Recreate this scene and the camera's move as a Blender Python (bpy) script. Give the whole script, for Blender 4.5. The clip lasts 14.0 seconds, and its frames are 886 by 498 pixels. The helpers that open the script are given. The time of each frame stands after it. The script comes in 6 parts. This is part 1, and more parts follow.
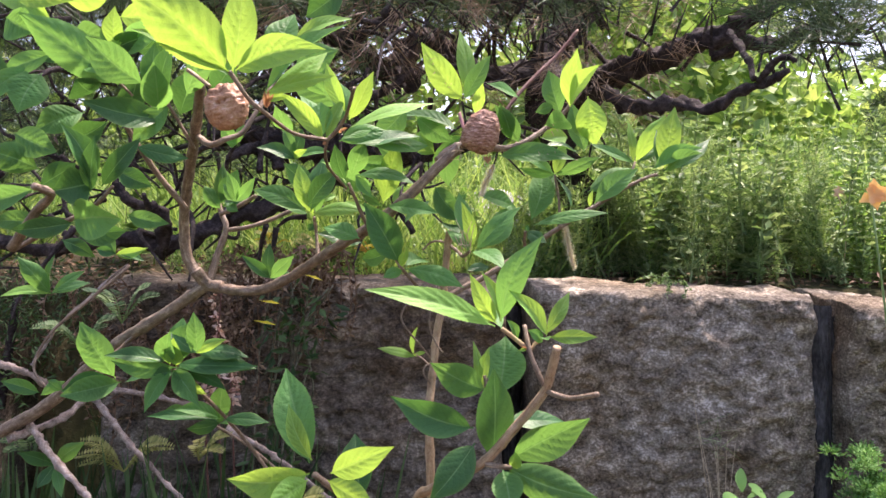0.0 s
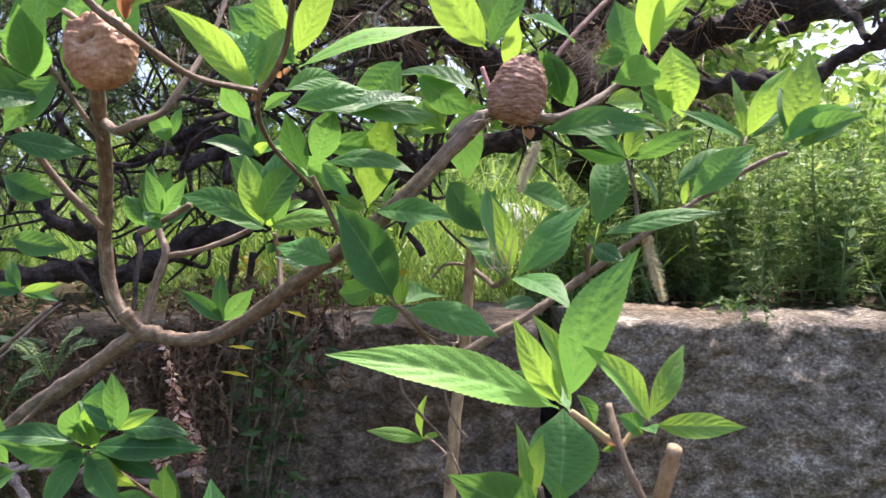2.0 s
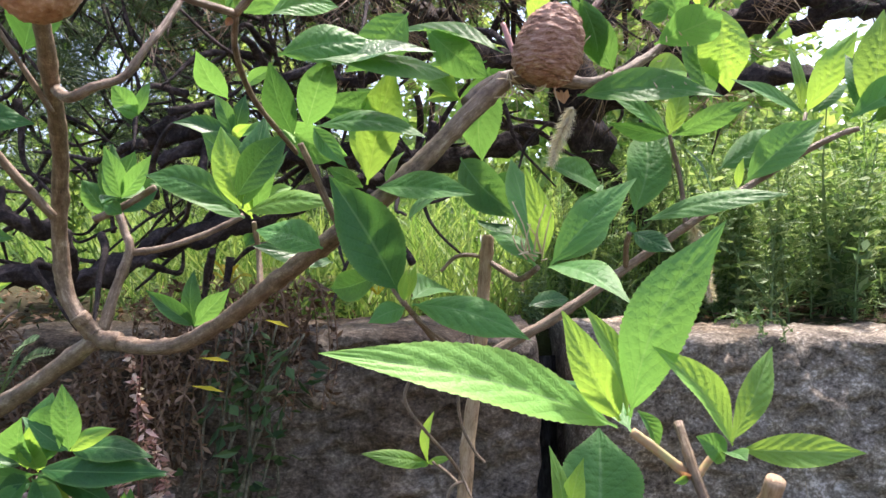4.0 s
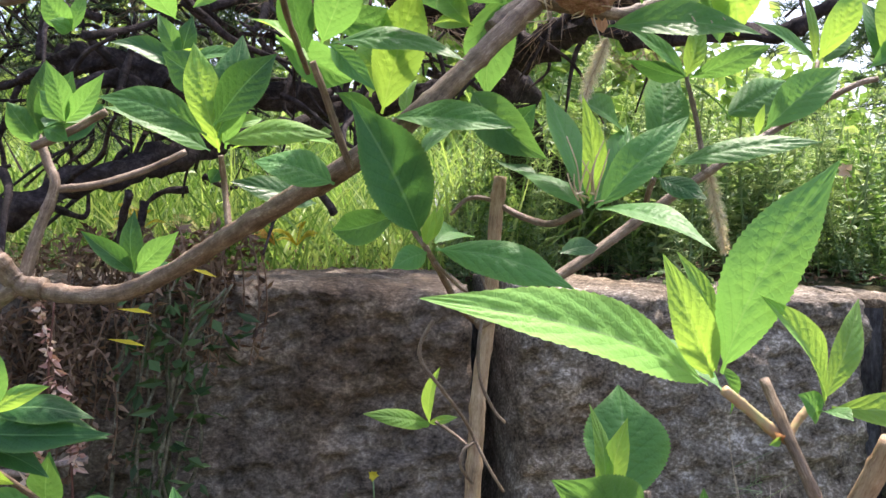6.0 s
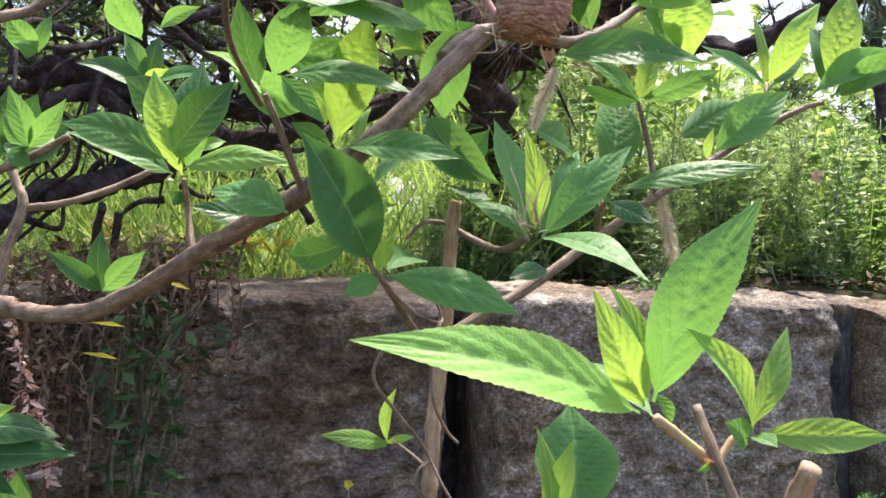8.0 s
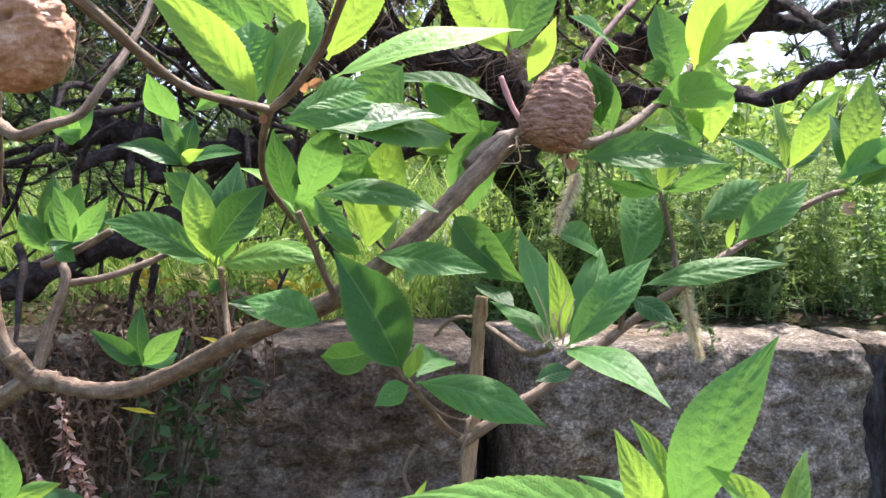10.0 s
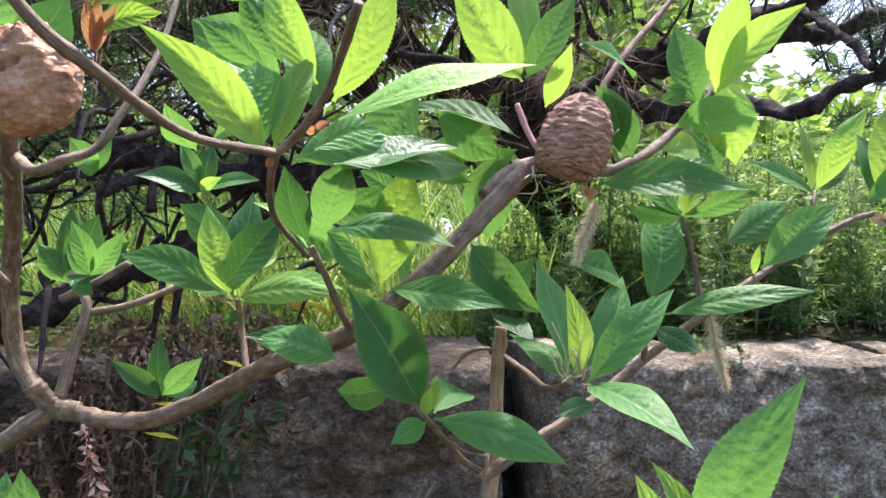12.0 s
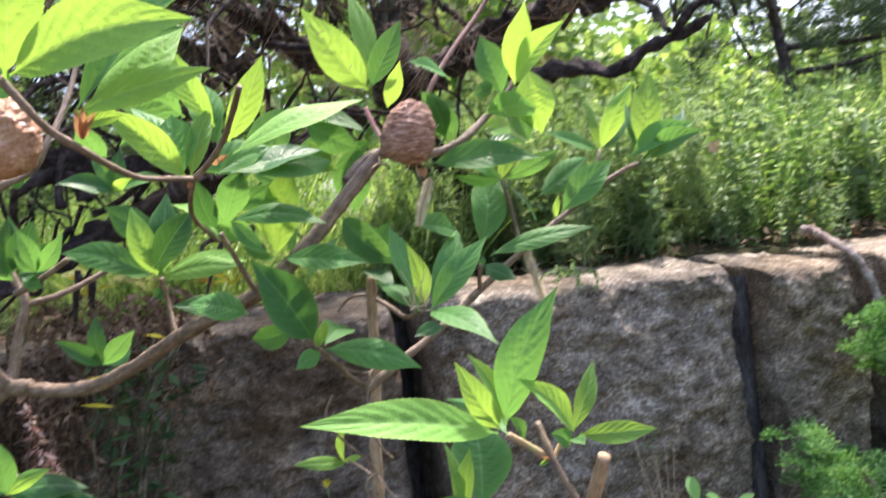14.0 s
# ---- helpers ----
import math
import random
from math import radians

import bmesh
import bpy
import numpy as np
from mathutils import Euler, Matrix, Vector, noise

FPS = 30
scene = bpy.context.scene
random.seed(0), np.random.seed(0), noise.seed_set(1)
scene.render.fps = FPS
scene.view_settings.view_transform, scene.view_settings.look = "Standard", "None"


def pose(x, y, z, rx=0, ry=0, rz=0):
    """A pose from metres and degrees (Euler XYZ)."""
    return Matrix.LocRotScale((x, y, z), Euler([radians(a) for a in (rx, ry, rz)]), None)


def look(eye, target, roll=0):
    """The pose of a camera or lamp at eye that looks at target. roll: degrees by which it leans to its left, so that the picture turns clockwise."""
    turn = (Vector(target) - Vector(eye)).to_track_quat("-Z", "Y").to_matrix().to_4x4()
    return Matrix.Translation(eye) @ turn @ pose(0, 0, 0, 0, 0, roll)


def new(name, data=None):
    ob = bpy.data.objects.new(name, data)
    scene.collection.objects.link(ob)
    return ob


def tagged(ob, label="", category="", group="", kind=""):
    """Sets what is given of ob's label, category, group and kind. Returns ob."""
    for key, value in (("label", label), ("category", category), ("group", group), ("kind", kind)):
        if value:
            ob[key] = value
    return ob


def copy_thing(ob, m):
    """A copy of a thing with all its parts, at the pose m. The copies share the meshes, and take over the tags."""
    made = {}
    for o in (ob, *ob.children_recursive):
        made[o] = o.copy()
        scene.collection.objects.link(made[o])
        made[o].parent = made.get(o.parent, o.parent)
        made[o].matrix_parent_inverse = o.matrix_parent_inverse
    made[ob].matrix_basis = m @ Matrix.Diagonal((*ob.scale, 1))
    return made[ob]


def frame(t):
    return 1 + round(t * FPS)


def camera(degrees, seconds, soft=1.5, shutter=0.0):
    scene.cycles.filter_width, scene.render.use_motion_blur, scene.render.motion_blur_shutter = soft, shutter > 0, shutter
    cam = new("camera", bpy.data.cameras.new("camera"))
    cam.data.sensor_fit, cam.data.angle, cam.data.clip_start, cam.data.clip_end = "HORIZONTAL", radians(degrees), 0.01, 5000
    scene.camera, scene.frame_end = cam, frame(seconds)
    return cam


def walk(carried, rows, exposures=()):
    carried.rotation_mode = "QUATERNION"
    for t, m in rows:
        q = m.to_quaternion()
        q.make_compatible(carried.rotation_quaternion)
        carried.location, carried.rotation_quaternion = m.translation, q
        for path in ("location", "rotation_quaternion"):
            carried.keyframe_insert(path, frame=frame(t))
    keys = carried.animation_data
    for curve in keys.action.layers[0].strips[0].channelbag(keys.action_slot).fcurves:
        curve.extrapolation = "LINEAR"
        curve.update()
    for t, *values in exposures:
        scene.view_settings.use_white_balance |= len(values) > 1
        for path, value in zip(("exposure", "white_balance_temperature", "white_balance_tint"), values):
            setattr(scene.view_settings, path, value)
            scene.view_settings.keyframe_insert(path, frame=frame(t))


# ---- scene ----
cam = camera(54.9, 14.0, shutter=0.4)
PATH = [
    (0, (0.005, 0.011, 0.67), (-0.003, 2.01, 0.654), 0.2),
    (0.5, (0.013, 0.015, 0.67), (0.017, 2.015, 0.651), -0.4),
    (1, (0.015, 0.072, 0.674), (0.029, 2.072, 0.656), -1.1),
    (1.5, (0.006, 0.191, 0.674), (0.002, 2.191, 0.677), -1.3),
    (2, (0.001, 0.258, 0.67), (-0.039, 2.258, 0.708), -1.3),
    (2.2, (-0.001, 0.272, 0.668), (-0.051, 2.27, 0.715), -1.2),
    (4.3, (-0.023, 0.351, 0.656), (0.016, 2.349, 0.74), -0.6),
    (4.5, (-0.033, 0.365, 0.655), (0.065, 2.362, 0.721), -0.7),
    (5, (-0.056, 0.377, 0.649), (0.142, 2.367, 0.672), -0.0),
    (5.5, (-0.064, 0.374, 0.651), (0.187, 2.358, 0.646), 0.4),
    (6, (-0.069, 0.373, 0.652), (0.213, 2.353, 0.633), 0.4),
    (6.5, (-0.065, 0.369, 0.653), (0.231, 2.347, 0.634), 0.2),
    (7, (-0.06, 0.365, 0.656), (0.252, 2.34, 0.64), -0.0),
    (7.5, (-0.059, 0.36, 0.659), (0.258, 2.335, 0.646), -0.1),
    (8, (-0.057, 0.363, 0.662), (0.256, 2.338, 0.644), 0.1),
    (8.5, (-0.058, 0.357, 0.676), (0.235, 2.335, 0.678), 0.3),
    (8.7, (-0.059, 0.352, 0.682), (0.225, 2.332, 0.706), 0.5),
    (10.8, (-0.057, 0.351, 0.702), (0.169, 2.338, 0.707), -0.9),
    (11, (-0.058, 0.348, 0.703), (0.167, 2.335, 0.729), -0.8),
    (11.5, (-0.052, 0.348, 0.707), (0.153, 2.337, 0.743), -0.8),
    (12, (-0.053, 0.357, 0.708), (0.132, 2.349, 0.747), -1.2),
    (12.5, (-0.053, 0.336, 0.712), (0.135, 2.327, 0.744), -0.7),
    (13, (-0.05, 0.29, 0.712), (0.152, 2.28, 0.677), -1.2),
    (13.5, (-0.041, 0.252, 0.719), (0.179, 2.227, 0.493), -5.8),
    (14, (-0.052, 0.233, 0.714), (0.355, 2.189, 0.624), -7.1),
]
walk(cam, [(t, look(eye, target, roll)) for t, eye, target, roll in PATH], [(0, 1.66, 6850, 28), (2.2, 1.52, 6500, 21), (5, 1.74, 6600, 20), (8.5, 1.76, 6650, 22), (11, 1.63, 6250, 19), (12.5, 1.59, 6250, 19), (14, 1.69, 6500, 19)])
# ---- light ----
SUN = Vector((0.26, 0.31, 0.91)).normalized()
world = bpy.data.worlds.new("sky")
scene.world = world
world.use_nodes = True
wn = world.node_tree
sky = wn.nodes.new("ShaderNodeTexSky")
sky.sky_type, sky.sun_disc = "NISHITA", False
sky.sun_elevation = math.asin(SUN.z)
sky.sun_rotation = math.atan2(SUN.x, SUN.y)
sky.air_density, sky.dust_density, sky.ozone_density = 1.0, 3.0, 1.0
wn.links.new(sky.outputs[0], wn.nodes["Background"].inputs["Color"])
wn.nodes["Background"].inputs["Strength"].default_value = 0.14
sun = new("sun", bpy.data.lights.new("sun", "SUN"))
sun.data.energy, sun.data.angle, sun.data.color = 4.2, radians(3), (1.0, 0.94, 0.84)
sun.matrix_world = look(SUN * 20, (0, 0, 0))


# ---- materials ----
def material(name):
    m = bpy.data.materials.new(name)
    m.use_nodes = True
    nt = m.node_tree
    return m, nt, nt.nodes["Principled BSDF"]


def node(nt, kind, **values):
    n = nt.nodes.new(kind)
    for key, value in values.items():
        n.inputs[key.replace("_", " ")].default_value = value
    return n


def ramp(nt, fac, stops):
    r = nt.nodes.new("ShaderNodeValToRGB")
    while len(r.color_ramp.elements) < len(stops):
        r.color_ramp.elements.new(0.5)
    for e, (p, c) in zip(r.color_ramp.elements, stops):
        e.position, e.color = p, (*c, 1)
    nt.links.new(fac, r.inputs[0])
    return r.outputs[0]


def calc(nt, op, a, b=None):
    n = nt.nodes.new("ShaderNodeMath")
    n.operation = op
    for k, v in enumerate((a, b)):
        if v is None:
            continue
        if isinstance(v, (int, float)):
            n.inputs[k].default_value = v
        else:
            nt.links.new(v, n.inputs[k])
    return n.outputs[0]


def blend(nt, fac, a, b, how="MIX"):
    n = nt.nodes.new("ShaderNodeMix")
    n.data_type, n.blend_type = "RGBA", how
    for k, v in ((0, fac), (6, a), (7, b)):
        if isinstance(v, (int, float)):
            n.inputs[k].default_value = v
        elif isinstance(v, tuple):
            n.inputs[k].default_value = (*v, 1)
        else:
            nt.links.new(v, n.inputs[k])
    return n.outputs[2]


def noise_tex(nt, scale, detail=6, rough=0.6, stretch=(1, 1, 1), coord="Object"):
    co = nt.nodes.new("ShaderNodeTexCoord")
    mp = nt.nodes.new("ShaderNodeMapping")
    mp.inputs["Scale"].default_value = stretch
    n = node(nt, "ShaderNodeTexNoise", Scale=scale, Detail=detail, Roughness=rough)
    nt.links.new(co.outputs[coord], mp.inputs[0])
    nt.links.new(mp.outputs[0], n.inputs["Vector"])
    return n.outputs["Fac"]


def bump(nt, bsdf, height, strength, distance):
    b = node(nt, "ShaderNodeBump", Strength=strength, Distance=distance)
    nt.links.new(height, b.inputs["Height"])
    nt.links.new(b.outputs[0], bsdf.inputs["Normal"])
    return b.outputs[0]


def leaf_material(name, top, thin, vein, gloss=0.5, through_share=0.42):
    """A leaf blade: fine-netted upper skin, veins along its own map, creases shaded by colour, light coming through."""
    m, nt, p = material(name)
    uv = nt.nodes.new("ShaderNodeUVMap")
    sep = nt.nodes.new("ShaderNodeSeparateXYZ")
    nt.links.new(uv.outputs[0], sep.inputs[0])
    side = calc(nt, "ABSOLUTE", calc(nt, "SUBTRACT", sep.outputs[0], 0.5))
    rib = ramp(nt, side, [(0.008, (1, 1, 1)), (0.030, (0, 0, 0))])
    wander = calc(nt, "MULTIPLY", calc(nt, "SUBTRACT", noise_tex(nt, 50, 2), 0.5), 0.22)
    run = calc(nt, "SUBTRACT", calc(nt, "ADD", calc(nt, "ADD", calc(nt, "MULTIPLY", sep.outputs[1], 8.0), 0.5), wander), calc(nt, "MULTIPLY", calc(nt, "POWER", side, 0.85), 4.2))
    wave = calc(nt, "ABSOLUTE", calc(nt, "SUBTRACT", calc(nt, "FRACT", run), 0.5))
    lateral = ramp(nt, wave, [(0.010, (1, 1, 1)), (0.075, (0, 0, 0))])
    groove = calc(nt, "MULTIPLY", lateral, ramp(nt, side, [(0.30, (1, 1, 1)), (0.47, (0, 0, 0))]))
    net = nt.nodes.new("ShaderNodeTexVoronoi")
    net.feature = "DISTANCE_TO_EDGE"
    net.inputs["Scale"].default_value = 520
    co = nt.nodes.new("ShaderNodeTexCoord")
    nt.links.new(co.outputs["Object"], net.inputs["Vector"])
    cells = calc(nt, "MINIMUM", calc(nt, "MULTIPLY", net.outputs["Distance"], 4.0), 1.0)
    blotch = noise_tex(nt, 45, 4)
    info = nt.nodes.new("ShaderNodeObjectInfo")
    shade = calc(nt, "ADD", calc(nt, "MULTIPLY", blotch, 0.7), calc(nt, "MULTIPLY", info.outputs["Random"], 0.5))
    dark = tuple(c * 0.70 for c in top)
    lite = tuple(min(1, c * 1.35) for c in top)
    col = ramp(nt, shade, [(0.3, dark), (0.85, lite)])
    col = blend(nt, calc(nt, "MULTIPLY", calc(nt, "SUBTRACT", 1.0, cells), 0.10), col, vein)
    # crease shade between the puckers, painted dark along the side veins
    col = blend(nt, calc(nt, "MULTIPLY", groove, 0.26), col, tuple(c * 0.45 for c in top))
    col = blend(nt, calc(nt, "MULTIPLY", rib, 0.8), col, vein)
    rim = calc(nt, "MULTIPLY", calc(nt, "POWER", calc(nt, "MULTIPLY", side, 2.0), 9.0), 0.45)
    col = blend(nt, rim, col, tuple(min(1, c * k) for c, k in zip(vein, (1.3, 1.25, 0.8))))
    nt.links.new(col, p.inputs["Base Color"])
    p.inputs["Roughness"].default_value = gloss
    p.inputs["Specular IOR Level"].default_value = 0.26
    height = calc(nt, "ADD", calc(nt, "MULTIPLY", calc(nt, "POWER", calc(nt, "MULTIPLY", wave, 2.0), 0.5), 0.55), calc(nt, "MULTIPLY", cells, 0.35))
    height = calc(nt, "ADD", height, calc(nt, "MULTIPLY", noise_tex(nt, 150, 2), 0.4))
    n = bump(nt, p, height, 0.24, 0.0009)
    tr = nt.nodes.new("ShaderNodeBsdfTranslucent")
    # the light coming through is darkened by colour along the same creases and the rib
    tcol = blend(nt, calc(nt, "MULTIPLY", calc(nt, "MAXIMUM", groove, rib), 0.26), ramp(nt, shade, [(0.3, tuple(c * 0.8 for c in thin)), (0.85, thin)]), tuple(c * 0.55 for c in thin))
    nt.links.new(tcol, tr.inputs["Color"])
    nt.links.new(n, tr.inputs["Normal"])
    mix = nt.nodes.new("ShaderNodeMixShader")
    mix.inputs[0].default_value = through_share
    nt.links.new(p.outputs[0], mix.inputs[1])
    nt.links.new(tr.outputs[0], mix.inputs[2])
    nt.links.new(mix.outputs[0], nt.nodes["Material Output"].inputs["Surface"])
    return m


def thin_material(name, tones, rough=0.6, share=0.35, scale=3.0, island=True):
    """Small foliage: colour varies from blade to blade and over the patch."""
    m, nt, p = material(name)
    geo = nt.nodes.new("ShaderNodeNewGeometry")
    spread = calc(nt, "ADD", calc(nt, "MULTIPLY", geo.outputs["Random Per Island"], 0.6), calc(nt, "MULTIPLY", noise_tex(nt, scale, 3), 0.6))
    col = ramp(nt, spread, [(0.2 + 0.65 * k / (len(tones) - 1), c) for k, c in enumerate(tones)])
    nt.links.new(col, p.inputs["Base Color"])
    p.inputs["Roughness"].default_value = rough
    p.inputs["Specular IOR Level"].default_value = 0.3
    tr = nt.nodes.new("ShaderNodeBsdfTranslucent")
    nt.links.new(blend(nt, 1.0, col, (1.0, 1.0, 0.55), "MULTIPLY"), tr.inputs["Color"])
    mix = nt.nodes.new("ShaderNodeMixShader")
    mix.inputs[0].default_value = share
    nt.links.new(p.outputs[0], mix.inputs[1])
    nt.links.new(tr.outputs[0], mix.inputs[2])
    nt.links.new(mix.outputs[0], nt.nodes["Material Output"].inputs["Surface"])
    return m


def bark_material(name, stops, depth):
    """Bark: streaks and pores that follow the stem, patches of paler skin."""
    m, nt, p = material(name)
    uv = nt.nodes.new("ShaderNodeUVMap")
    parts = []
    for scale, stretch, detail in ((1.0, (12, 50, 1), 6), (1.0, (46, 460, 1), 4)):
        mp = nt.nodes.new("ShaderNodeMapping")
        mp.inputs["Scale"].default_value = stretch
        n = node(nt, "ShaderNodeTexNoise", Scale=scale, Detail=detail, Roughness=0.68)
        nt.links.new(uv.outputs[0], mp.inputs[0])
        nt.links.new(mp.outputs[0], n.inputs["Vector"])
        parts.append(n.outputs["Fac"])
    parts.append(noise_tex(nt, 130, 5))
    mixed = calc(nt, "ADD", calc(nt, "MULTIPLY", parts[0], 0.42), calc(nt, "ADD", calc(nt, "MULTIPLY", parts[1], 0.28), calc(nt, "MULTIPLY", parts[2], 0.30)))
    nt.links.new(ramp(nt, mixed, stops), p.inputs["Base Color"])
    p.inputs["Roughness"].default_value = 0.55
    p.inputs["Specular IOR Level"].default_value = 0.45
    bump(nt, p, mixed, 0.9, depth)
    return m


def rough_material(name, stops, scale, fine, depth, rough=0.85, stretch=(1, 1, 1), big=None, spec=0.25, share=0.40):
    """Bark, stone, soil: colour at two scales with relief."""
    m, nt, p = material(name)
    a, b = noise_tex(nt, scale, 8, 0.65, stretch), noise_tex(nt, fine, 5, 0.7, stretch)
    mixed = calc(nt, "ADD", calc(nt, "MULTIPLY", a, 1 - share), calc(nt, "MULTIPLY", b, share))
    col = ramp(nt, mixed, stops)
    if big:
        col = blend(nt, ramp(nt, noise_tex(nt, big[0], 4), [(0.45, (0, 0, 0)), (0.62, (1, 1, 1))]), col, big[1], "MULTIPLY")
    nt.links.new(col, p.inputs["Base Color"])
    p.inputs["Roughness"].default_value = rough
    p.inputs["Specular IOR Level"].default_value = spec
    bump(nt, p, mixed, 0.8, depth)
    return m


LEAF = {
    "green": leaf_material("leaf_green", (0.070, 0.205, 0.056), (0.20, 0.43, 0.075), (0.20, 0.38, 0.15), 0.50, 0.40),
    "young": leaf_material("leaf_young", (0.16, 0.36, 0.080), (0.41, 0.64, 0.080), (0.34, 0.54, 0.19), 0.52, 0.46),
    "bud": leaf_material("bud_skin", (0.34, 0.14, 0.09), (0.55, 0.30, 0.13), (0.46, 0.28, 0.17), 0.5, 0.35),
    # for deep green leaves, and for inner ones whose shade is in the colour
    "dark": leaf_material("leaf_dark_and_shaded", (0.030, 0.110, 0.036), (0.10, 0.26, 0.04), (0.16, 0.31, 0.12), 0.40, 0.30),
}
bark = bark_material("bark_brown", [(0.36, (0.042, 0.028, 0.020)), (0.45, (0.140, 0.094, 0.064)), (0.54, (0.255, 0.183, 0.130)), (0.66, (0.56, 0.47, 0.38))], 0.0016)
bark_pale = bark_material("bark_pale", [(0.36, (0.12, 0.07, 0.04)), (0.46, (0.30, 0.19, 0.11)), (0.55, (0.44, 0.305, 0.19)), (0.67, (0.60, 0.48, 0.36))], 0.0018)
bark_red = bark_material("bark_red", [(0.36, (0.045, 0.015, 0.013)), (0.47, (0.125, 0.046, 0.036)), (0.56, (0.20, 0.090, 0.065)), (0.68, (0.36, 0.23, 0.18))], 0.0012)
bark_pine = rough_material("bark_pine", [(0.36, (0.009, 0.007, 0.007)), (0.48, (0.035, 0.026, 0.026)), (0.58, (0.085, 0.066, 0.066)), (0.72, (0.22, 0.18, 0.18))], 45, 220, 0.010, 0.8)
vine_bark = rough_material("bark_vine", [(0.36, (0.035, 0.032, 0.020)), (0.5, (0.13, 0.12, 0.08)), (0.66, (0.32, 0.30, 0.22))], 60, 420, 0.002)
bark_grey = rough_material("bark_grey", [(0.36, (0.10, 0.075, 0.062)), (0.5, (0.30, 0.235, 0.205)), (0.66, (0.56, 0.48, 0.45))], 60, 420, 0.003, 0.8)
shoot_skin = rough_material("shoot_skin", [(0.36, (0.30, 0.16, 0.10)), (0.5, (0.40, 0.27, 0.16)), (0.64, (0.40, 0.38, 0.18))], 60, 400, 0.0003, 0.5)
pink_stem = rough_material("stem_pink", [(0.3, (0.42, 0.16, 0.17)), (0.7, (0.60, 0.34, 0.33))], 80, 400, 0.0003, 0.5)
stone_mat = rough_material("stone", [(0.38, (0.046, 0.037, 0.028)), (0.46, (0.155, 0.130, 0.101)), (0.54, (0.285, 0.246, 0.196)), (0.62, (0.66, 0.59, 0.50))], 30, 230, 0.006, 0.9, (1, 1, 1.3), (5, (0.84, 0.76, 0.67)), 0.25, 0.55)
stone_brown = rough_material("stone_brown", [(0.38, (0.034, 0.027, 0.021)), (0.46, (0.105, 0.084, 0.065)), (0.54, (0.190, 0.156, 0.123)), (0.64, (0.44, 0.375, 0.30))], 22, 200, 0.006, 0.9, (1, 1, 1.4), (5, (0.82, 0.72, 0.62)), 0.25, 0.50)
soil_mat = rough_material("soil", [(0.3, (0.03, 0.02, 0.014)), (0.55, (0.085, 0.055, 0.038)), (0.8, (0.17, 0.12, 0.085))], 9, 70, 0.02, 0.95, (1, 1, 1), (0.9, (0.55, 0.95, 0.40)))
stone_grey = rough_material("stone_grey", [(0.36, (0.16, 0.15, 0.15)), (0.5, (0.36, 0.35, 0.36)), (0.65, (0.58, 0.57, 0.57))], 20, 150, 0.01, 0.9)
fabric_mat = rough_material("fabric", [(0.38, (0.016, 0.015, 0.016)), (0.5, (0.055, 0.053, 0.056)), (0.66, (0.15, 0.145, 0.15))], 25, 200, 0.006, 0.6, (1, 1, 0.35))
egg_mat = rough_material("egg_case_foam", [(0.36, (0.085, 0.034, 0.022)), (0.46, (0.30, 0.15, 0.10)), (0.55, (0.46, 0.27, 0.20)), (0.68, (0.74, 0.57, 0.48))], 150, 700, 0.0018, 0.6, (1, 1, 4.5))
egg_mat_tan = rough_material("egg_case_tan", [(0.36, (0.16, 0.066, 0.036)), (0.46, (0.37, 0.195, 0.118)), (0.56, (0.50, 0.295, 0.195)), (0.68, (0.78, 0.60, 0.52))], 70, 420, 0.0016, 0.6)
flake_mat = rough_material("flake", [(0.3, (0.55, 0.42, 0.38)), (0.7, (0.80, 0.70, 0.66))], 200, 900, 0.0003, 0.6)
straw_mat = rough_material("straw", [(0.3, (0.34, 0.25, 0.15)), (0.7, (0.66, 0.55, 0.40))], 60, 400, 0.0003, 0.8)
dead_mat = thin_material("dead_leaf", [(0.045, 0.026, 0.018), (0.15, 0.09, 0.058), (0.34, 0.235, 0.165)], 0.8, 0.15, 8)
pinkish_mat = thin_material("dried_flower", [(0.34, 0.15, 0.13), (0.66, 0.42, 0.37), (0.86, 0.72, 0.66)], 0.8, 0.3, 12)
fern_mat = thin_material("fern_yellow", [(0.13, 0.17, 0.05), (0.32, 0.34, 0.11), (0.50, 0.48, 0.20)], 0.6, 0.35, 12)
yellow_mat = thin_material("yellow_leaf", [(0.45, 0.38, 0.03), (0.72, 0.62, 0.05)], 0.6, 0.4, 10)
orange_leaf = thin_material("orange_leaf", [(0.40, 0.22, 0.06), (0.62, 0.36, 0.09), (0.68, 0.52, 0.12)], 0.6, 0.4, 20)
orange_mat = thin_material("orange_petal", [(0.62, 0.20, 0.07), (0.80, 0.42, 0.16), (0.85, 0.62, 0.35)], 0.6, 0.4, 40)
grass_mat = thin_material("grass_blade", [(0.055, 0.13, 0.035), (0.175, 0.325, 0.09), (0.40, 0.53, 0.20)], 0.5, 0.45, 2.2)
weed_mat = thin_material("weed_leaf", [(0.05, 0.11, 0.045), (0.15, 0.26, 0.11), (0.38, 0.49, 0.27)], 0.55, 0.42, 4)
mint_mat = thin_material("mint_leaf", [(0.10, 0.17, 0.08), (0.24, 0.36, 0.17), (0.46, 0.56, 0.32)], 0.5, 0.40, 5)
# dark foliage low by the wall, with its dim light put into the colour
dark_shaded_mat = thin_material("dark_shaded_leaf", [(0.014, 0.036, 0.012), (0.038, 0.085, 0.028), (0.09, 0.16, 0.06)], 0.5, 0.25, 9)
needle_mat = thin_material("pine_needle", [(0.022, 0.05, 0.026), (0.05, 0.10, 0.045), (0.12, 0.17, 0.08)], 0.45, 0.12, 4)
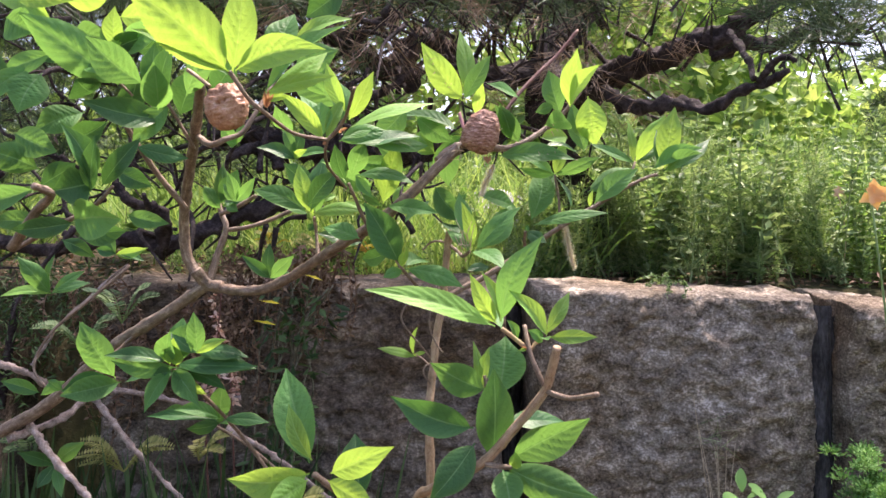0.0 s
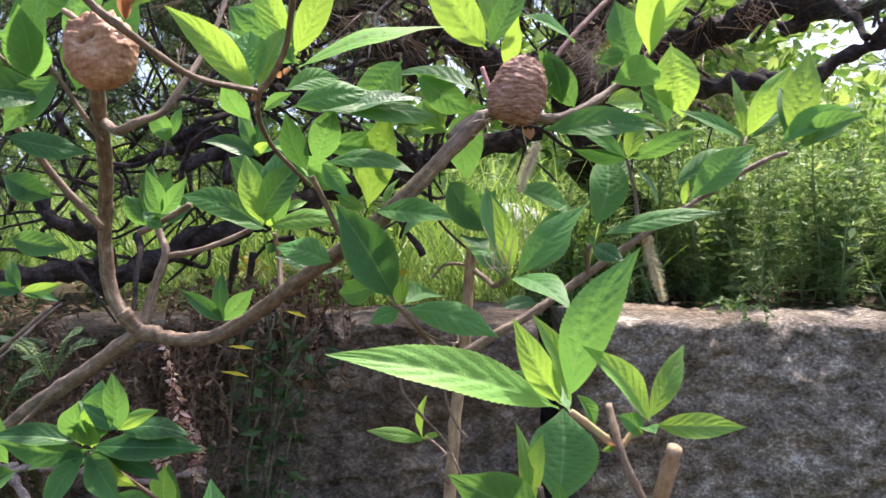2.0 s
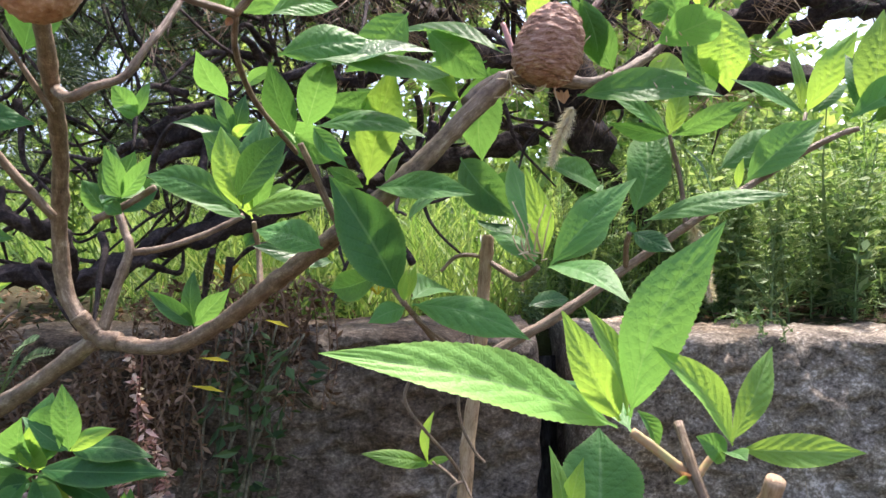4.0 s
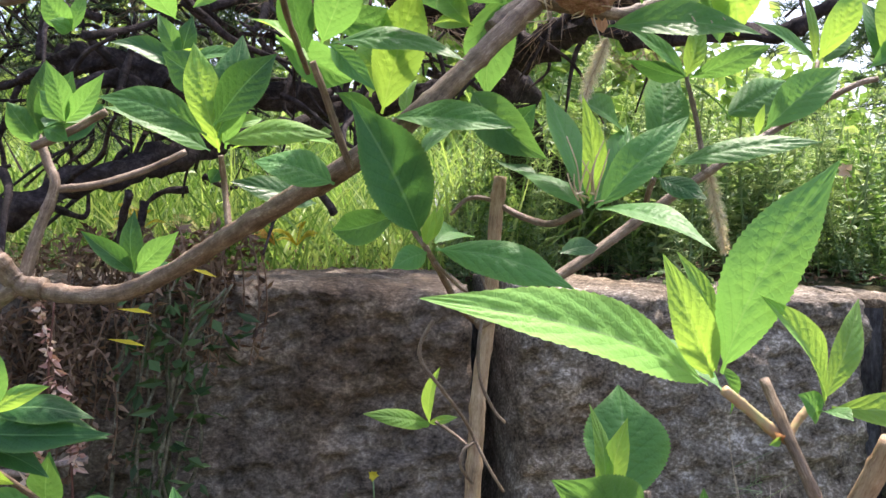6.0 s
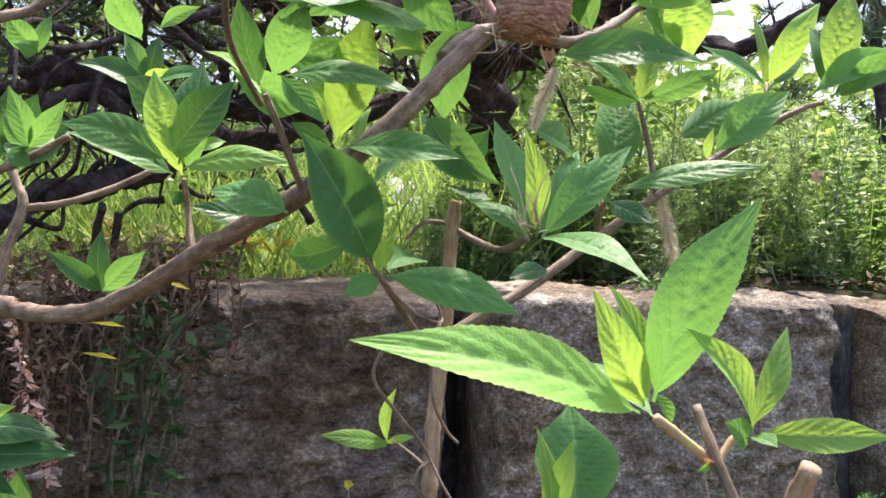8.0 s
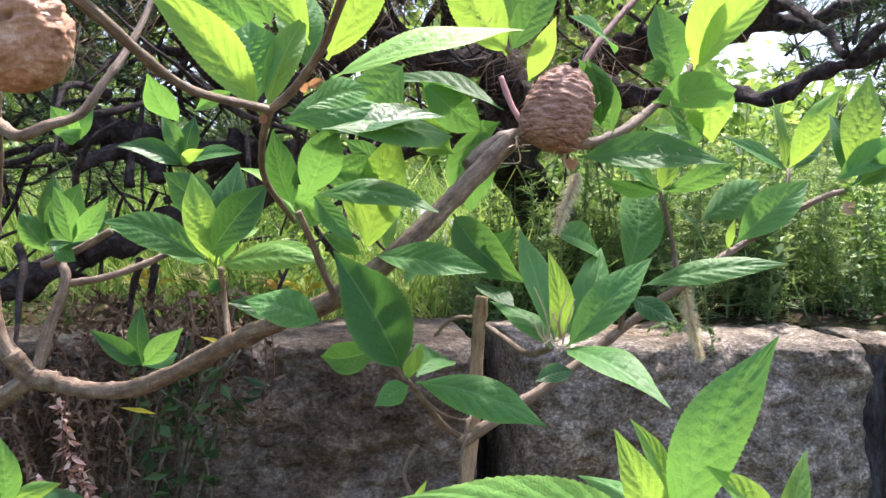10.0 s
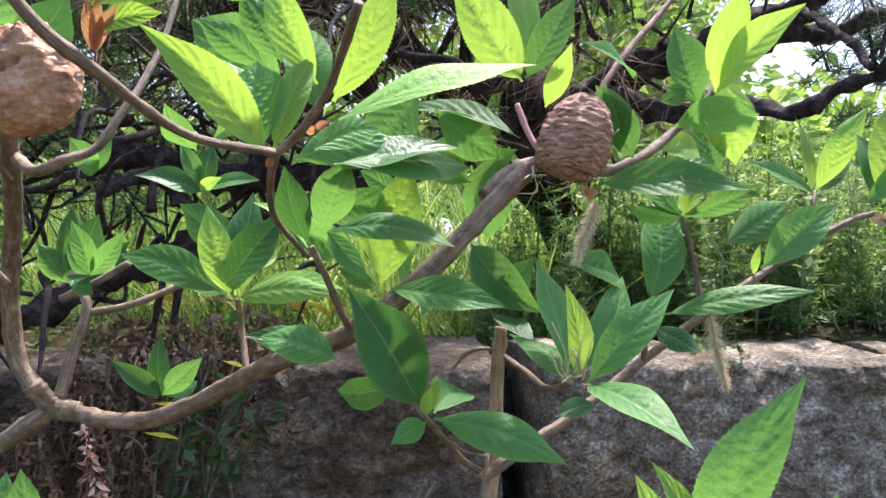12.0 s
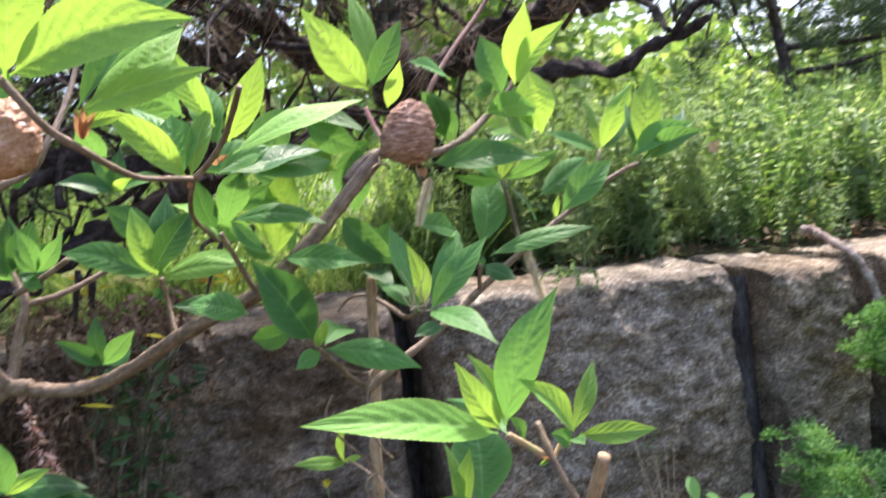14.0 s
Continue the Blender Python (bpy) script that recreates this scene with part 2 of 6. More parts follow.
dry_needle_mat = thin_material("dry_needle", [(0.10, 0.06, 0.04), (0.24, 0.16, 0.11), (0.36, 0.27, 0.2)], 0.6, 0.1, 6)
juniper_mat = thin_material("juniper_scale", [(0.07, 0.20, 0.06), (0.17, 0.38, 0.11), (0.34, 0.56, 0.20)], 0.55, 0.3, 14)
far_mat = thin_material("far_leaf", [(0.08, 0.16, 0.04), (0.20, 0.345, 0.10), (0.42, 0.54, 0.22)], 0.6, 0.45, 1.2)


# ---- building helpers ----
def mesh_object(name, verts, faces, mat, smooth=True):
    me = bpy.data.meshes.new(name)
    me.from_pydata([tuple(v) for v in verts], [], faces)
    me.materials.append(mat)
    if smooth:
        me.shade_smooth()
    return new(name, me)


def under(ob, parent, label=""):
    ob.parent = parent
    return tagged(ob, label)


def spline(points, steps):
    """A smooth line through the points."""
    p = [Vector(q) for q in points]
    p = [p[0] * 2 - p[1]] + p + [p[-1] * 2 - p[-2]]
    line = []
    for k in range(1, len(p) - 2):
        for s in range(steps):
            t = s / steps
            a, b, c, d = p[k - 1], p[k], p[k + 1], p[k + 2]
            line.append(0.5 * (2 * b + (c - a) * t + (2 * a - 5 * b + 4 * c - d) * t * t + (3 * b - a - 3 * c + d) * t ** 3))
    return line + [p[-2]]


def tube_data(line, r0, r1, sides=10, lump=0.12, lump_scale=120.0, knot=0.0):
    """Vertices and faces of a tapered, slightly lumpy tube with closed ends."""
    verts, faces = [], []
    count = len(line)
    side = None
    for k, c in enumerate(line):
        along = (line[min(k + 1, count - 1)] - line[max(k - 1, 0)]).normalized()
        if side is None:
            side = along.orthogonal().normalized()
        side = (side - along * side.dot(along)).normalized()
        other = along.cross(side)
        r = r0 + (r1 - r0) * k / max(1, count - 1)
        if knot and k % 9 == 4:
            r *= 1 + knot
        for j in range(sides):
            a = 2 * math.pi * j / sides
            d = side * math.cos(a) + other * math.sin(a)
            verts.append(c + d * r * (1 + lump * noise.noise((c + d * r * 2) * lump_scale)))
    for k in range(count - 1):
        for j in range(sides):
            i = k * sides
            faces.append((i + j, i + (j + 1) % sides, i + sides + (j + 1) % sides, i + sides + j))
    faces.append(tuple(reversed(range(sides))))
    faces.append(tuple(range((count - 1) * sides, count * sides)))
    return verts, faces


def tube(name, points, r0, r1, mat, parent=None, label="", steps=6, **more):
    line = spline(points, steps)
    v, f = tube_data(line, r0, r1, **more)
    ob = mesh_object(name, v, f, mat)
    sides = len(v) // len(line)
    run = [0.0]
    for k in range(1, len(line)):
        run.append(run[-1] + (line[k] - line[k - 1]).length)
    layer = ob.data.uv_layers.new(name="UVMap")
    shift = random.random() * 9
    for face in ob.data.polygons:
        js = [ob.data.loops[i].vertex_index % sides for i in face.loop_indices]
        for i, j in zip(face.loop_indices, js):
            q = ob.data.loops[i].vertex_index // sides
            layer.data[i].uv = ((j + (sides if j == 0 and max(js) == sides - 1 else 0)) / sides + shift, run[q])
    return under(ob, parent, label) if parent else ob


def blades(name, rows, mat, parent=None, label="", bends=3):
    """Many thin blades in one mesh; a row: root, tip, sag, half width."""
    verts, faces = [], []
    for root, tip, sag, half in rows:
        root, tip = Vector(root), Vector(tip)
        along = tip - root
        side = along.cross(Vector((random.uniform(-1, 1), random.uniform(-1, 1), 0.3)))
        side = side.normalized() * half if side.length > 1e-9 else Vector((half, 0, 0))
        i = len(verts)
        for k in range(bends):
            s = k / bends
            c = root + along * s - Vector((0, 0, sag * s * s))
            w = side * (1 - 0.55 * s) * (0.7 + 0.6 * min(1, s * 3) if k else 0.7)
            verts += [c - w, c + w]
        verts.append(tip - Vector((0, 0, sag)))
        for k in range(bends - 1):
            a = i + 2 * k
            faces.append((a, a + 1, a + 3, a + 2))
        a = i + 2 * (bends - 1)
        faces.append((a, a + 1, a + 2))
    ob = mesh_object(name, verts, faces, mat, False)
    return under(ob, parent, label) if parent else ob


def leaflet(verts, faces, base, tip, half, up):
    """A small four-sided folded leaf, added to the lists."""
    base, tip = Vector(base), Vector(tip)
    along = tip - base
    side = along.cross(up)
    side = side.normalized() * half if side.length > 1e-9 else Vector((half, 0, 0))
    lift = up.normalized() * half * 0.35
    mid = base + along * 0.45
    i = len(verts)
    verts += [base, mid - side + lift, mid, mid + side + lift, tip]
    faces += [(i, i + 1, i + 2), (i, i + 2, i + 3), (i + 1, i + 4, i + 2), (i + 2, i + 4, i + 3)]


def ball(k=1.0):
    return Vector((random.gauss(0, k), random.gauss(0, k), random.gauss(0, k)))


def empty(name, at, label, category, group="", kind=""):
    e = new(name)
    e.location = at
    return tagged(e, label, category, group, kind)


# ---- ground ----
def ground_height(x, y):
    h = 0.12 if y < 1.47 else 0.585 + 0.05 * min(1, (y - 1.47) / 0.3) + 0.05 * max(0, y - 1.7)
    if y > 6:
        h = 0.60 + 0.035 + 0.05 * 4.3
    return h


def build_ground():
    xs = [-60, -20, -8, -4] + [-2.5 + 0.1 * k for k in range(61)] + [5, 9, 20, 60]
    ys = [-60, -20, -6, -2, 0, 0.5, 0.9, 1.1, 1.2, 1.468, 1.472] + [1.50 + 0.05 * k for k in range(8)] + [1.92 + 0.1 * k for k in range(35)] + [6, 9, 20, 60]
    verts = []
    for y in ys:
        for x in xs:
            z = ground_height(x, y)
            near = -3 < x < 4 and y < 5.3
            verts.append((x, y, z + (0.022 * noise.noise(Vector((x * 5, y * 5, 1))) + 0.012 * noise.noise(Vector((x * 17, y * 17, 4))) if near and y > 1.471 else 0)))
    n = len(xs)
    faces = [(j * n + i, j * n + i + 1, (j + 1) * n + i + 1, (j + 1) * n + i) for j in range(len(ys) - 1) for i in range(n - 1)]
    tagged(mesh_object("ground", verts, faces, soil_mat), "dark crumbly garden soil stepping up behind the wall", "ground", kind="structure")


build_ground()


# ---- stone wall ----
def stone(parent, x0, x1, z0, z1, y0, y1, seed, tilt=0.0, grain=0.0042):
    """One rough-hewn block with a split front face and a worn top edge."""
    nx, nz, ny = max(14, int((x1 - x0) / grain)), max(14, int((z1 - z0) / grain)), 16
    me = bpy.data.meshes.new("stone")
    verts, faces = [], []
    off = Vector((seed * 7.3, seed * 3.1, seed * 1.7))

    def place(u, w, d):
        x, z, y = x0 + (x1 - x0) * u, z0 + (z1 - z0) * w, y0 + (y1 - y0) * d
        edge_x = min(u, 1 - u) * (x1 - x0)
        top = (1 - w) * (z1 - z0)
        p = Vector((x, y, z)) + off
        round_x = 0.014 * math.exp(-edge_x / 0.012)
        round_z = 0.010 * math.exp(-top / 0.006)
        front = math.exp(-d * (y1 - y0) / 0.03)
        coarse = noise.fractal(p * 6, 0.75, 2.1, 5) * 0.017
        ledge = 0.004 * noise.noise(Vector((p.x * 4, p.y, p.z * 22)))
        fine = noise.fractal(p * 42, 0.7, 2.1, 5) * 0.0046 + noise.fractal(p * 115, 0.8, 2.0, 2) * 0.0012
        sharp = abs(noise.noise(Vector((p.x + p.z * 0.5, p.y, p.z * 1.6)) * 17)) * 0.003
        crack = noise.ridged_multi_fractal(Vector((p.x * 0.8 + p.z * 0.4, p.y, p.z * 1.3)) * 6, 0.9, 2.1, 5, 1.0, 2.0) * -0.009
        chip = 0.007 * abs(noise.noise(p * 62)) + 0.014 * abs(noise.fractal(Vector((p.x, p.y, p.z * 1.5)) * 19 + Vector((5, 2, 1)), 0.9, 2.2, 4)) * 0.6
        streak = (0.016 if seed == 1 else 0.003) * abs(noise.noise(Vector((p.x * 7 + p.z * 9, p.y * 5, p.z * 30 - p.x * 9))))
        y += (crack + coarse + ledge + fine + sharp + chip + streak + round_x + round_z) * front
        sides = noise.fractal(p * 9, 0.9, 2.0, 3) * 0.008
        x += (sides + (0.006 if u < 0.5 else -0.006) * front) * math.exp(-edge_x / 0.02)
        back = 1 - math.exp(-d * (y1 - y0) / 0.02)
        z += (noise.fractal(p * 8, 0.9, 2.0, 4) * 0.006 + fine * 0.4 - 0.006 * (1 - back) + tilt * (u - 0.5) + 0.006 * d) * math.exp(-top / 0.02) + fine * 0.3
        return (x, y, z)

    def sheet(ua, ub, at):
        i0 = len(verts)
        for b in range(ub + 1):
            for a in range(ua + 1):
                verts.append(at(a / ua, b / ub))
        for b in range(ub):
            for a in range(ua):
                i = i0 + b * (ua + 1) + a
                faces.append((i, i + 1, i + ua + 2, i + ua + 1))

    sheet(nx, nz, lambda a, b: place(a, b, 0))
    sheet(nx, ny, lambda a, b: place(a, 1, b))
    sheet(ny, nz, lambda a, b: place(0, b, 1 - a))
    sheet(ny, nz, lambda a, b: place(1, b, a))
    sheet(nx, 2, lambda a, b: place(1 - a, b, 1))
    me.from_pydata(verts, [], faces)
    bm = bmesh.new()
    bm.from_mesh(me)
    bmesh.ops.remove_doubles(bm, verts=bm.verts, dist=0.00005)
    bm.to_mesh(me)
    bm.free()
    me.materials.append(stone_brown if seed in (1, 7) else stone_mat)
    me.shade_smooth()
    under(new("stone", me), parent)


wall = empty("stone_wall", (0, 1.3, 0.1), "low retaining wall of rough-hewn brown stone blocks", "wall", kind="structure")
wall.matrix_world = Matrix.Identity(4)
for x0, x1, z1, y0, s, tl in ((-0.515, 0.092, 0.608, 1.262, 1, -0.004), (0.132, 0.553, 0.598, 1.255, 2, -0.015),
                              (0.592, 0.724, 0.583, 1.240, 3, -0.006), (0.765, 1.30, 0.578, 1.235, 4, 0.0), (1.33, 1.95, 0.60, 1.26, 5, 0.0),
                              (-1.75, -1.22, 0.60, 1.27, 6, 0.0), (-1.2, -0.70, 0.50, 1.32, 7, 0.0)):
    stone(wall, x0, x1, 0.06, z1, y0, y0 + 0.22, s, tl, 0.0032 if s < 4 else 0.007)
ends = random.Random(2)
for way, x in ((-1, -1.78), (1, 1.99)):
    for k in range(8):  # the wall runs on to both sides
        size = ends.uniform(0.42, 0.68)
        stone(wall, min(x, x + way * size), max(x, x + way * size), 0.06, 0.60 + ends.uniform(-0.025, 0.015), 1.26 + ends.uniform(-0.01, 0.01), 1.48, 20 + k + 9 * way, 0.0, 0.014)
        x += way * (size + 0.03)


def fabric_strip(x0, x1, z1, y, seed):
    """A strip of ground cloth showing in the joint between two stones."""
    verts, faces = [], []
    nx, nz = 8, 60
    for b in range(nz + 1):
        for a in range(nx + 1):
            u, w = a / nx, b / nz
            z = 0.08 + (z1 - 0.08) * w
            shift = 0.006 * noise.noise(Vector((0, z * 9, seed))) + 0.004 * noise.noise(Vector((a * 3, z * 30, seed)))
            verts.append((x0 + (x1 - x0) * u + shift, y + 0.006 * noise.noise(Vector((u * 4, z * 14, seed))) + 0.010 * (2 * u - 1) ** 2, z))
    for b in range(nz):
        for a in range(nx):
            i = b * (nx + 1) + a
            faces.append((i, i + 1, i + nx + 2, i + nx + 1))
    ob = mesh_object("ground_cloth", verts, faces, fabric_mat)
    tagged(ob, "torn dark grey ground cloth showing between stones", "cloth", "cloth in the wall joints")


fabric_strip(0.551, 0.580, 0.578, 1.275, 3)
fabric_strip(0.094, 0.130, 0.565, 1.42, 8)
fabric_strip(0.580, 0.595, 0.56, 1.30, 12)
fabric_strip(0.72, 0.765, 0.55, 1.31, 17)


# ---- the shrub ----
shrub = empty("shrub", (-0.02, 0.70, 0.12), "leafy flowering shrub with brown stems and fresh toothed leaves", "shrub")
shrub.matrix_world = Matrix.Identity(4)


stems = []


def twig(name, r0, r1, points):
    """One stem of the shrub, coarse bark on the thick ones."""
    mat = straw_mat if name == "dried_stamen" else shoot_skin if name == "new_shoot" else pink_stem if name == "young_shoot" else bark_red if name == "cane" else bark_pale if name == "cut_stem" else bark
    ob = tube(name, points, r0, r1, mat, shrub, steps=9, lump=0.16, lump_scale=90.0, knot=0.14, sides=14)
    if name not in ("dried_stamen", "tendril"):
        stems.append((ob, spline(points, 5)))


def bearer(at):
    """The stem that grows nearest to a leaf's foot."""
    return min(stems, key=lambda s: min((p - at).length_squared for p in s[1]))[0]


LEAF_STEPS, LEAF_SIDE = 96, 6
leaf_count = [0]


def leaf(base, tip, width, tilt, tone, arch, sway=None):
    """A toothed, pointed blade from base to tip; tilt turns it about its rib, arch bows it, sway bends it sideways."""
    base, tip = Vector(base), Vector(tip)
    along = tip - base
    length = along.length
    along.normalize()
    leaf_count[0] += 1
    rnd = random.Random(leaf_count[0] * 13 + 5)
    face = Vector((0, -1, 0))
    face = face - along * face.dot(along)
    if face.length < 0.25:
        face = Vector((0, -0.5, 0.85)) - along * Vector((0, -0.5, 0.85)).dot(along)
    face.normalize()
    other = along.cross(face)
    if other.z < 0:
        other = -other
    a = radians(tilt + rnd.uniform(-14, 14))
    up = face * math.cos(a) + other * math.sin(a)
    side = along.cross(up)
    fold, droop, wavy = rnd.uniform(-0.30, 0.42), rnd.uniform(0.0, 0.55), rnd.uniform(0, 6.3)
    sway = rnd.uniform(-0.06, 0.06) if sway is None else sway
    hook, roll = rnd.uniform(-0.035, 0.035), rnd.uniform(-0.5, 0.5)
    fat, keen = rnd.uniform(0.80, 1.0), rnd.uniform(0.80, 1.0)
    swell = 0.065 * width * (0.55 if tone == "dark" else 1.0)
    verts, faces, uvs = [], [], []
    for k in range(LEAF_STEPS + 1):
        s = k / LEAF_STEPS
        stalk = 0.05
        q = max(0.0, (s - stalk) / (1 - stalk))
        prof = math.sin(math.pi * min(1, q) ** fat) ** keen
        half = 0.5 * width * prof * (1 - 0.35 * max(0, q - 0.7) / 0.3) + 0.0006 * (1 - s)
        tooth = 1 + (0.030 if k % 3 == 0 else 0.008 if k % 3 == 2 else -0.020) * (1 if 0.15 < s < 0.97 else 0)
        bow = arch * length * (math.sin(math.pi * s) * 0.55 - 0.45 * droop * s * s)
        c = base + along * (length * s) + up * bow + side * (length * (sway * math.sin(math.pi * s) + hook * s ** 4))
        twist = roll * (s - 0.5)
        across = side * math.cos(twist) + up * math.sin(twist)
        rise = up * math.cos(twist) - side * math.sin(twist)
        for j in range(-LEAF_SIDE, LEAF_SIDE + 1):
            t = j / LEAF_SIDE
            w = half * t * (tooth if abs(j) == LEAF_SIDE else 1)
            cup = fold * half * t * t + 0.10 * half * abs(t)
            ripple = 0.032 * width * abs(t) ** 2 * math.sin(s * 11 + wavy + (2 if t > 0 else 0)) * prof
            cell = abs(math.sin(math.pi * (8 * s - 4.2 * abs(t / 2) ** 0.85))) ** 0.7
            puff = swell * cell * min(1, 4 * abs(t)) * (1 - t * t) * prof
            verts.append(c + across * w + rise * (cup + ripple + puff))
            uvs.append((0.5 + t / 2, s))
    n = 2 * LEAF_SIDE + 1
    for k in range(LEAF_STEPS):
        for j in range(n - 1):
            i = k * n + j
            faces.append((i, i + 1, i + n + 1, i + n))
    me = bpy.data.meshes.new("leaf")
    me.from_pydata([tuple(v) for v in verts], [], faces)
    layer = me.uv_layers.new(name="UVMap")
    for loop in me.loops:
        layer.data[loop.index].uv = uvs[loop.vertex_index]
    me.materials.append(LEAF[tone])
    me.shade_smooth()
    under(new("leaf" if tone != "bud" else "bud_scale", me), bearer(base))


# main limb and forks
twig('branch', 0.0052, 0.0040, [(-0.2363, 0.9140, 0.6203), (-0.2024, 0.8850, 0.6194), (-0.1759, 0.8650, 0.6228), (-0.1431, 0.8350, 0.6370), (-0.1138, 0.8000, 0.6539), (-0.0819, 0.7500, 0.6701), (-0.0593, 0.7100, 0.6811), (-0.0371, 0.7000, 0.6970), (-0.0167, 0.7000, 0.7159), (-0.0006, 0.7000, 0.7323), (0.0145, 0.7050, 0.7466)])
twig('branch', 0.0040, 0.0014, [(-0.0025, 0.7050, 0.7357), (0.0080, 0.7100, 0.7454), (0.0212, 0.7150, 0.7507), (0.0384, 0.7150, 0.7481), (0.0572, 0.7200, 0.7484), (0.0718, 0.7250, 0.7552), (0.0887, 0.7350, 0.7667), (0.1024, 0.7350, 0.7783), (0.1186, 0.7400, 0.7978)])
twig('branch', 0.0060, 0.0075, [(-0.2495, 0.9140, 0.6235), (-0.2937, 0.9300, 0.5951), (-0.3626, 0.9500, 0.5527), (-0.4453, 0.9800, 0.4861), (-0.5139, 1.0000, 0.4471), (-0.6052, 1.0200, 0.3985)])
twig('branch', 0.0060, 0.0042, [(-0.2513, 0.9140, 0.6247), (-0.2703, 0.9150, 0.6552), (-0.2702, 0.9050, 0.6951), (-0.2523, 0.8650, 0.7421), (-0.2281, 0.8000, 0.7680), (-0.2118, 0.7550, 0.7846), (-0.1983, 0.7150, 0.7994)])
twig('knot', 0.0058, 0.0066, [(-0.2592, 0.9080, 0.6399), (-0.2532, 0.9120, 0.6308), (-0.2451, 0.9130, 0.6236), (-0.2318, 0.9080, 0.6221)])
twig('branch', 0.0040, 0.0026, [(-0.2456, 0.9150, 0.6283), (-0.2405, 0.9250, 0.6564), (-0.2328, 0.9300, 0.6838), (-0.2384, 0.9350, 0.6991), (-0.2478, 0.9400, 0.7208)])
twig('branch', 0.0026, 0.0020, [(-0.2340, 0.9300, 0.6819), (-0.2095, 0.9350, 0.6858), (-0.1809, 0.9450, 0.6966), (-0.1570, 0.9500, 0.7092)])
twig('twig', 0.0022, 0.0018, [(-0.2046, 0.8000, 0.6951), (-0.1892, 0.8000, 0.7021), (-0.1710, 0.8000, 0.7126)])
twig('branch', 0.0030, 0.0014, [(-0.2275, 0.8000, 0.7690), (-0.2056, 0.7700, 0.7560), (-0.1911, 0.7650, 0.7601), (-0.1774, 0.7700, 0.7667), (-0.1677, 0.7750, 0.7828), (-0.1600, 0.7850, 0.7998), (-0.1523, 0.8000, 0.8261), (-0.1444, 0.8200, 0.8709)])
twig('cut_stem', 0.0017, 0.0015, [(-0.2045, 0.7000, 0.8084), (-0.1948, 0.6950, 0.8016), (-0.1835, 0.6900, 0.7934)])
twig('twig', 0.0011, 0.0014, [(-0.0754, 0.5850, 0.7386), (-0.0935, 0.5600, 0.7398), (-0.1043, 0.5300, 0.7473), (-0.1133, 0.5200, 0.7552), (-0.1235, 0.5150, 0.7706)])
twig('twig', 0.0012, 0.0011, [(-0.0754, 0.5850, 0.7386), (-0.0690, 0.5800, 0.7433), (-0.0619, 0.5700, 0.7508), (-0.0580, 0.5600, 0.7569), (-0.0531, 0.5450, 0.7664)])
twig('twig', 0.0011, 0.0010, [(-0.0754, 0.5850, 0.7386), (-0.0789, 0.6000, 0.7313), (-0.0807, 0.6350, 0.7237), (-0.0742, 0.6850, 0.7124)])
twig('cut_stem', 0.0029, 0.0036, [(0.0074, 0.7350, 0.6800), (0.0053, 0.7350, 0.6593), (0.0018, 0.7300, 0.6195), (-0.0028, 0.7250, 0.5932), (-0.0053, 0.7200, 0.5699), (-0.0075, 0.7150, 0.5474), (-0.0088, 0.7100, 0.5254), (-0.0065, 0.7100, 0.4545)])
twig('branch', 0.0026, 0.0020, [(-0.0060, 0.7150, 0.6174), (0.0154, 0.7200, 0.6299), (0.0350, 0.7250, 0.6400), (0.0560, 0.7300, 0.6530), (0.0800, 0.7340, 0.6690), (0.1088, 0.7362, 0.6877)])
twig('twig', 0.0020, 0.0013, [(0.1000, 0.7355, 0.6820), (0.1180, 0.7370, 0.6935), (0.1327, 0.7378, 0.7020), (0.1548, 0.7370, 0.7154), (0.1744, 0.7360, 0.7253), (0.1838, 0.7339, 0.7280)])
twig('twig', 0.0012, 0.0010, [(0.1551, 0.7400, 0.7150), (0.1639, 0.7520, 0.7281), (0.1707, 0.7610, 0.7410)])
twig('twig', 0.0014, 0.0012, [(0.0714, 0.7320, 0.6640), (0.0702, 0.7250, 0.6727), (0.0706, 0.7190, 0.6792)])
twig('twig', 0.0014, 0.0010, [(0.1012, 0.7360, 0.6836), (0.1015, 0.7450, 0.7067), (0.0984, 0.7500, 0.7287)])
twig('twig', 0.0014, 0.0012, [(0.0084, 0.7350, 0.6669), (0.0151, 0.7200, 0.6617), (0.0180, 0.6900, 0.6588), (0.0231, 0.6700, 0.6630)])
twig('twig', 0.0010, 0.0008, [(0.0073, 0.7350, 0.6681), (0.0002, 0.7350, 0.6706), (-0.0081, 0.7300, 0.6697), (-0.0151, 0.7300, 0.6630)])
twig('twig', 0.0016, 0.0012, [(0.0006, 0.7300, 0.6146), (-0.0120, 0.7200, 0.6244), (-0.0209, 0.7050, 0.6363), (-0.0311, 0.6870, 0.6502)])
twig('twig', 0.0012, 0.0012, [(-0.0311, 0.6870, 0.6502), (-0.0378, 0.6900, 0.6593), (-0.0463, 0.6950, 0.6659)])
twig('twig', 0.0013, 0.0016, [(-0.0727, 0.6850, 0.7163), (-0.0677, 0.6900, 0.7045), (-0.0615, 0.7000, 0.6882), (-0.0575, 0.7050, 0.6797)])
twig('twig', 0.0013, 0.0018, [(-0.1184, 0.8050, 0.6932), (-0.1169, 0.8100, 0.6769), (-0.1138, 0.8000, 0.6567)])
twig('young_shoot', 0.0014, 0.0012, [(0.0238, 0.7150, 0.7543), (0.0192, 0.7220, 0.7651), (0.0155, 0.7270, 0.7784)])
twig('cane', 0.0018, 0.0015, [(0.0425, 0.7350, 0.7619), (0.0619, 0.7500, 0.7920), (0.0810, 0.7650, 0.8148), (0.1044, 0.7800, 0.8392), (0.1240, 0.7900, 0.8635)])
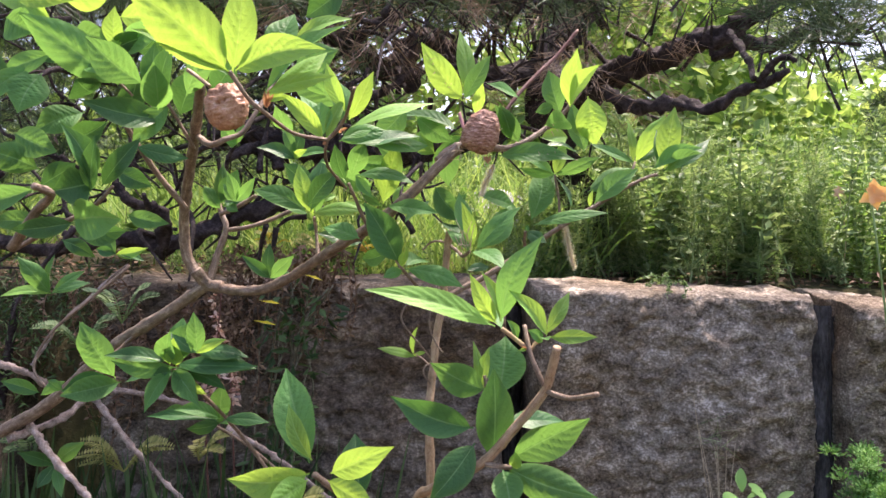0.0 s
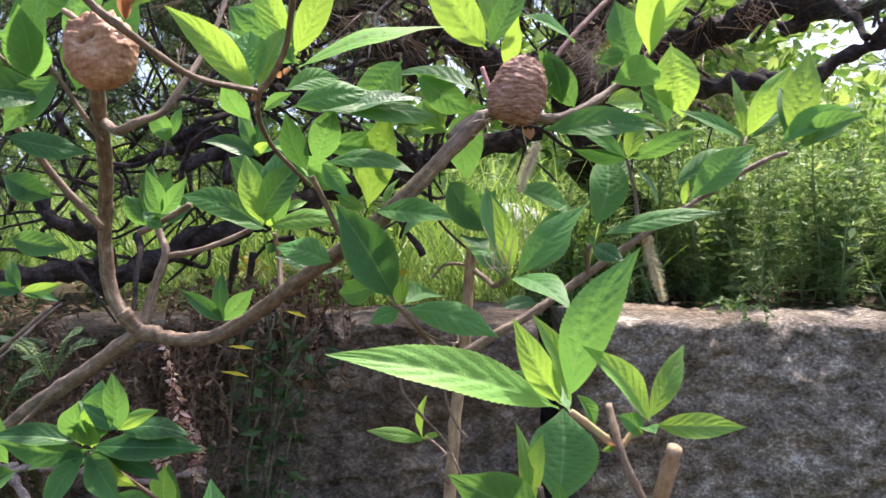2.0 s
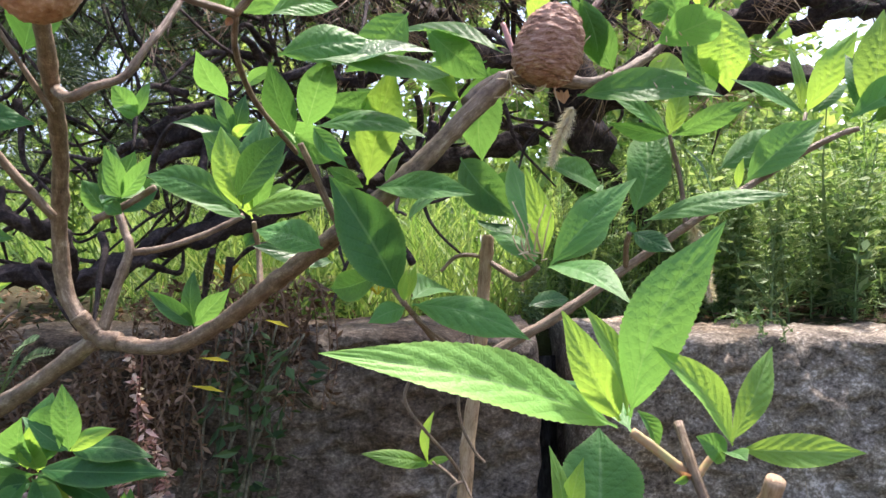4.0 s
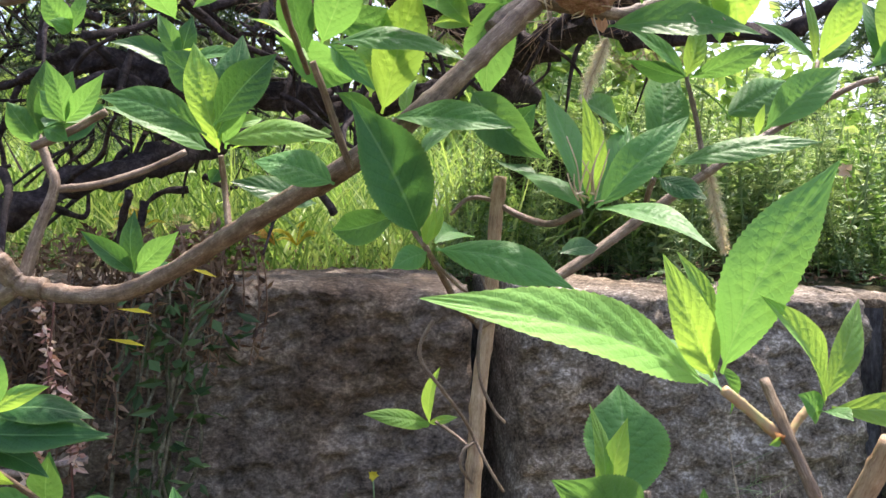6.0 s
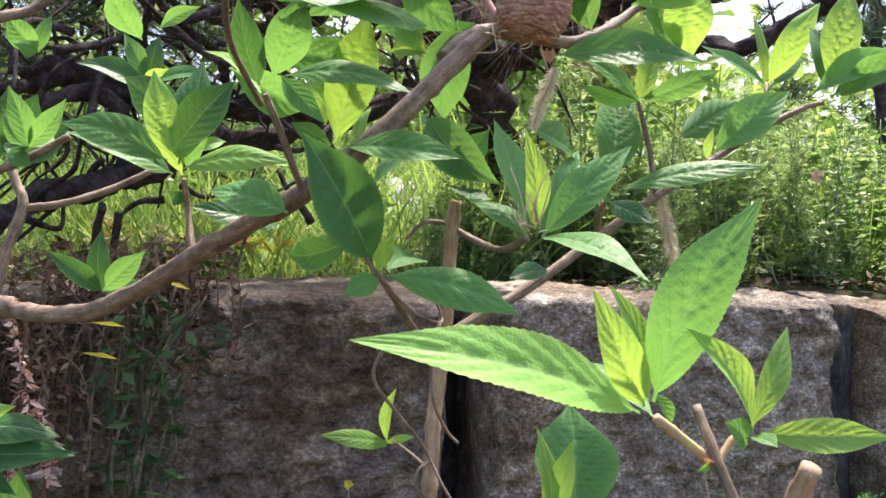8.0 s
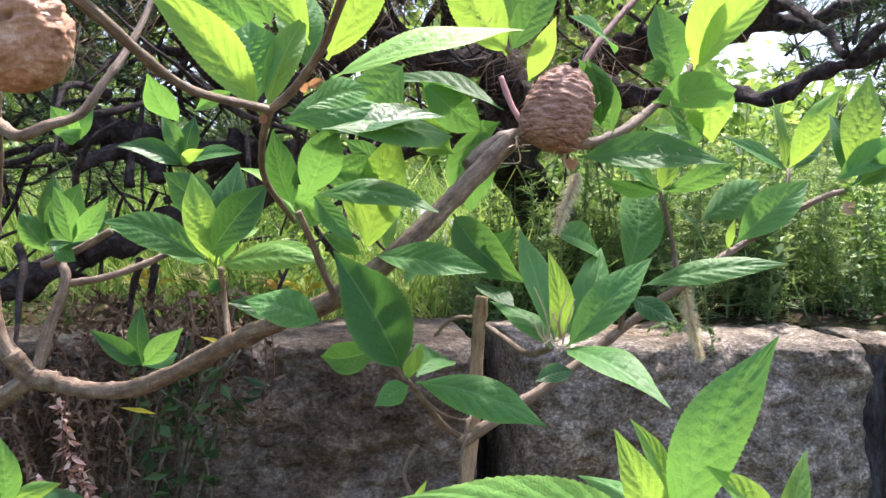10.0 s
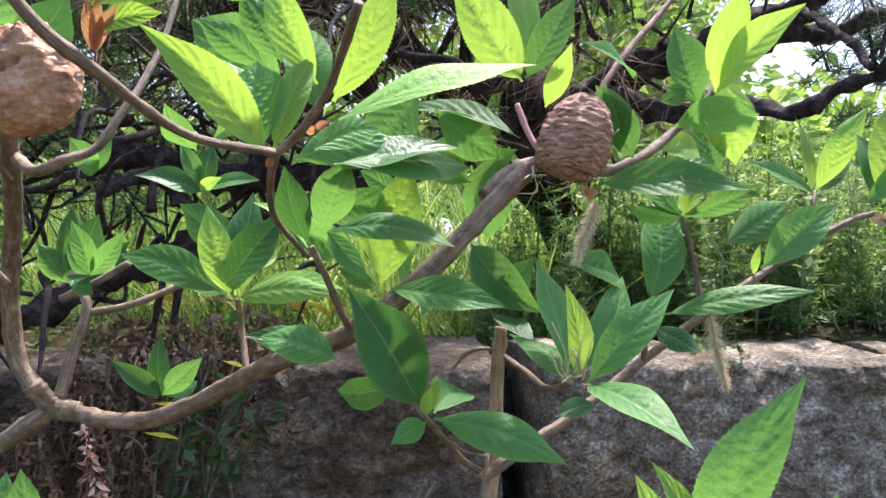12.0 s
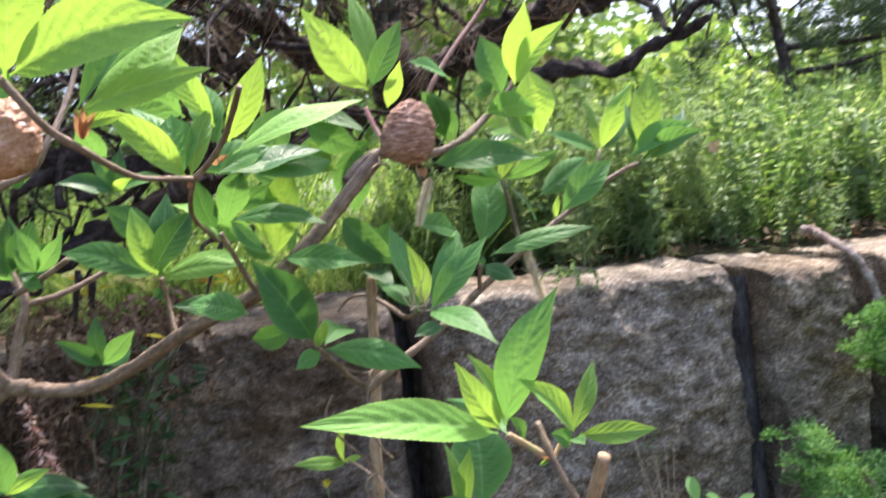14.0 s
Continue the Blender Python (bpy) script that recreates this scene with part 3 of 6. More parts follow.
twig('cut_stem', 0.0029, 0.0038, [(0.0786, 0.5763, 0.6005), (0.0759, 0.5840, 0.5844), (0.0724, 0.5920, 0.5689), (0.0542, 0.6000, 0.5433), (0.0294, 0.6150, 0.5122), (-0.0028, 0.6400, 0.4891), (-0.0180, 0.6600, 0.4712), (-0.0253, 0.6800, 0.4204), (-0.0234, 0.7000, 0.2704)])
twig('twig', 0.0018, 0.0018, [(0.0724, 0.5920, 0.5689), (0.0876, 0.5750, 0.5670), (0.1020, 0.5550, 0.5733)])
twig('twig', 0.0015, 0.0018, [(0.0597, 0.6070, 0.6121), (0.0633, 0.5950, 0.5924), (0.0724, 0.5920, 0.5709)])
twig('new_shoot', 0.0016, 0.0016, [(0.0611, 0.6000, 0.5964), (0.0528, 0.6000, 0.6034), (0.0434, 0.5990, 0.6105)])
twig('new_shoot', 0.0012, 0.0012, [(0.0626, 0.6000, 0.5948), (0.0671, 0.6020, 0.6001), (0.0711, 0.6030, 0.6039)])
twig('twig', 0.0014, 0.0014, [(0.0389, 0.6250, 0.5116), (0.0375, 0.6300, 0.5300), (0.0349, 0.6300, 0.5588), (0.0332, 0.6300, 0.5732)])
twig('twig', 0.0018, 0.0016, [(0.0334, 0.6100, 0.5138), (0.0430, 0.6050, 0.5136), (0.0505, 0.6000, 0.5142)])
twig('branch', 0.0022, 0.0030, [(-0.0860, 0.6000, 0.5088), (-0.0713, 0.6200, 0.4905), (-0.0538, 0.6500, 0.4698), (-0.0253, 0.6800, 0.4204)])
twig('twig', 0.0016, 0.0022, [(-0.2684, 0.8700, 0.5401), (-0.2543, 0.9000, 0.5149), (-0.2377, 0.9500, 0.4751), (-0.2176, 1.0000, 0.4254), (-0.1750, 1.0200, 0.3535)])
twig('twig', 0.0016, 0.0018, [(-0.2611, 1.0000, 0.4548), (-0.2288, 1.0200, 0.4271), (-0.1924, 1.0400, 0.3882)])
twig('twig', 0.0014, 0.0020, [(-0.3726, 0.9000, 0.5144), (-0.3630, 0.9200, 0.5352), (-0.3340, 0.9400, 0.5695)])
twig('twig', 0.0014, 0.0020, [(-0.4486, 0.9800, 0.5003), (-0.4695, 0.9900, 0.5245), (-0.4546, 1.0000, 0.5626), (-0.4169, 1.0200, 0.6008), (-0.3774, 1.0400, 0.6406)])
twig('branch', 0.0042, 0.0030, [(-0.3677, 0.7400, 0.6633), (-0.3386, 0.7200, 0.6918), (-0.3152, 0.7000, 0.7073), (-0.3192, 0.6800, 0.7128)])
twig('twig', 0.0022, 0.0016, [(-0.3730, 0.7600, 0.6632), (-0.3335, 0.7500, 0.6830), (-0.2998, 0.7400, 0.6974), (-0.2766, 0.7300, 0.7162)])
twig('branch', 0.0030, 0.0022, [(-0.2541, 0.8600, 0.7023), (-0.2756, 0.8400, 0.7344), (-0.2903, 0.8200, 0.7649), (-0.3014, 0.8000, 0.7939)])
twig('twig', 0.0016, 0.0014, [(-0.2280, 0.8000, 0.7549), (-0.2400, 0.7800, 0.7833), (-0.2494, 0.7700, 0.8018)])
twig('twig', 0.0012, 0.0010, [(-0.2857, 0.8000, 0.8044), (-0.2975, 0.7900, 0.8181), (-0.3064, 0.7800, 0.8314)])
# front whorl
leaf((0.0390, 0.6000, 0.6119), (-0.0473, 0.5580, 0.6400), 0.0185, 50, 'young', 0.13)
leaf((0.0430, 0.6000, 0.6151), (0.0713, 0.5850, 0.6743), 0.0190, 30, 'green', 0.2, -0.085)
leaf((0.0394, 0.5980, 0.6142), (0.0220, 0.5880, 0.6493), 0.0113, 0, 'young', 0.12)
leaf((0.0425, 0.6020, 0.6151), (0.0294, 0.6000, 0.6501), 0.0087, 46, 'young', 0.12)
leaf((0.0434, 0.6000, 0.6104), (0.0250, 0.6400, 0.6230), 0.0140, 43, 'green', 0.12)
leaf((0.0477, 0.6100, 0.6154), (0.0558, 0.6200, 0.5989), 0.0067, 37, 'green', 0.12)
# side whorl
leaf((0.0745, 0.6000, 0.6056), (0.0467, 0.5850, 0.6377), 0.0123, 40, 'young', 0.12)
leaf((0.0741, 0.6000, 0.6068), (0.0912, 0.6100, 0.6362), 0.0099, 0, 'young', 0.12)
leaf((0.0769, 0.6000, 0.6045), (0.1064, 0.5800, 0.6076), 0.0098, 27, 'young', 0.12)
leaf((0.0712, 0.5980, 0.6014), (0.0607, 0.5900, 0.6109), 0.0078, 17, 'green', 0.12)
leaf((0.0721, 0.5980, 0.6039), (0.0741, 0.5850, 0.6045), 0.0074, 0, 'green', 0.12)
# low whorl
leaf((0.0471, 0.6900, 0.5470), (0.0541, 0.7150, 0.5927), 0.0348, 0, 'green', 0.08)
leaf((0.0333, 0.6300, 0.5629), (-0.0057, 0.6000, 0.5875), 0.0224, 0, 'green', 0.12)
leaf((0.0341, 0.6650, 0.5585), (0.0379, 0.6600, 0.5906), 0.0086, 20, 'young', 0.12)
leaf((0.0287, 0.6600, 0.5583), (0.0264, 0.6650, 0.5946), 0.0070, 30, 'young', 0.12)
leaf((0.0388, 0.6220, 0.5136), (0.0389, 0.6000, 0.5830), 0.0267, 0, 'dark', 0.1)
leaf((0.0248, 0.6200, 0.5371), (-0.0330, 0.6000, 0.5639), 0.0231, 7, 'dark', 0.12)
leaf((0.0508, 0.6050, 0.5191), (0.1025, 0.5850, 0.5512), 0.0259, 0, 'green', 0.12)
leaf((0.0469, 0.6050, 0.5136), (0.1059, 0.5750, 0.5000), 0.0250, 0, 'green', 0.12)
leaf((0.0257, 0.6200, 0.5262), (-0.0061, 0.6000, 0.4896), 0.0236, 0, 'dark', 0.12)
leaf((0.0493, 0.6400, 0.5370), (0.0958, 0.6600, 0.5330), 0.0185, 42, 'dark', 0.12)
leaf((0.0446, 0.6000, 0.5126), (0.0491, 0.5800, 0.4903), 0.0209, 0, 'green', 0.12)
leaf((0.0544, 0.6000, 0.5134), (0.0523, 0.5900, 0.5276), 0.0080, 0, 'young', 0.12)
# bottom whorl
leaf((-0.0892, 0.6000, 0.5167), (-0.1147, 0.6410, 0.5763), 0.0286, 0, 'green', 0.08)
leaf((-0.0873, 0.5980, 0.5191), (-0.1042, 0.6000, 0.5577), 0.0120, 0, 'young', 0.12)
leaf((-0.0892, 0.6000, 0.5096), (-0.1412, 0.5800, 0.5102), 0.0243, 0, 'young', 0.12)
leaf((-0.0740, 0.5950, 0.5110), (-0.0285, 0.5610, 0.5380), 0.0190, 0, 'young', 0.12)
leaf((-0.0541, 0.6100, 0.4863), (-0.0605, 0.6400, 0.5294), 0.0222, 0, 'dark', 0.12)
leaf((-0.0766, 0.6000, 0.5049), (-0.0382, 0.5700, 0.4930), 0.0207, 0, 'young', 0.12)
leaf((-0.0903, 0.6000, 0.5049), (-0.1133, 0.5700, 0.4927), 0.0190, 0, 'young', 0.12)
# mid whorl
leaf((0.0247, 0.6640, 0.6665), (0.0165, 0.6450, 0.7005), 0.0104, 12, 'young', 0.12)
leaf((0.0273, 0.6640, 0.6638), (0.0622, 0.6650, 0.6977), 0.0148, 27, 'green', 0.1)
leaf((0.0226, 0.6640, 0.6664), (0.0153, 0.6900, 0.7102), 0.0156, 36, 'green', 0.12)
leaf((0.0269, 0.6640, 0.6638), (0.0470, 0.6120, 0.6503), 0.0175, 53, 'green', 0.12)
leaf((0.0299, 0.7000, 0.7090), (0.0659, 0.7400, 0.6984), 0.0166, 45, 'green', 0.12)
leaf((0.0215, 0.6640, 0.6638), (0.0054, 0.7000, 0.6803), 0.0130, 48, 'green', 0.12)
leaf((0.0214, 0.6900, 0.6476), (0.0399, 0.7000, 0.6499), 0.0081, 43, 'dark', 0.12)
leaf((0.0053, 0.7350, 0.6920), (0.0223, 0.7300, 0.7106), 0.0132, 0, 'dark', 0.12)
leaf((0.0053, 0.7350, 0.6857), (0.0152, 0.7000, 0.6754), 0.0138, 64, 'dark', 0.12)
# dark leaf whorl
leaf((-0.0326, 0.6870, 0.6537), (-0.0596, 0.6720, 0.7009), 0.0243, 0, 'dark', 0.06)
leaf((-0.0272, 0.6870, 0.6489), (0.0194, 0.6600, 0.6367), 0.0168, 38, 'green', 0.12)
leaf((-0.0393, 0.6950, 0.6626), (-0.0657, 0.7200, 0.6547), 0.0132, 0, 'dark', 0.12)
leaf((-0.0303, 0.6870, 0.6476), (-0.0446, 0.6750, 0.6423), 0.0088, 0, 'green', 0.12)
leaf((-0.0272, 0.6870, 0.6510), (-0.0100, 0.7200, 0.6540), 0.0170, 58, 'green', 0.12)
leaf((-0.0311, 0.6870, 0.6506), (-0.0253, 0.6800, 0.6652), 0.0043, 0, 'young', 0.12)
leaf((-0.0311, 0.6870, 0.6506), (-0.0284, 0.6750, 0.6635), 0.0041, 34, 'young', 0.12)
leaf((-0.0644, 0.6900, 0.6727), (-0.0943, 0.7000, 0.6826), 0.0165, 48, 'green', 0.12)
leaf((-0.0371, 0.7000, 0.6997), (-0.0310, 0.7200, 0.7189), 0.0066, 60, 'young', 0.12)
leaf((-0.0296, 0.7150, 0.6857), (-0.0092, 0.7400, 0.7062), 0.0116, 53, 'green', 0.12)
# upper middle whorl
leaf((-0.0743, 0.6800, 0.7185), (-0.0798, 0.6600, 0.7446), 0.0120, 0, 'dark', 0.12)
leaf((-0.0695, 0.6800, 0.7217), (-0.0581, 0.6650, 0.7480), 0.0154, 0, 'green', 0.12)
leaf((-0.0654, 0.6800, 0.7223), (-0.0200, 0.6650, 0.7156), 0.0146, 48, 'green', 0.12)
leaf((-0.0740, 0.6800, 0.7158), (-0.0958, 0.7000, 0.7354), 0.0097, 45, 'young', 0.12)
leaf((-0.0664, 0.6800, 0.7218), (-0.0517, 0.6650, 0.7025), 0.0078, 10, 'green', 0.12)
leaf((-0.0465, 0.7000, 0.7005), (-0.0328, 0.6900, 0.7499), 0.0191, 0, 'young', 0.12)
leaf((-0.0427, 0.7000, 0.6992), (-0.0005, 0.6700, 0.6931), 0.0159, 43, 'green', 0.12)
leaf((-0.0501, 0.7150, 0.7094), (-0.0480, 0.7200, 0.7409), 0.0148, 0, 'young', 0.12)
leaf((-0.0482, 0.7000, 0.6995), (-0.0636, 0.7000, 0.7081), 0.0067, 0, 'green', 0.12)
leaf((-0.0053, 0.7400, 0.7456), (-0.0182, 0.7500, 0.7655), 0.0115, 0, 'young', 0.12)
leaf((-0.0040, 0.7400, 0.7457), (-0.0209, 0.7500, 0.7486), 0.0067, 0, 'young', 0.12)
leaf((-0.0344, 0.7400, 0.7396), (-0.0543, 0.7400, 0.7514), 0.0090, 0, 'green', 0.12)
# left whorls
leaf((-0.1190, 0.8050, 0.6949), (-0.1329, 0.7900, 0.7350), 0.0141, 0, 'young', 0.12)
leaf((-0.1162, 0.8050, 0.6966), (-0.1029, 0.7900, 0.7369), 0.0151, 0, 'green', 0.12)
leaf((-0.1155, 0.8150, 0.7004), (-0.1035, 0.8300, 0.7382), 0.0155, 57, 'dark', 0.12)
leaf((-0.1234, 0.8050, 0.6954), (-0.1705, 0.7900, 0.7146), 0.0162, 38, 'green', 0.12)
leaf((-0.1151, 0.8050, 0.6960), (-0.0629, 0.7800, 0.6987), 0.0159, 62, 'young', 0.12)
leaf((-0.1135, 0.8100, 0.7080), (-0.0989, 0.8200, 0.7135), 0.0058, 0, 'young', 0.12)
leaf((-0.1191, 0.8100, 0.6869), (-0.1241, 0.8100, 0.6797), 0.0069, 0, 'dark', 0.12)
leaf((-0.1902, 0.8000, 0.7068), (-0.1961, 0.7900, 0.7343), 0.0107, 0, 'green', 0.12)
leaf((-0.1902, 0.8000, 0.7068), (-0.1699, 0.7900, 0.7291), 0.0103, 0, 'green', 0.12)
leaf((-0.1902, 0.8000, 0.7068), (-0.1931, 0.7800, 0.7026), 0.0087, 0, 'dark', 0.12)
leaf((-0.1902, 0.8000, 0.7068), (-0.1843, 0.8200, 0.7158), 0.0088, 0, 'green', 0.12)
leaf((-0.1902, 0.8000, 0.7068), (-0.2052, 0.8100, 0.7238), 0.0100, 0, 'green', 0.12)
leaf((-0.1995, 0.8000, 0.7034), (-0.1863, 0.7900, 0.6971), 0.0085, 0, 'green', 0.12)
leaf((-0.1783, 0.8980, 0.6319), (-0.2040, 0.8800, 0.6565), 0.0121, 28, 'dark', 0.12)
leaf((-0.1783, 0.8980, 0.6319), (-0.1799, 0.9000, 0.6693), 0.0135, 0, 'dark', 0.12)
leaf((-0.1783, 0.8980, 0.6319), (-0.1494, 0.8800, 0.6554), 0.0139, 0, 'green', 0.12)
leaf((-0.1783, 0.8980, 0.6319), (-0.1608, 0.9200, 0.6377), 0.0100, 19, 'dark', 0.12)
leaf((-0.2089, 0.8800, 0.7693), (-0.2229, 0.8700, 0.7868), 0.0145, 0, 'green', 0.12)
leaf((-0.2089, 0.8800, 0.7693), (-0.2018, 0.8800, 0.7912), 0.0087, 0, 'green', 0.12)
leaf((-0.2089, 0.8800, 0.7693), (-0.2154, 0.8600, 0.7699), 0.0086, 0, 'green', 0.12)
leaf((-0.1569, 0.9200, 0.7586), (-0.1930, 0.9000, 0.7695), 0.0156, 44, 'dark', 0.12)
leaf((-0.1569, 0.9200, 0.7586), (-0.1704, 0.9200, 0.7915), 0.0115, 0, 'green', 0.12)
leaf((-0.1569, 0.9200, 0.7586), (-0.1490, 0.9200, 0.7909), 0.0128, 0, 'dark', 0.12)
leaf((-0.1569, 0.9200, 0.7586), (-0.1168, 0.9000, 0.7644), 0.0138, 47, 'green', 0.12)
leaf((-0.1569, 0.9200, 0.7586), (-0.1409, 0.9000, 0.7664), 0.0078, 0, 'young', 0.12)
leaf((-0.1556, 0.9000, 0.7831), (-0.1650, 0.8600, 0.8047), 0.0177, 0, 'green', 0.12)
leaf((-0.1457, 0.9000, 0.7903), (-0.1191, 0.8800, 0.7996), 0.0092, 0, 'green', 0.12)
# pair at the end of the thin twig
leaf((0.1897, 0.7350, 0.7328), (0.1991, 0.7350, 0.7855), 0.0202, 0, 'young', 0.12)
leaf((0.1859, 0.7350, 0.7340), (0.1864, 0.7500, 0.7686), 0.0106, 20, 'dark', 0.12)
leaf((0.1912, 0.7350, 0.7310), (0.2111, 0.7000, 0.7423), 0.0146, 35, 'green', 0.12)
leaf((0.1883, 0.7350, 0.7309), (0.2403, 0.7700, 0.7625), 0.0116, 30, 'dark', 0.12)
leaf((0.1304, 0.7380, 0.7033), (0.1671, 0.7350, 0.7335), 0.0187, 10, 'green', 0.12)
leaf((0.1707, 0.7610, 0.7410), (0.1950, 0.7550, 0.7823), 0.0143, 0, 'young', 0.12)
leaf((0.1689, 0.7610, 0.7409), (0.1648, 0.7650, 0.7791), 0.0080, 20, 'young', 0.12)
leaf((0.1698, 0.7610, 0.7404), (0.1274, 0.7450, 0.7550), 0.0109, 30, 'green', 0.12)
leaf((0.1738, 0.7610, 0.7410), (0.2015, 0.7800, 0.7603), 0.0097, 0, 'green', 0.12)
leaf((0.1270, 0.7380, 0.7012), (0.1288, 0.7350, 0.7153), 0.0035, 0, 'young', 0.12)
# right whorls
leaf((0.0984, 0.7500, 0.7282), (0.0644, 0.7400, 0.7489), 0.0111, 32, 'green', 0.12)
leaf((0.0984, 0.7500, 0.7292), (0.1066, 0.7550, 0.7592), 0.0108, 0, 'young', 0.12)
leaf((0.0998, 0.7500, 0.7287), (0.1349, 0.7400, 0.7435), 0.0111, -20, 'green', 0.12)
leaf((0.0979, 0.7500, 0.7287), (0.0658, 0.7400, 0.7340), 0.0091, -40, 'dark', 0.12)
leaf((0.0999, 0.7500, 0.7261), (0.1081, 0.7200, 0.6996), 0.0104, 60, 'dark', 0.12)
leaf((0.0812, 0.7550, 0.7069), (0.1009, 0.7650, 0.7318), 0.0161, 0, 'green', 0.12)
leaf((0.0774, 0.7200, 0.6845), (0.1365, 0.7000, 0.6948), 0.0143, 45, 'green', 0.12)
leaf((0.0723, 0.7180, 0.6792), (0.0852, 0.7000, 0.6698), 0.0105, 25, 'dark', 0.12)
leaf((0.0710, 0.7200, 0.6788), (0.0723, 0.7200, 0.6849), 0.0038, 0, 'dark', 0.12)
# leaves by the egg case
leaf((0.0476, 0.7150, 0.7414), (0.1088, 0.7000, 0.7382), 0.0192, 46, 'green', 0.12)
leaf((0.0182, 0.7270, 0.7884), (-0.0173, 0.7000, 0.8299), 0.0216, 0, 'young', 0.12)
leaf((0.0195, 0.7270, 0.7897), (0.0415, 0.7200, 0.8253), 0.0148, 0, 'green', 0.12)
leaf((0.0214, 0.7300, 0.7929), (0.0156, 0.7400, 0.8523), 0.0165, 29, 'young', 0.12)
leaf((-0.0631, 0.6600, 0.7448), (-0.0087, 0.7000, 0.7491), 0.0206, 60, 'green', 0.12)
leaf((0.0151, 0.7200, 0.7624), (-0.0376, 0.7400, 0.7798), 0.0180, 67, 'green', 0.12)
leaf((0.0084, 0.7400, 0.7641), (-0.0265, 0.7600, 0.7620), 0.0143, 0, 'green', 0.12)
leaf((0.0174, 0.7400, 0.7602), (0.0045, 0.7600, 0.7536), 0.0105, 0, 'dark', 0.12)
leaf((0.0288, 0.7300, 0.7777), (0.0335, 0.7000, 0.7989), 0.0097, 2, 'young', 0.12)
leaf((0.0349, 0.7350, 0.7722), (0.0627, 0.7200, 0.7633), 0.0091, 0, 'young', 0.12)
leaf((0.0650, 0.7200, 0.7533), (0.0437, 0.7000, 0.7813), 0.0151, 0, 'green', 0.12)
leaf((0.0473, 0.7000, 0.7813), (0.0584, 0.7150, 0.7552), 0.0129, 0, 'green', 0.12)
# right curled whorl
leaf((0.0869, 0.7300, 0.7685), (0.1002, 0.6700, 0.7635), 0.0187, 44, 'green', 0.12)
leaf((0.1011, 0.7350, 0.7783), (0.0901, 0.7350, 0.8161), 0.0196, 0, 'green', 0.12)
leaf((0.1093, 0.7350, 0.7848), (0.1117, 0.7000, 0.8266), 0.0171, 0, 'young', 0.12)
leaf((0.1085, 0.7300, 0.7838), (0.1240, 0.6800, 0.8098), 0.0160, 61, 'young', 0.12)
leaf((0.0659, 0.7200, 0.7881), (0.0367, 0.6900, 0.7963), 0.0129, 37, 'green', 0.12)
leaf((0.0940, 0.7300, 0.7851), (0.0783, 0.7200, 0.7781), 0.0091, 0, 'green', 0.12)
leaf((0.0838, 0.7300, 0.7493), (0.1172, 0.7400, 0.7475), 0.0127, 55, 'dark', 0.12)
leaf((0.0850, 0.7400, 0.7596), (0.1107, 0.7600, 0.7636), 0.0145, 0, 'young', 0.12)
# bright whorl in the sun
leaf((-0.0789, 0.5900, 0.7399), (-0.1061, 0.5700, 0.7696), 0.0119, 0, 'young', 0.12)
leaf((-0.0796, 0.5900, 0.7408), (-0.0827, 0.6000, 0.7668), 0.0184, 0, 'green', 0.05)
leaf((-0.0766, 0.5900, 0.7403), (-0.0653, 0.6000, 0.7689), 0.0085, 0, 'young', 0.12)
leaf((-0.0823, 0.6000, 0.7417), (-0.1003, 0.6200, 0.7747), 0.0129, 32, 'green', 0.12)
leaf((-0.0588, 0.5800, 0.7466), (-0.0022, 0.5950, 0.7654), 0.0168, 47, 'young', 0.12)
leaf((-0.0602, 0.5800, 0.7513), (-0.0437, 0.5700, 0.7821), 0.0109, 0, 'young', 0.12)
leaf((-0.0660, 0.5900, 0.7402), (-0.0476, 0.6100, 0.7495), 0.0087, 0, 'green', 0.12)
leaf((-0.0648, 0.6000, 0.7520), (-0.0713, 0.6200, 0.7835), 0.0135, 0, 'green', 0.12)
leaf((-0.0655, 0.6000, 0.7601), (-0.0776, 0.6000, 0.7938), 0.0101, 0, 'young', 0.12)
leaf((-0.0803, 0.6600, 0.7809), (-0.0955, 0.6600, 0.8068), 0.0126, 0, 'green', 0.12)
leaf((-0.0906, 0.7000, 0.7883), (-0.1167, 0.7000, 0.8085), 0.0122, 0, 'green', 0.12)
leaf((-0.1043, 0.5250, 0.7595), (-0.0608, 0.5100, 0.7665), 0.0112, 20, 'young', 0.12)
leaf((-0.1040, 0.5270, 0.7554), (-0.0897, 0.5200, 0.7569), 0.0048, 0, 'young', 0.12)
leaf((-0.1242, 0.5150, 0.7700), (-0.1737, 0.4850, 0.8127), 0.0340, 0, 'young', 0.12)
leaf((-0.1235, 0.5150, 0.7693), (-0.1761, 0.5000, 0.7921), 0.0151, 30, 'young', 0.12)
leaf((-0.1219, 0.5150, 0.7700), (-0.1127, 0.5000, 0.8229), 0.0193, 0, 'young', 0.12)
leaf((-0.1202, 0.5150, 0.7707), (-0.0636, 0.4900, 0.7797), 0.0198, 20, 'young', 0.12)
leaf((-0.1049, 0.5250, 0.7595), (-0.0532, 0.5300, 0.8033), 0.0171, 50, 'green', 0.12)
leaf((-0.1033, 0.5270, 0.7574), (-0.0690, 0.5400, 0.7877), 0.0160, 20, 'young', 0.12)
leaf((-0.1249, 0.5150, 0.7686), (-0.1484, 0.5300, 0.7859), 0.0115, 40, 'green', 0.12)
leaf((-0.1205, 0.6200, 0.7981), (-0.1080, 0.6400, 0.8377), 0.0223, 0, 'green', 0.12)
leaf((-0.1097, 0.6500, 0.8214), (-0.0665, 0.6600, 0.8389), 0.0124, 22, 'young', 0.12)
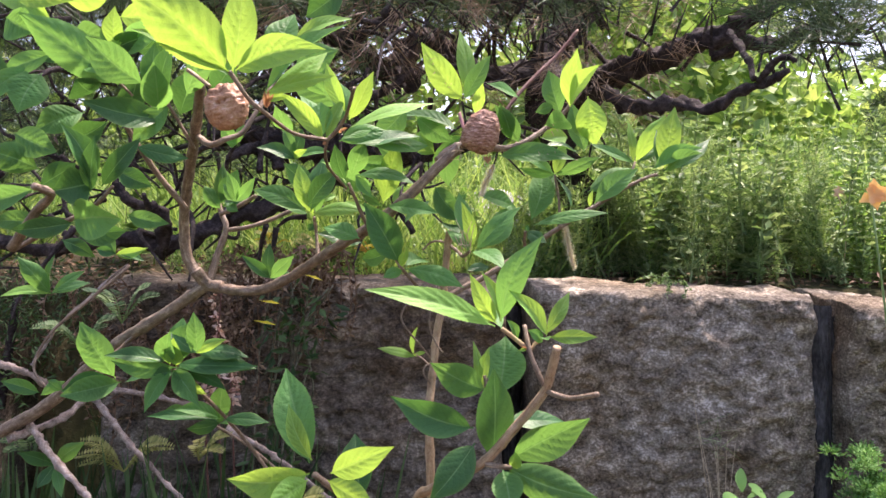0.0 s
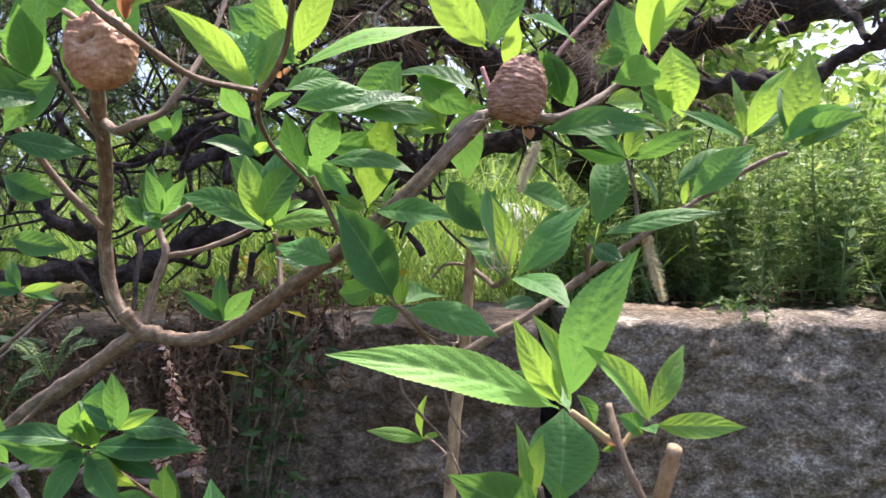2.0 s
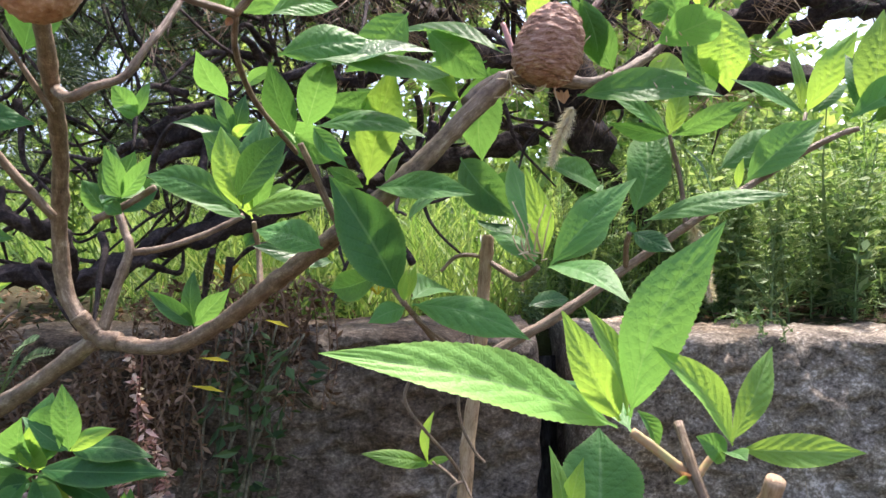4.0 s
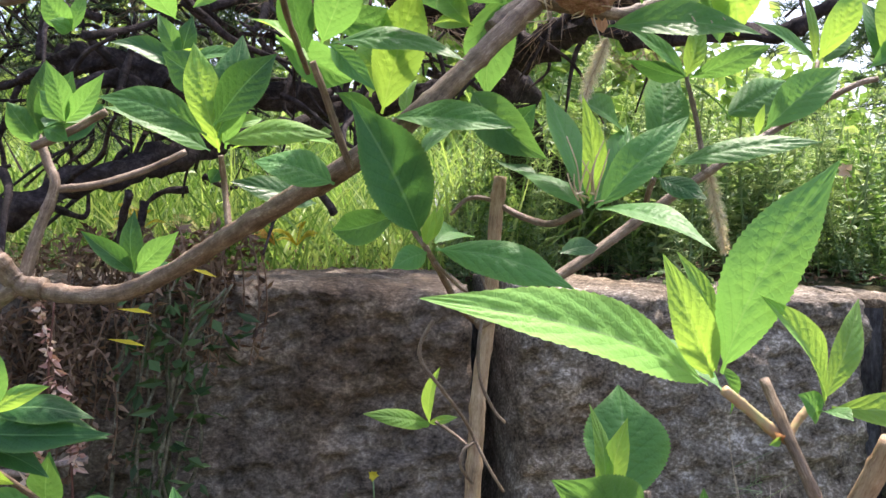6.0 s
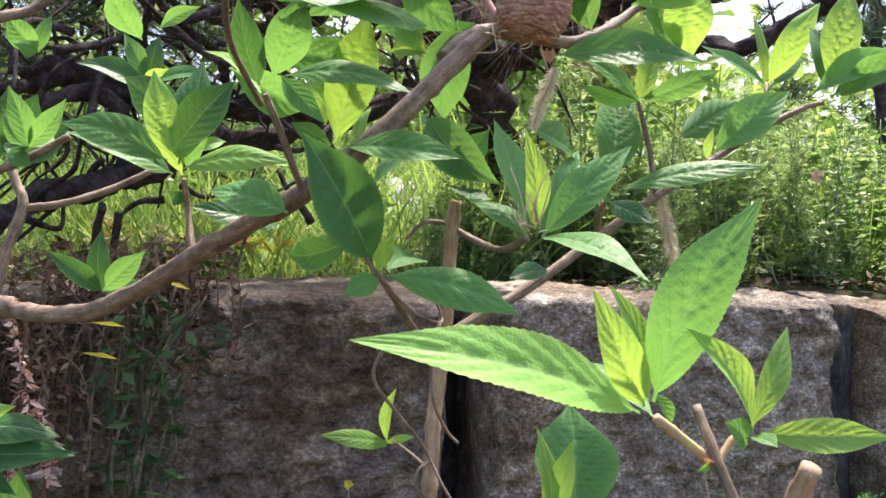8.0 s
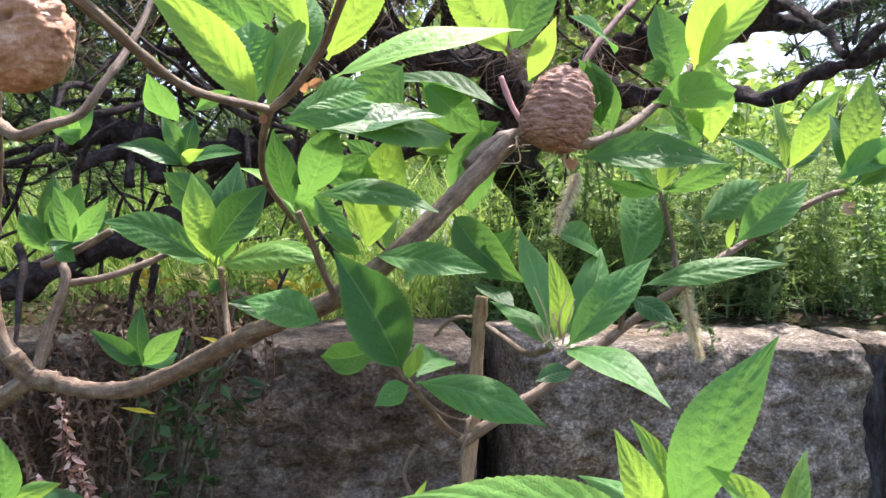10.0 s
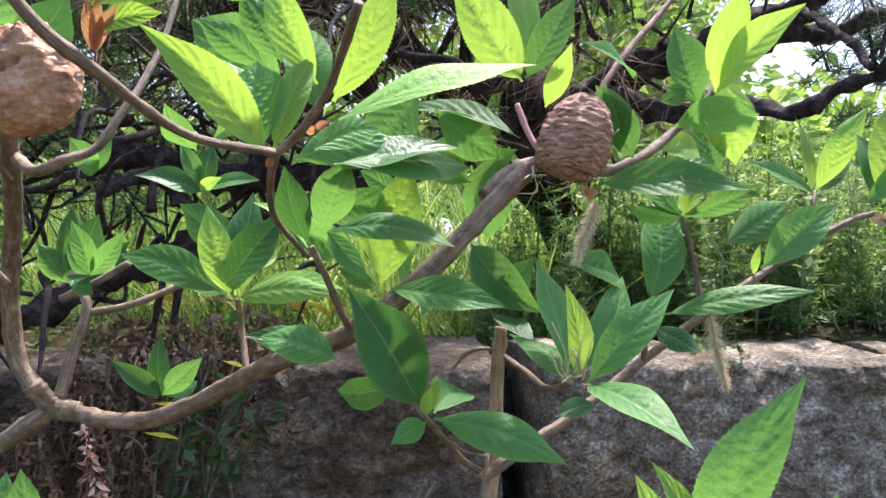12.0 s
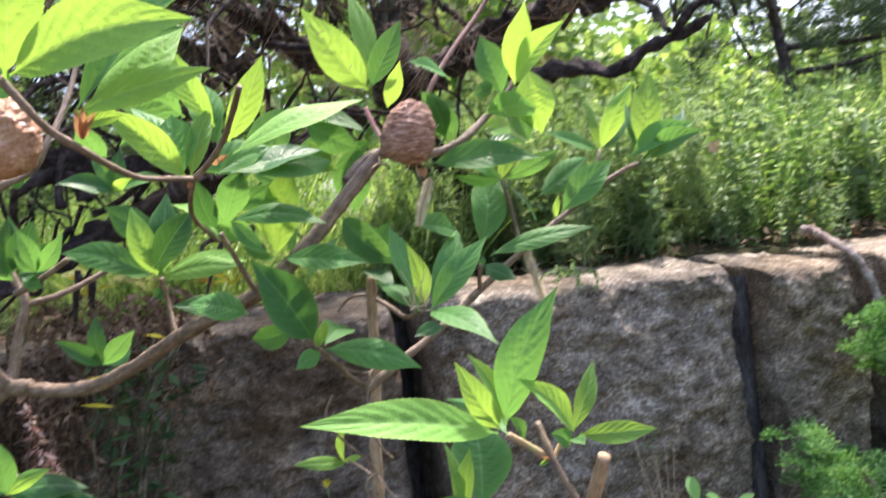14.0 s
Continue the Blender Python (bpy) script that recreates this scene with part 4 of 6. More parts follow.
leaf((-0.1043, 0.6200, 0.7942), (-0.0721, 0.6200, 0.8063), 0.0218, 0, 'green', 0.12)
# upper left mass; the dark tone paints the shade on its inner leaves
leaf((-0.2911, 0.7800, 0.8111), (-0.3637, 0.7400, 0.8638), 0.0358, 0, 'green', 0.12)
leaf((-0.3140, 0.7800, 0.8034), (-0.3207, 0.7600, 0.8123), 0.0318, 0, 'dark', 0.12)
leaf((-0.2504, 0.7300, 0.8020), (-0.2877, 0.7000, 0.8364), 0.0294, 0, 'green', 0.12)
leaf((-0.2452, 0.7500, 0.7837), (-0.2398, 0.7200, 0.8189), 0.0260, 0, 'green', 0.12)
leaf((-0.2885, 0.7800, 0.8264), (-0.3013, 0.7800, 0.8772), 0.0230, 0, 'dark', 0.12)
leaf((-0.2885, 0.7800, 0.8365), (-0.2354, 0.7500, 0.8594), 0.0226, 0, 'green', 0.12)
leaf((-0.2882, 0.7700, 0.8394), (-0.2859, 0.7600, 0.8767), 0.0181, 0, 'young', 0.12)
leaf((-0.3013, 0.7800, 0.8390), (-0.2536, 0.7600, 0.8521), 0.0195, -28, 'dark', 0.12)
leaf((-0.3174, 0.7700, 0.8252), (-0.2781, 0.7400, 0.8134), 0.0140, 36, 'green', 0.12)
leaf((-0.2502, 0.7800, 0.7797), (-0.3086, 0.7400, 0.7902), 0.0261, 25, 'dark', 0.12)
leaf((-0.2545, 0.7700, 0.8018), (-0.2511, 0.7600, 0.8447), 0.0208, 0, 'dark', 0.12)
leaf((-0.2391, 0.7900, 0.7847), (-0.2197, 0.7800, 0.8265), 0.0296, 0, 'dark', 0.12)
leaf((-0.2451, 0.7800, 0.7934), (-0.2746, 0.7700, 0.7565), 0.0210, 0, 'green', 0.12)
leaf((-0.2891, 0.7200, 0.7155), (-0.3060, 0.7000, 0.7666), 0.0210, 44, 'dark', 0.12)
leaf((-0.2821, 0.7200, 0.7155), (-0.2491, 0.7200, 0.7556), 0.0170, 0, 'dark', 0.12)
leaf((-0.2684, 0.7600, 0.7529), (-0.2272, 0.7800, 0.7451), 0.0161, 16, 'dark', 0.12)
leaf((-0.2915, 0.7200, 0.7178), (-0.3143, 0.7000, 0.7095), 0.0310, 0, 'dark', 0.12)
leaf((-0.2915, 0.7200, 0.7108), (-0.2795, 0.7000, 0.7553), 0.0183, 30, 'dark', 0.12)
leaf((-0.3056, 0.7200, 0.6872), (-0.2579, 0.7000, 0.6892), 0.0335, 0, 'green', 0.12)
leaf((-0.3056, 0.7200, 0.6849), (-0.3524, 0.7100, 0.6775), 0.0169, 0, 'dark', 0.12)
leaf((-0.3505, 0.7600, 0.8172), (-0.3628, 0.7400, 0.7794), 0.0354, 0, 'green', 0.12)
leaf((-0.3430, 0.7600, 0.8345), (-0.3878, 0.7600, 0.8171), 0.0180, 0, 'green', 0.12)
leaf((-0.3580, 0.7600, 0.8221), (-0.3967, 0.7400, 0.7841), 0.0177, 0, 'green', 0.12)
leaf((-0.3828, 0.7600, 0.8666), (-0.3579, 0.7600, 0.8518), 0.0313, 0, 'green', 0.12)
leaf((-0.3779, 0.7600, 0.8072), (-0.4120, 0.7500, 0.8395), 0.0268, 0, 'dark', 0.12)
leaf((-0.3754, 0.7600, 0.7650), (-0.3335, 0.7500, 0.7467), 0.0268, 0, 'green', 0.12)
leaf((-0.3530, 0.7600, 0.7328), (-0.3919, 0.7400, 0.7479), 0.0266, 0, 'green', 0.12)
leaf((-0.3580, 0.7600, 0.7626), (-0.3829, 0.7600, 0.7327), 0.0224, 0, 'dark', 0.12)
leaf((-0.3778, 0.7600, 0.8914), (-0.3144, 0.7400, 0.8760), 0.0266, 0, 'young', 0.12)
leaf((-0.3289, 0.7000, 0.7118), (-0.3905, 0.7200, 0.7011), 0.0210, 0, 'green', 0.12)
# low left whorls
leaf((-0.2673, 0.8700, 0.5441), (-0.2649, 0.8500, 0.5749), 0.0186, 0, 'young', 0.12)
leaf((-0.2673, 0.8700, 0.5486), (-0.2630, 0.8800, 0.5923), 0.0252, 0, 'green', 0.12)
leaf((-0.2673, 0.8700, 0.5429), (-0.1834, 0.8600, 0.5436), 0.0308, 58, 'dark', 0.12)
leaf((-0.2673, 0.8700, 0.5429), (-0.3302, 0.8600, 0.5526), 0.0205, 8, 'green', 0.12)
leaf((-0.2713, 0.8700, 0.5372), (-0.2878, 0.8600, 0.5358), 0.0142, 0, 'dark', 0.12)
leaf((-0.2673, 0.8700, 0.5429), (-0.2481, 0.8500, 0.5236), 0.0191, 0, 'green', 0.12)
leaf((-0.2832, 0.8800, 0.5385), (-0.3342, 0.9000, 0.5205), 0.0210, 55, 'dark', 0.12)
leaf((-0.2673, 0.8700, 0.5429), (-0.2398, 0.8800, 0.5127), 0.0172, 0, 'young', 0.12)
leaf((-0.2742, 0.8700, 0.5458), (-0.2766, 0.8600, 0.5669), 0.0125, 0, 'young', 0.12)
leaf((-0.3549, 0.9000, 0.5352), (-0.3731, 0.8900, 0.5863), 0.0258, 0, 'green', 0.12)
leaf((-0.3490, 0.9000, 0.5293), (-0.3884, 0.8800, 0.5149), 0.0216, 0, 'dark', 0.12)
leaf((-0.3963, 0.9000, 0.5143), (-0.4111, 0.9000, 0.5249), 0.0130, 0, 'dark', 0.12)
leaf((-0.4343, 0.9300, 0.5059), (-0.4719, 0.9200, 0.5196), 0.0158, 16, 'dark', 0.12)
leaf((-0.4331, 0.9300, 0.5029), (-0.4068, 0.9300, 0.5183), 0.0110, 0, 'green', 0.12)
leaf((-0.2585, 1.0000, 0.4581), (-0.2546, 0.9900, 0.5059), 0.0196, 0, 'dark', 0.12)
leaf((-0.2585, 1.0000, 0.4581), (-0.1971, 0.9800, 0.4639), 0.0197, 53, 'green', 0.12)
leaf((-0.2585, 1.0000, 0.4581), (-0.2905, 0.9800, 0.4558), 0.0162, 0, 'dark', 0.12)
leaf((-0.2966, 1.0000, 0.4744), (-0.3195, 0.9800, 0.4718), 0.0137, 0, 'green', 0.12)
leaf((-0.2585, 1.0000, 0.4581), (-0.2769, 1.0000, 0.4745), 0.0176, 0, 'dark', 0.12)
leaf((-0.4314, 0.9500, 0.6117), (-0.4638, 0.9400, 0.6523), 0.0210, 0, 'green', 0.12)
leaf((-0.4314, 0.9500, 0.6117), (-0.4824, 0.9400, 0.6109), 0.0142, 42, 'young', 0.12)
leaf((-0.4314, 0.9500, 0.6117), (-0.3896, 0.9400, 0.6371), 0.0152, 31, 'green', 0.12)
leaf((-0.4314, 0.9500, 0.6117), (-0.4282, 0.9500, 0.6554), 0.0160, 35, 'dark', 0.12)
leaf((-0.4314, 0.9500, 0.6117), (-0.3918, 0.9600, 0.6238), 0.0155, 55, 'dark', 0.12)
leaf((-0.3596, 0.9500, 0.6556), (-0.3814, 0.9500, 0.6618), 0.0111, 0, 'dark', 0.12)
leaf((-0.3596, 0.9500, 0.6556), (-0.3205, 0.9400, 0.6620), 0.0117, 0, 'young', 0.12)
leaf((-0.3596, 0.9500, 0.6556), (-0.3248, 0.9400, 0.6485), 0.0135, 49, 'dark', 0.12)
leaf((-0.3596, 0.9500, 0.6556), (-0.3729, 0.9600, 0.6838), 0.0118, 0, 'green', 0.12)
leaf((-0.4494, 1.0000, 0.4098), (-0.4841, 0.9800, 0.4291), 0.0175, 0, 'dark', 0.12)
leaf((-0.4494, 1.0000, 0.4098), (-0.4066, 0.9800, 0.4392), 0.0177, 9, 'green', 0.12)
leaf((-0.4494, 1.0000, 0.4098), (-0.4615, 0.9800, 0.3872), 0.0162, 0, 'dark', 0.12)
leaf((-0.4494, 1.0000, 0.4098), (-0.4279, 0.9700, 0.3807), 0.0150, 19, 'green', 0.12)
leaf((-0.0715, 0.7800, 0.6692), (-0.1093, 0.7600, 0.6780), 0.0160, 36, 'dark', 0.12)
leaf((-0.2742, 0.8700, 0.5480), (-0.3324, 0.8500, 0.5579), 0.0191, 45, 'dark', 0.12)
leaf((-0.3271, 0.8800, 0.5262), (-0.3816, 0.8600, 0.5157), 0.0250, 10, 'green', 0.12)
leaf((-0.2696, 0.8700, 0.5475), (-0.2450, 0.8600, 0.5919), 0.0260, 5, 'green', 0.12)
leaf((-0.2685, 0.8700, 0.5458), (-0.1801, 0.8500, 0.5473), 0.0214, 50, 'dark', 0.12)
leaf((-0.2713, 0.8700, 0.5401), (-0.2357, 0.8400, 0.5111), 0.0224, 10, 'green', 0.12)
leaf((-0.2742, 0.8700, 0.5400), (-0.2909, 0.8400, 0.5031), 0.0168, 15, 'green', 0.12)
leaf((-0.2742, 0.8700, 0.5486), (-0.2644, 0.8400, 0.5815), 0.0213, 0, 'green', 0.12)
leaf((-0.3323, 0.8800, 0.5296), (-0.3645, 0.8700, 0.5894), 0.0332, 5, 'green', 0.12)
leaf((-0.2427, 0.9500, 0.4782), (-0.2350, 0.9300, 0.5159), 0.0234, 0, 'green', 0.12)
leaf((-0.2408, 0.9500, 0.4739), (-0.1854, 0.9300, 0.4746), 0.0160, 40, 'dark', 0.12)
leaf((-0.2439, 0.9500, 0.4738), (-0.2887, 0.9300, 0.4888), 0.0172, 35, 'green', 0.12)
leaf((-0.2470, 0.9500, 0.4738), (-0.3193, 0.9300, 0.4813), 0.0160, 40, 'dark', 0.12)
leaf((-0.2570, 0.8700, 0.5373), (-0.2144, 0.8600, 0.5220), 0.0136, 20, 'dark', 0.12)
# dried stamens
twig('dried_stamen', 0.00035, 0.0002, [(0.0173, 0.6490, 0.6686), (0.0147, 0.6450, 0.6679), (0.0132, 0.6430, 0.6675)])
twig('dried_stamen', 0.00035, 0.0002, [(0.0229, 0.6530, 0.6652), (0.0226, 0.6490, 0.6655), (0.0241, 0.6470, 0.6658)])
twig('dried_stamen', 0.00035, 0.0002, [(0.0188, 0.6560, 0.6689), (0.0161, 0.6520, 0.6783), (0.0119, 0.6500, 0.6874)])
twig('dried_stamen', 0.00035, 0.0002, [(0.0227, 0.6550, 0.6682), (0.0207, 0.6510, 0.6739), (0.0171, 0.6490, 0.6793)])
twig('dried_stamen', 0.00035, 0.0002, [(0.0227, 0.6530, 0.6688), (0.0208, 0.6490, 0.6748), (0.0215, 0.6470, 0.6809)])
twig('dried_stamen', 0.00035, 0.0002, [(0.0200, 0.6530, 0.6688), (0.0210, 0.6490, 0.6773), (0.0239, 0.6470, 0.6859)])
twig('dried_stamen', 0.00035, 0.0002, [(0.0229, 0.6530, 0.6664), (0.0239, 0.6490, 0.6746), (0.0259, 0.6470, 0.6830)])
twig('dried_stamen', 0.00035, 0.0002, [(0.0217, 0.6560, 0.6671), (0.0159, 0.6520, 0.6685), (0.0140, 0.6500, 0.6698)])
twig('dried_stamen', 0.00035, 0.0002, [(0.0172, 0.6530, 0.6660), (0.0135, 0.6490, 0.6702), (0.0114, 0.6470, 0.6746)])
twig('dried_stamen', 0.00035, 0.0002, [(0.0236, 0.6540, 0.6682), (0.0207, 0.6500, 0.6683), (0.0197, 0.6480, 0.6684)])
twig('dried_stamen', 0.00035, 0.0002, [(0.0203, 0.6570, 0.6655), (0.0159, 0.6530, 0.6702), (0.0150, 0.6510, 0.6748)])
twig('dried_stamen', 0.00035, 0.0002, [(0.0164, 0.6500, 0.6681), (0.0164, 0.6460, 0.6732), (0.0178, 0.6440, 0.6786)])
specks = random.Random(91)
for base, tip, count in (((0.0182, 0.7270, 0.7884), (-0.0173, 0.7000, 0.8299), 16), ((0.0720, 0.7200, 0.7560), (0.1000, 0.7000, 0.7640), 8), ((0.0476, 0.7150, 0.7414), (0.1088, 0.7000, 0.7382), 7)):
    for _ in range(count):  # fallen bits on the upper leaves
        at = Vector(base).lerp(Vector(tip), specks.uniform(0.2, 0.9)) + Vector((specks.gauss(0, 0.003), -0.004, specks.gauss(0, 0.003)))
        way = Vector((specks.gauss(0, 1), specks.gauss(0, 0.3), specks.gauss(0, 1))).normalized() * specks.uniform(0.0012, 0.0030)
        twig("dried_stamen", 0.0003, 0.0002, [at, at + way * 0.5, at + way])
# creeper on the cut stem
twig('tendril', 0.0008, 0.0006, [(-0.0260, 0.7000, 0.6213), (-0.0310, 0.7000, 0.6119), (-0.0301, 0.7000, 0.6047), (-0.0227, 0.7000, 0.5947), (-0.0122, 0.7100, 0.5808), (-0.0068, 0.7150, 0.5712), (-0.0016, 0.7100, 0.5604), (0.0044, 0.7100, 0.5507)])
twig('tendril', 0.0007, 0.0006, [(-0.0033, 0.7100, 0.6287), (-0.0082, 0.7000, 0.6114), (-0.0073, 0.7000, 0.5977), (-0.0020, 0.7000, 0.5861), (0.0026, 0.7000, 0.5809)])
twig('tendril', 0.0006, 0.0006, [(-0.0269, 0.6900, 0.6439), (-0.0146, 0.7000, 0.6332), (-0.0018, 0.7150, 0.6283), (-0.0035, 0.7200, 0.6376)])
twig('tendril', 0.0007, 0.0007, [(-0.0202, 0.7350, 0.5744), (-0.0133, 0.7300, 0.5703), (-0.0068, 0.7200, 0.5656)])
twig('tendril', 0.0007, 0.0006, [(-0.0068, 0.7150, 0.5700), (-0.0122, 0.7100, 0.5679), (-0.0130, 0.7100, 0.5609), (-0.0056, 0.7150, 0.5509)])
leaf((-0.0224, 0.7380, 0.5733), (-0.0521, 0.7200, 0.5825), 0.0083, 40, 'young', 0.12)
leaf((-0.0224, 0.7380, 0.5733), (-0.0194, 0.7300, 0.5989), 0.0063, 37, 'young', 0.12)
leaf((-0.0224, 0.7380, 0.5733), (-0.0113, 0.7300, 0.5772), 0.0033, 25, 'young', 0.12)
leaf((-0.0224, 0.7380, 0.5733), (-0.0286, 0.7300, 0.5746), 0.0024, 33, 'young', 0.12)
# more of the upper left mass, and mid leaves; dark tone stands for deep shade
leaf((-0.3564, 0.8000, 0.8981), (-0.2911, 0.7800, 0.8975), 0.0326, 0, 'young', 0.12)
leaf((-0.4140, 0.8000, 0.9032), (-0.3452, 0.7700, 0.8668), 0.0278, 0, 'young', 0.12)
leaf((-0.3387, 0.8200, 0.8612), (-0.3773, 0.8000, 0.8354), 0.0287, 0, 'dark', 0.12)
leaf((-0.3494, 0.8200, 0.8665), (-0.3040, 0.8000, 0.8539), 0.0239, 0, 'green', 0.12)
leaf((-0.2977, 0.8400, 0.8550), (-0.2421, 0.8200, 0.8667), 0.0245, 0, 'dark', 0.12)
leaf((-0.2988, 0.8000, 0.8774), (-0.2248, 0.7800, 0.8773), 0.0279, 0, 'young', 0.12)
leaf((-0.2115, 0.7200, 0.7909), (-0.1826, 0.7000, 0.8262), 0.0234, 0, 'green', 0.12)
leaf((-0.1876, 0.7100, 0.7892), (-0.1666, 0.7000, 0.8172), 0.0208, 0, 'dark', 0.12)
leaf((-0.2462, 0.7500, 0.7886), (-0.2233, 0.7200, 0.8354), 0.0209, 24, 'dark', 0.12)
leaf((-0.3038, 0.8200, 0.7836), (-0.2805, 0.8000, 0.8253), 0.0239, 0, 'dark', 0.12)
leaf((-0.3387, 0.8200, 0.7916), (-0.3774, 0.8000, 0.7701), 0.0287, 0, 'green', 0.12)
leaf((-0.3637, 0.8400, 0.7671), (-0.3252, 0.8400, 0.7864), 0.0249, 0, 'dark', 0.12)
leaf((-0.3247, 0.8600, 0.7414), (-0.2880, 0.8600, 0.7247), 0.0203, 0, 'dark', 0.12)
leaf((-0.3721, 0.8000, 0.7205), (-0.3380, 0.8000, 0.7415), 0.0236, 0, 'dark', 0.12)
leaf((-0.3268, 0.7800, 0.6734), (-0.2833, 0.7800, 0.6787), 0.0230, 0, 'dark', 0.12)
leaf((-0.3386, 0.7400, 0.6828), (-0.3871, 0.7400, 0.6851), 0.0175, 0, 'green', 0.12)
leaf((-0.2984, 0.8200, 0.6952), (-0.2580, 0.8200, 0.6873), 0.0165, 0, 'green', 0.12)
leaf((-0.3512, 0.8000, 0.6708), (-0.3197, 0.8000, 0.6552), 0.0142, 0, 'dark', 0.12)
leaf((-0.0846, 0.7200, 0.7818), (-0.1223, 0.7200, 0.8145), 0.0297, 0, 'green', 0.12)
leaf((-0.0850, 0.7600, 0.8920), (-0.1196, 0.7600, 0.8672), 0.0268, 0, 'dark', 0.12)
leaf((-0.0770, 0.6600, 0.7466), (-0.0396, 0.6800, 0.7557), 0.0159, 0, 'green', 0.12)
leaf((-0.0673, 0.6700, 0.7426), (-0.0153, 0.6800, 0.7536), 0.0198, 44, 'dark', 0.12)
leaf((-0.0865, 0.7000, 0.7285), (-0.0563, 0.7200, 0.7163), 0.0151, 0, 'green', 0.12)
leaf((-0.0717, 0.6900, 0.7322), (-0.0272, 0.7000, 0.7287), 0.0139, 0, 'green', 0.12)
leaf((-0.1124, 0.7800, 0.7200), (-0.1469, 0.8000, 0.7421), 0.0186, 0, 'dark', 0.12)
leaf((-0.2203, 0.8600, 0.7080), (-0.2010, 0.8500, 0.7410), 0.0203, 0, 'dark', 0.12)
leaf((-0.2232, 0.8600, 0.7080), (-0.2176, 0.8600, 0.7474), 0.0152, 0, 'green', 0.12)
leaf((-0.2175, 0.8600, 0.7052), (-0.1866, 0.8600, 0.7250), 0.0184, 0, 'dark', 0.12)
leaf((-0.2203, 0.8600, 0.7024), (-0.2373, 0.8600, 0.7248), 0.0152, 0, 'green', 0.12)
leaf((-0.1151, 0.7500, 0.7009), (-0.0883, 0.7500, 0.7328), 0.0177, 0, 'dark', 0.12)
leaf((-0.1153, 0.7600, 0.6964), (-0.1243, 0.7600, 0.7385), 0.0152, 0, 'young', 0.12)
leaf((-0.1143, 0.7600, 0.6964), (-0.1034, 0.7700, 0.7445), 0.0181, 0, 'dark', 0.12)
leaf((-0.1192, 0.7600, 0.6978), (-0.1711, 0.7800, 0.7173), 0.0179, 25, 'green', 0.12)
leaf((-0.1118, 0.7600, 0.6949), (-0.0652, 0.7400, 0.6958), 0.0139, 36, 'young', 0.12)
leaf((-0.0283, 0.7200, 0.7820), (-0.0564, 0.7200, 0.7538), 0.0212, 0, 'green', 0.12)
leaf((-0.0212, 0.7200, 0.7750), (0.0095, 0.7400, 0.7564), 0.0171, 0, 'green', 0.12)
leaf((0.0095, 0.7400, 0.7612), (0.0048, 0.7600, 0.7191), 0.0222, 0, 'green', 0.12)
leaf((-0.0049, 0.7400, 0.7177), (0.0237, 0.7200, 0.6860), 0.0190, 0, 'green', 0.12)
leaf((0.0320, 0.6900, 0.6651), (0.0588, 0.7200, 0.7026), 0.0190, 0, 'green', 0.12)
leaf((0.0773, 0.7400, 0.6890), (0.0890, 0.7600, 0.7342), 0.0222, 0, 'green', 0.12)
leaf((0.1300, 0.7700, 0.8004), (0.1395, 0.7800, 0.7564), 0.0274, 0, 'young', 0.12)
leaf((0.1293, 0.7800, 0.7513), (0.1164, 0.7800, 0.7970), 0.0184, 0, 'green', 0.12)
leaf((0.1320, 0.7800, 0.7157), (0.1770, 0.8000, 0.7379), 0.0186, 0, 'green', 0.12)
# far leaf of the thin twig
leaf((0.1795, 0.7350, 0.7324), (0.2180, 0.7200, 0.7490), 0.0161, 35, 'green', 0.12)
# bud scales
leaf((-0.1045, 0.5280, 0.7514), (-0.1043, 0.5220, 0.7606), 0.0022, 0, 'bud', 0.12)
leaf((-0.1045, 0.5280, 0.7514), (-0.0985, 0.5220, 0.7589), 0.0022, 0, 'bud', 0.12)
leaf((-0.1045, 0.5280, 0.7514), (-0.1019, 0.5220, 0.7613), 0.0022, 0, 'bud', 0.12)
leaf((0.0600, 0.5980, 0.5964), (0.0570, 0.5960, 0.5990), 0.0013, 0, 'bud', 0.12)
leaf((0.0600, 0.5980, 0.5964), (0.0600, 0.5960, 0.5982), 0.0012, 0, 'bud', 0.12)
leaf((0.0600, 0.5980, 0.5964), (0.0544, 0.5940, 0.5959), 0.0020, 0, 'young', 0.12)
leaf((-0.0669, 0.5800, 0.7428), (-0.0651, 0.5780, 0.7448), 0.0020, 0, 'bud', 0.12)
leaf((-0.0766, 0.5850, 0.7374), (-0.0784, 0.5850, 0.7351), 0.0018, 0, 'bud', 0.12)
leaf((-0.0647, 0.5800, 0.7443), (-0.0609, 0.5780, 0.7458), 0.0018, 0, 'bud', 0.12)
# rosette low by the dead branches
leaf((-0.2440, 0.8600, 0.5585), (-0.2453, 0.8500, 0.6003), 0.0180, 0, 'green', 0.12)
leaf((-0.2440, 0.8600, 0.5585), (-0.2118, 0.8500, 0.5743), 0.0102, 28, 'young', 0.12)
leaf((-0.2440, 0.8600, 0.5585), (-0.1886, 0.8500, 0.5557), 0.0205, 64, 'dark', 0.12)
leaf((-0.2440, 0.8600, 0.5585), (-0.2730, 0.8600, 0.5800), 0.0132, 38, 'dark', 0.12)
leaf((-0.2440, 0.8600, 0.5585), (-0.2734, 0.8800, 0.5837), 0.0132, 46, 'green', 0.12)



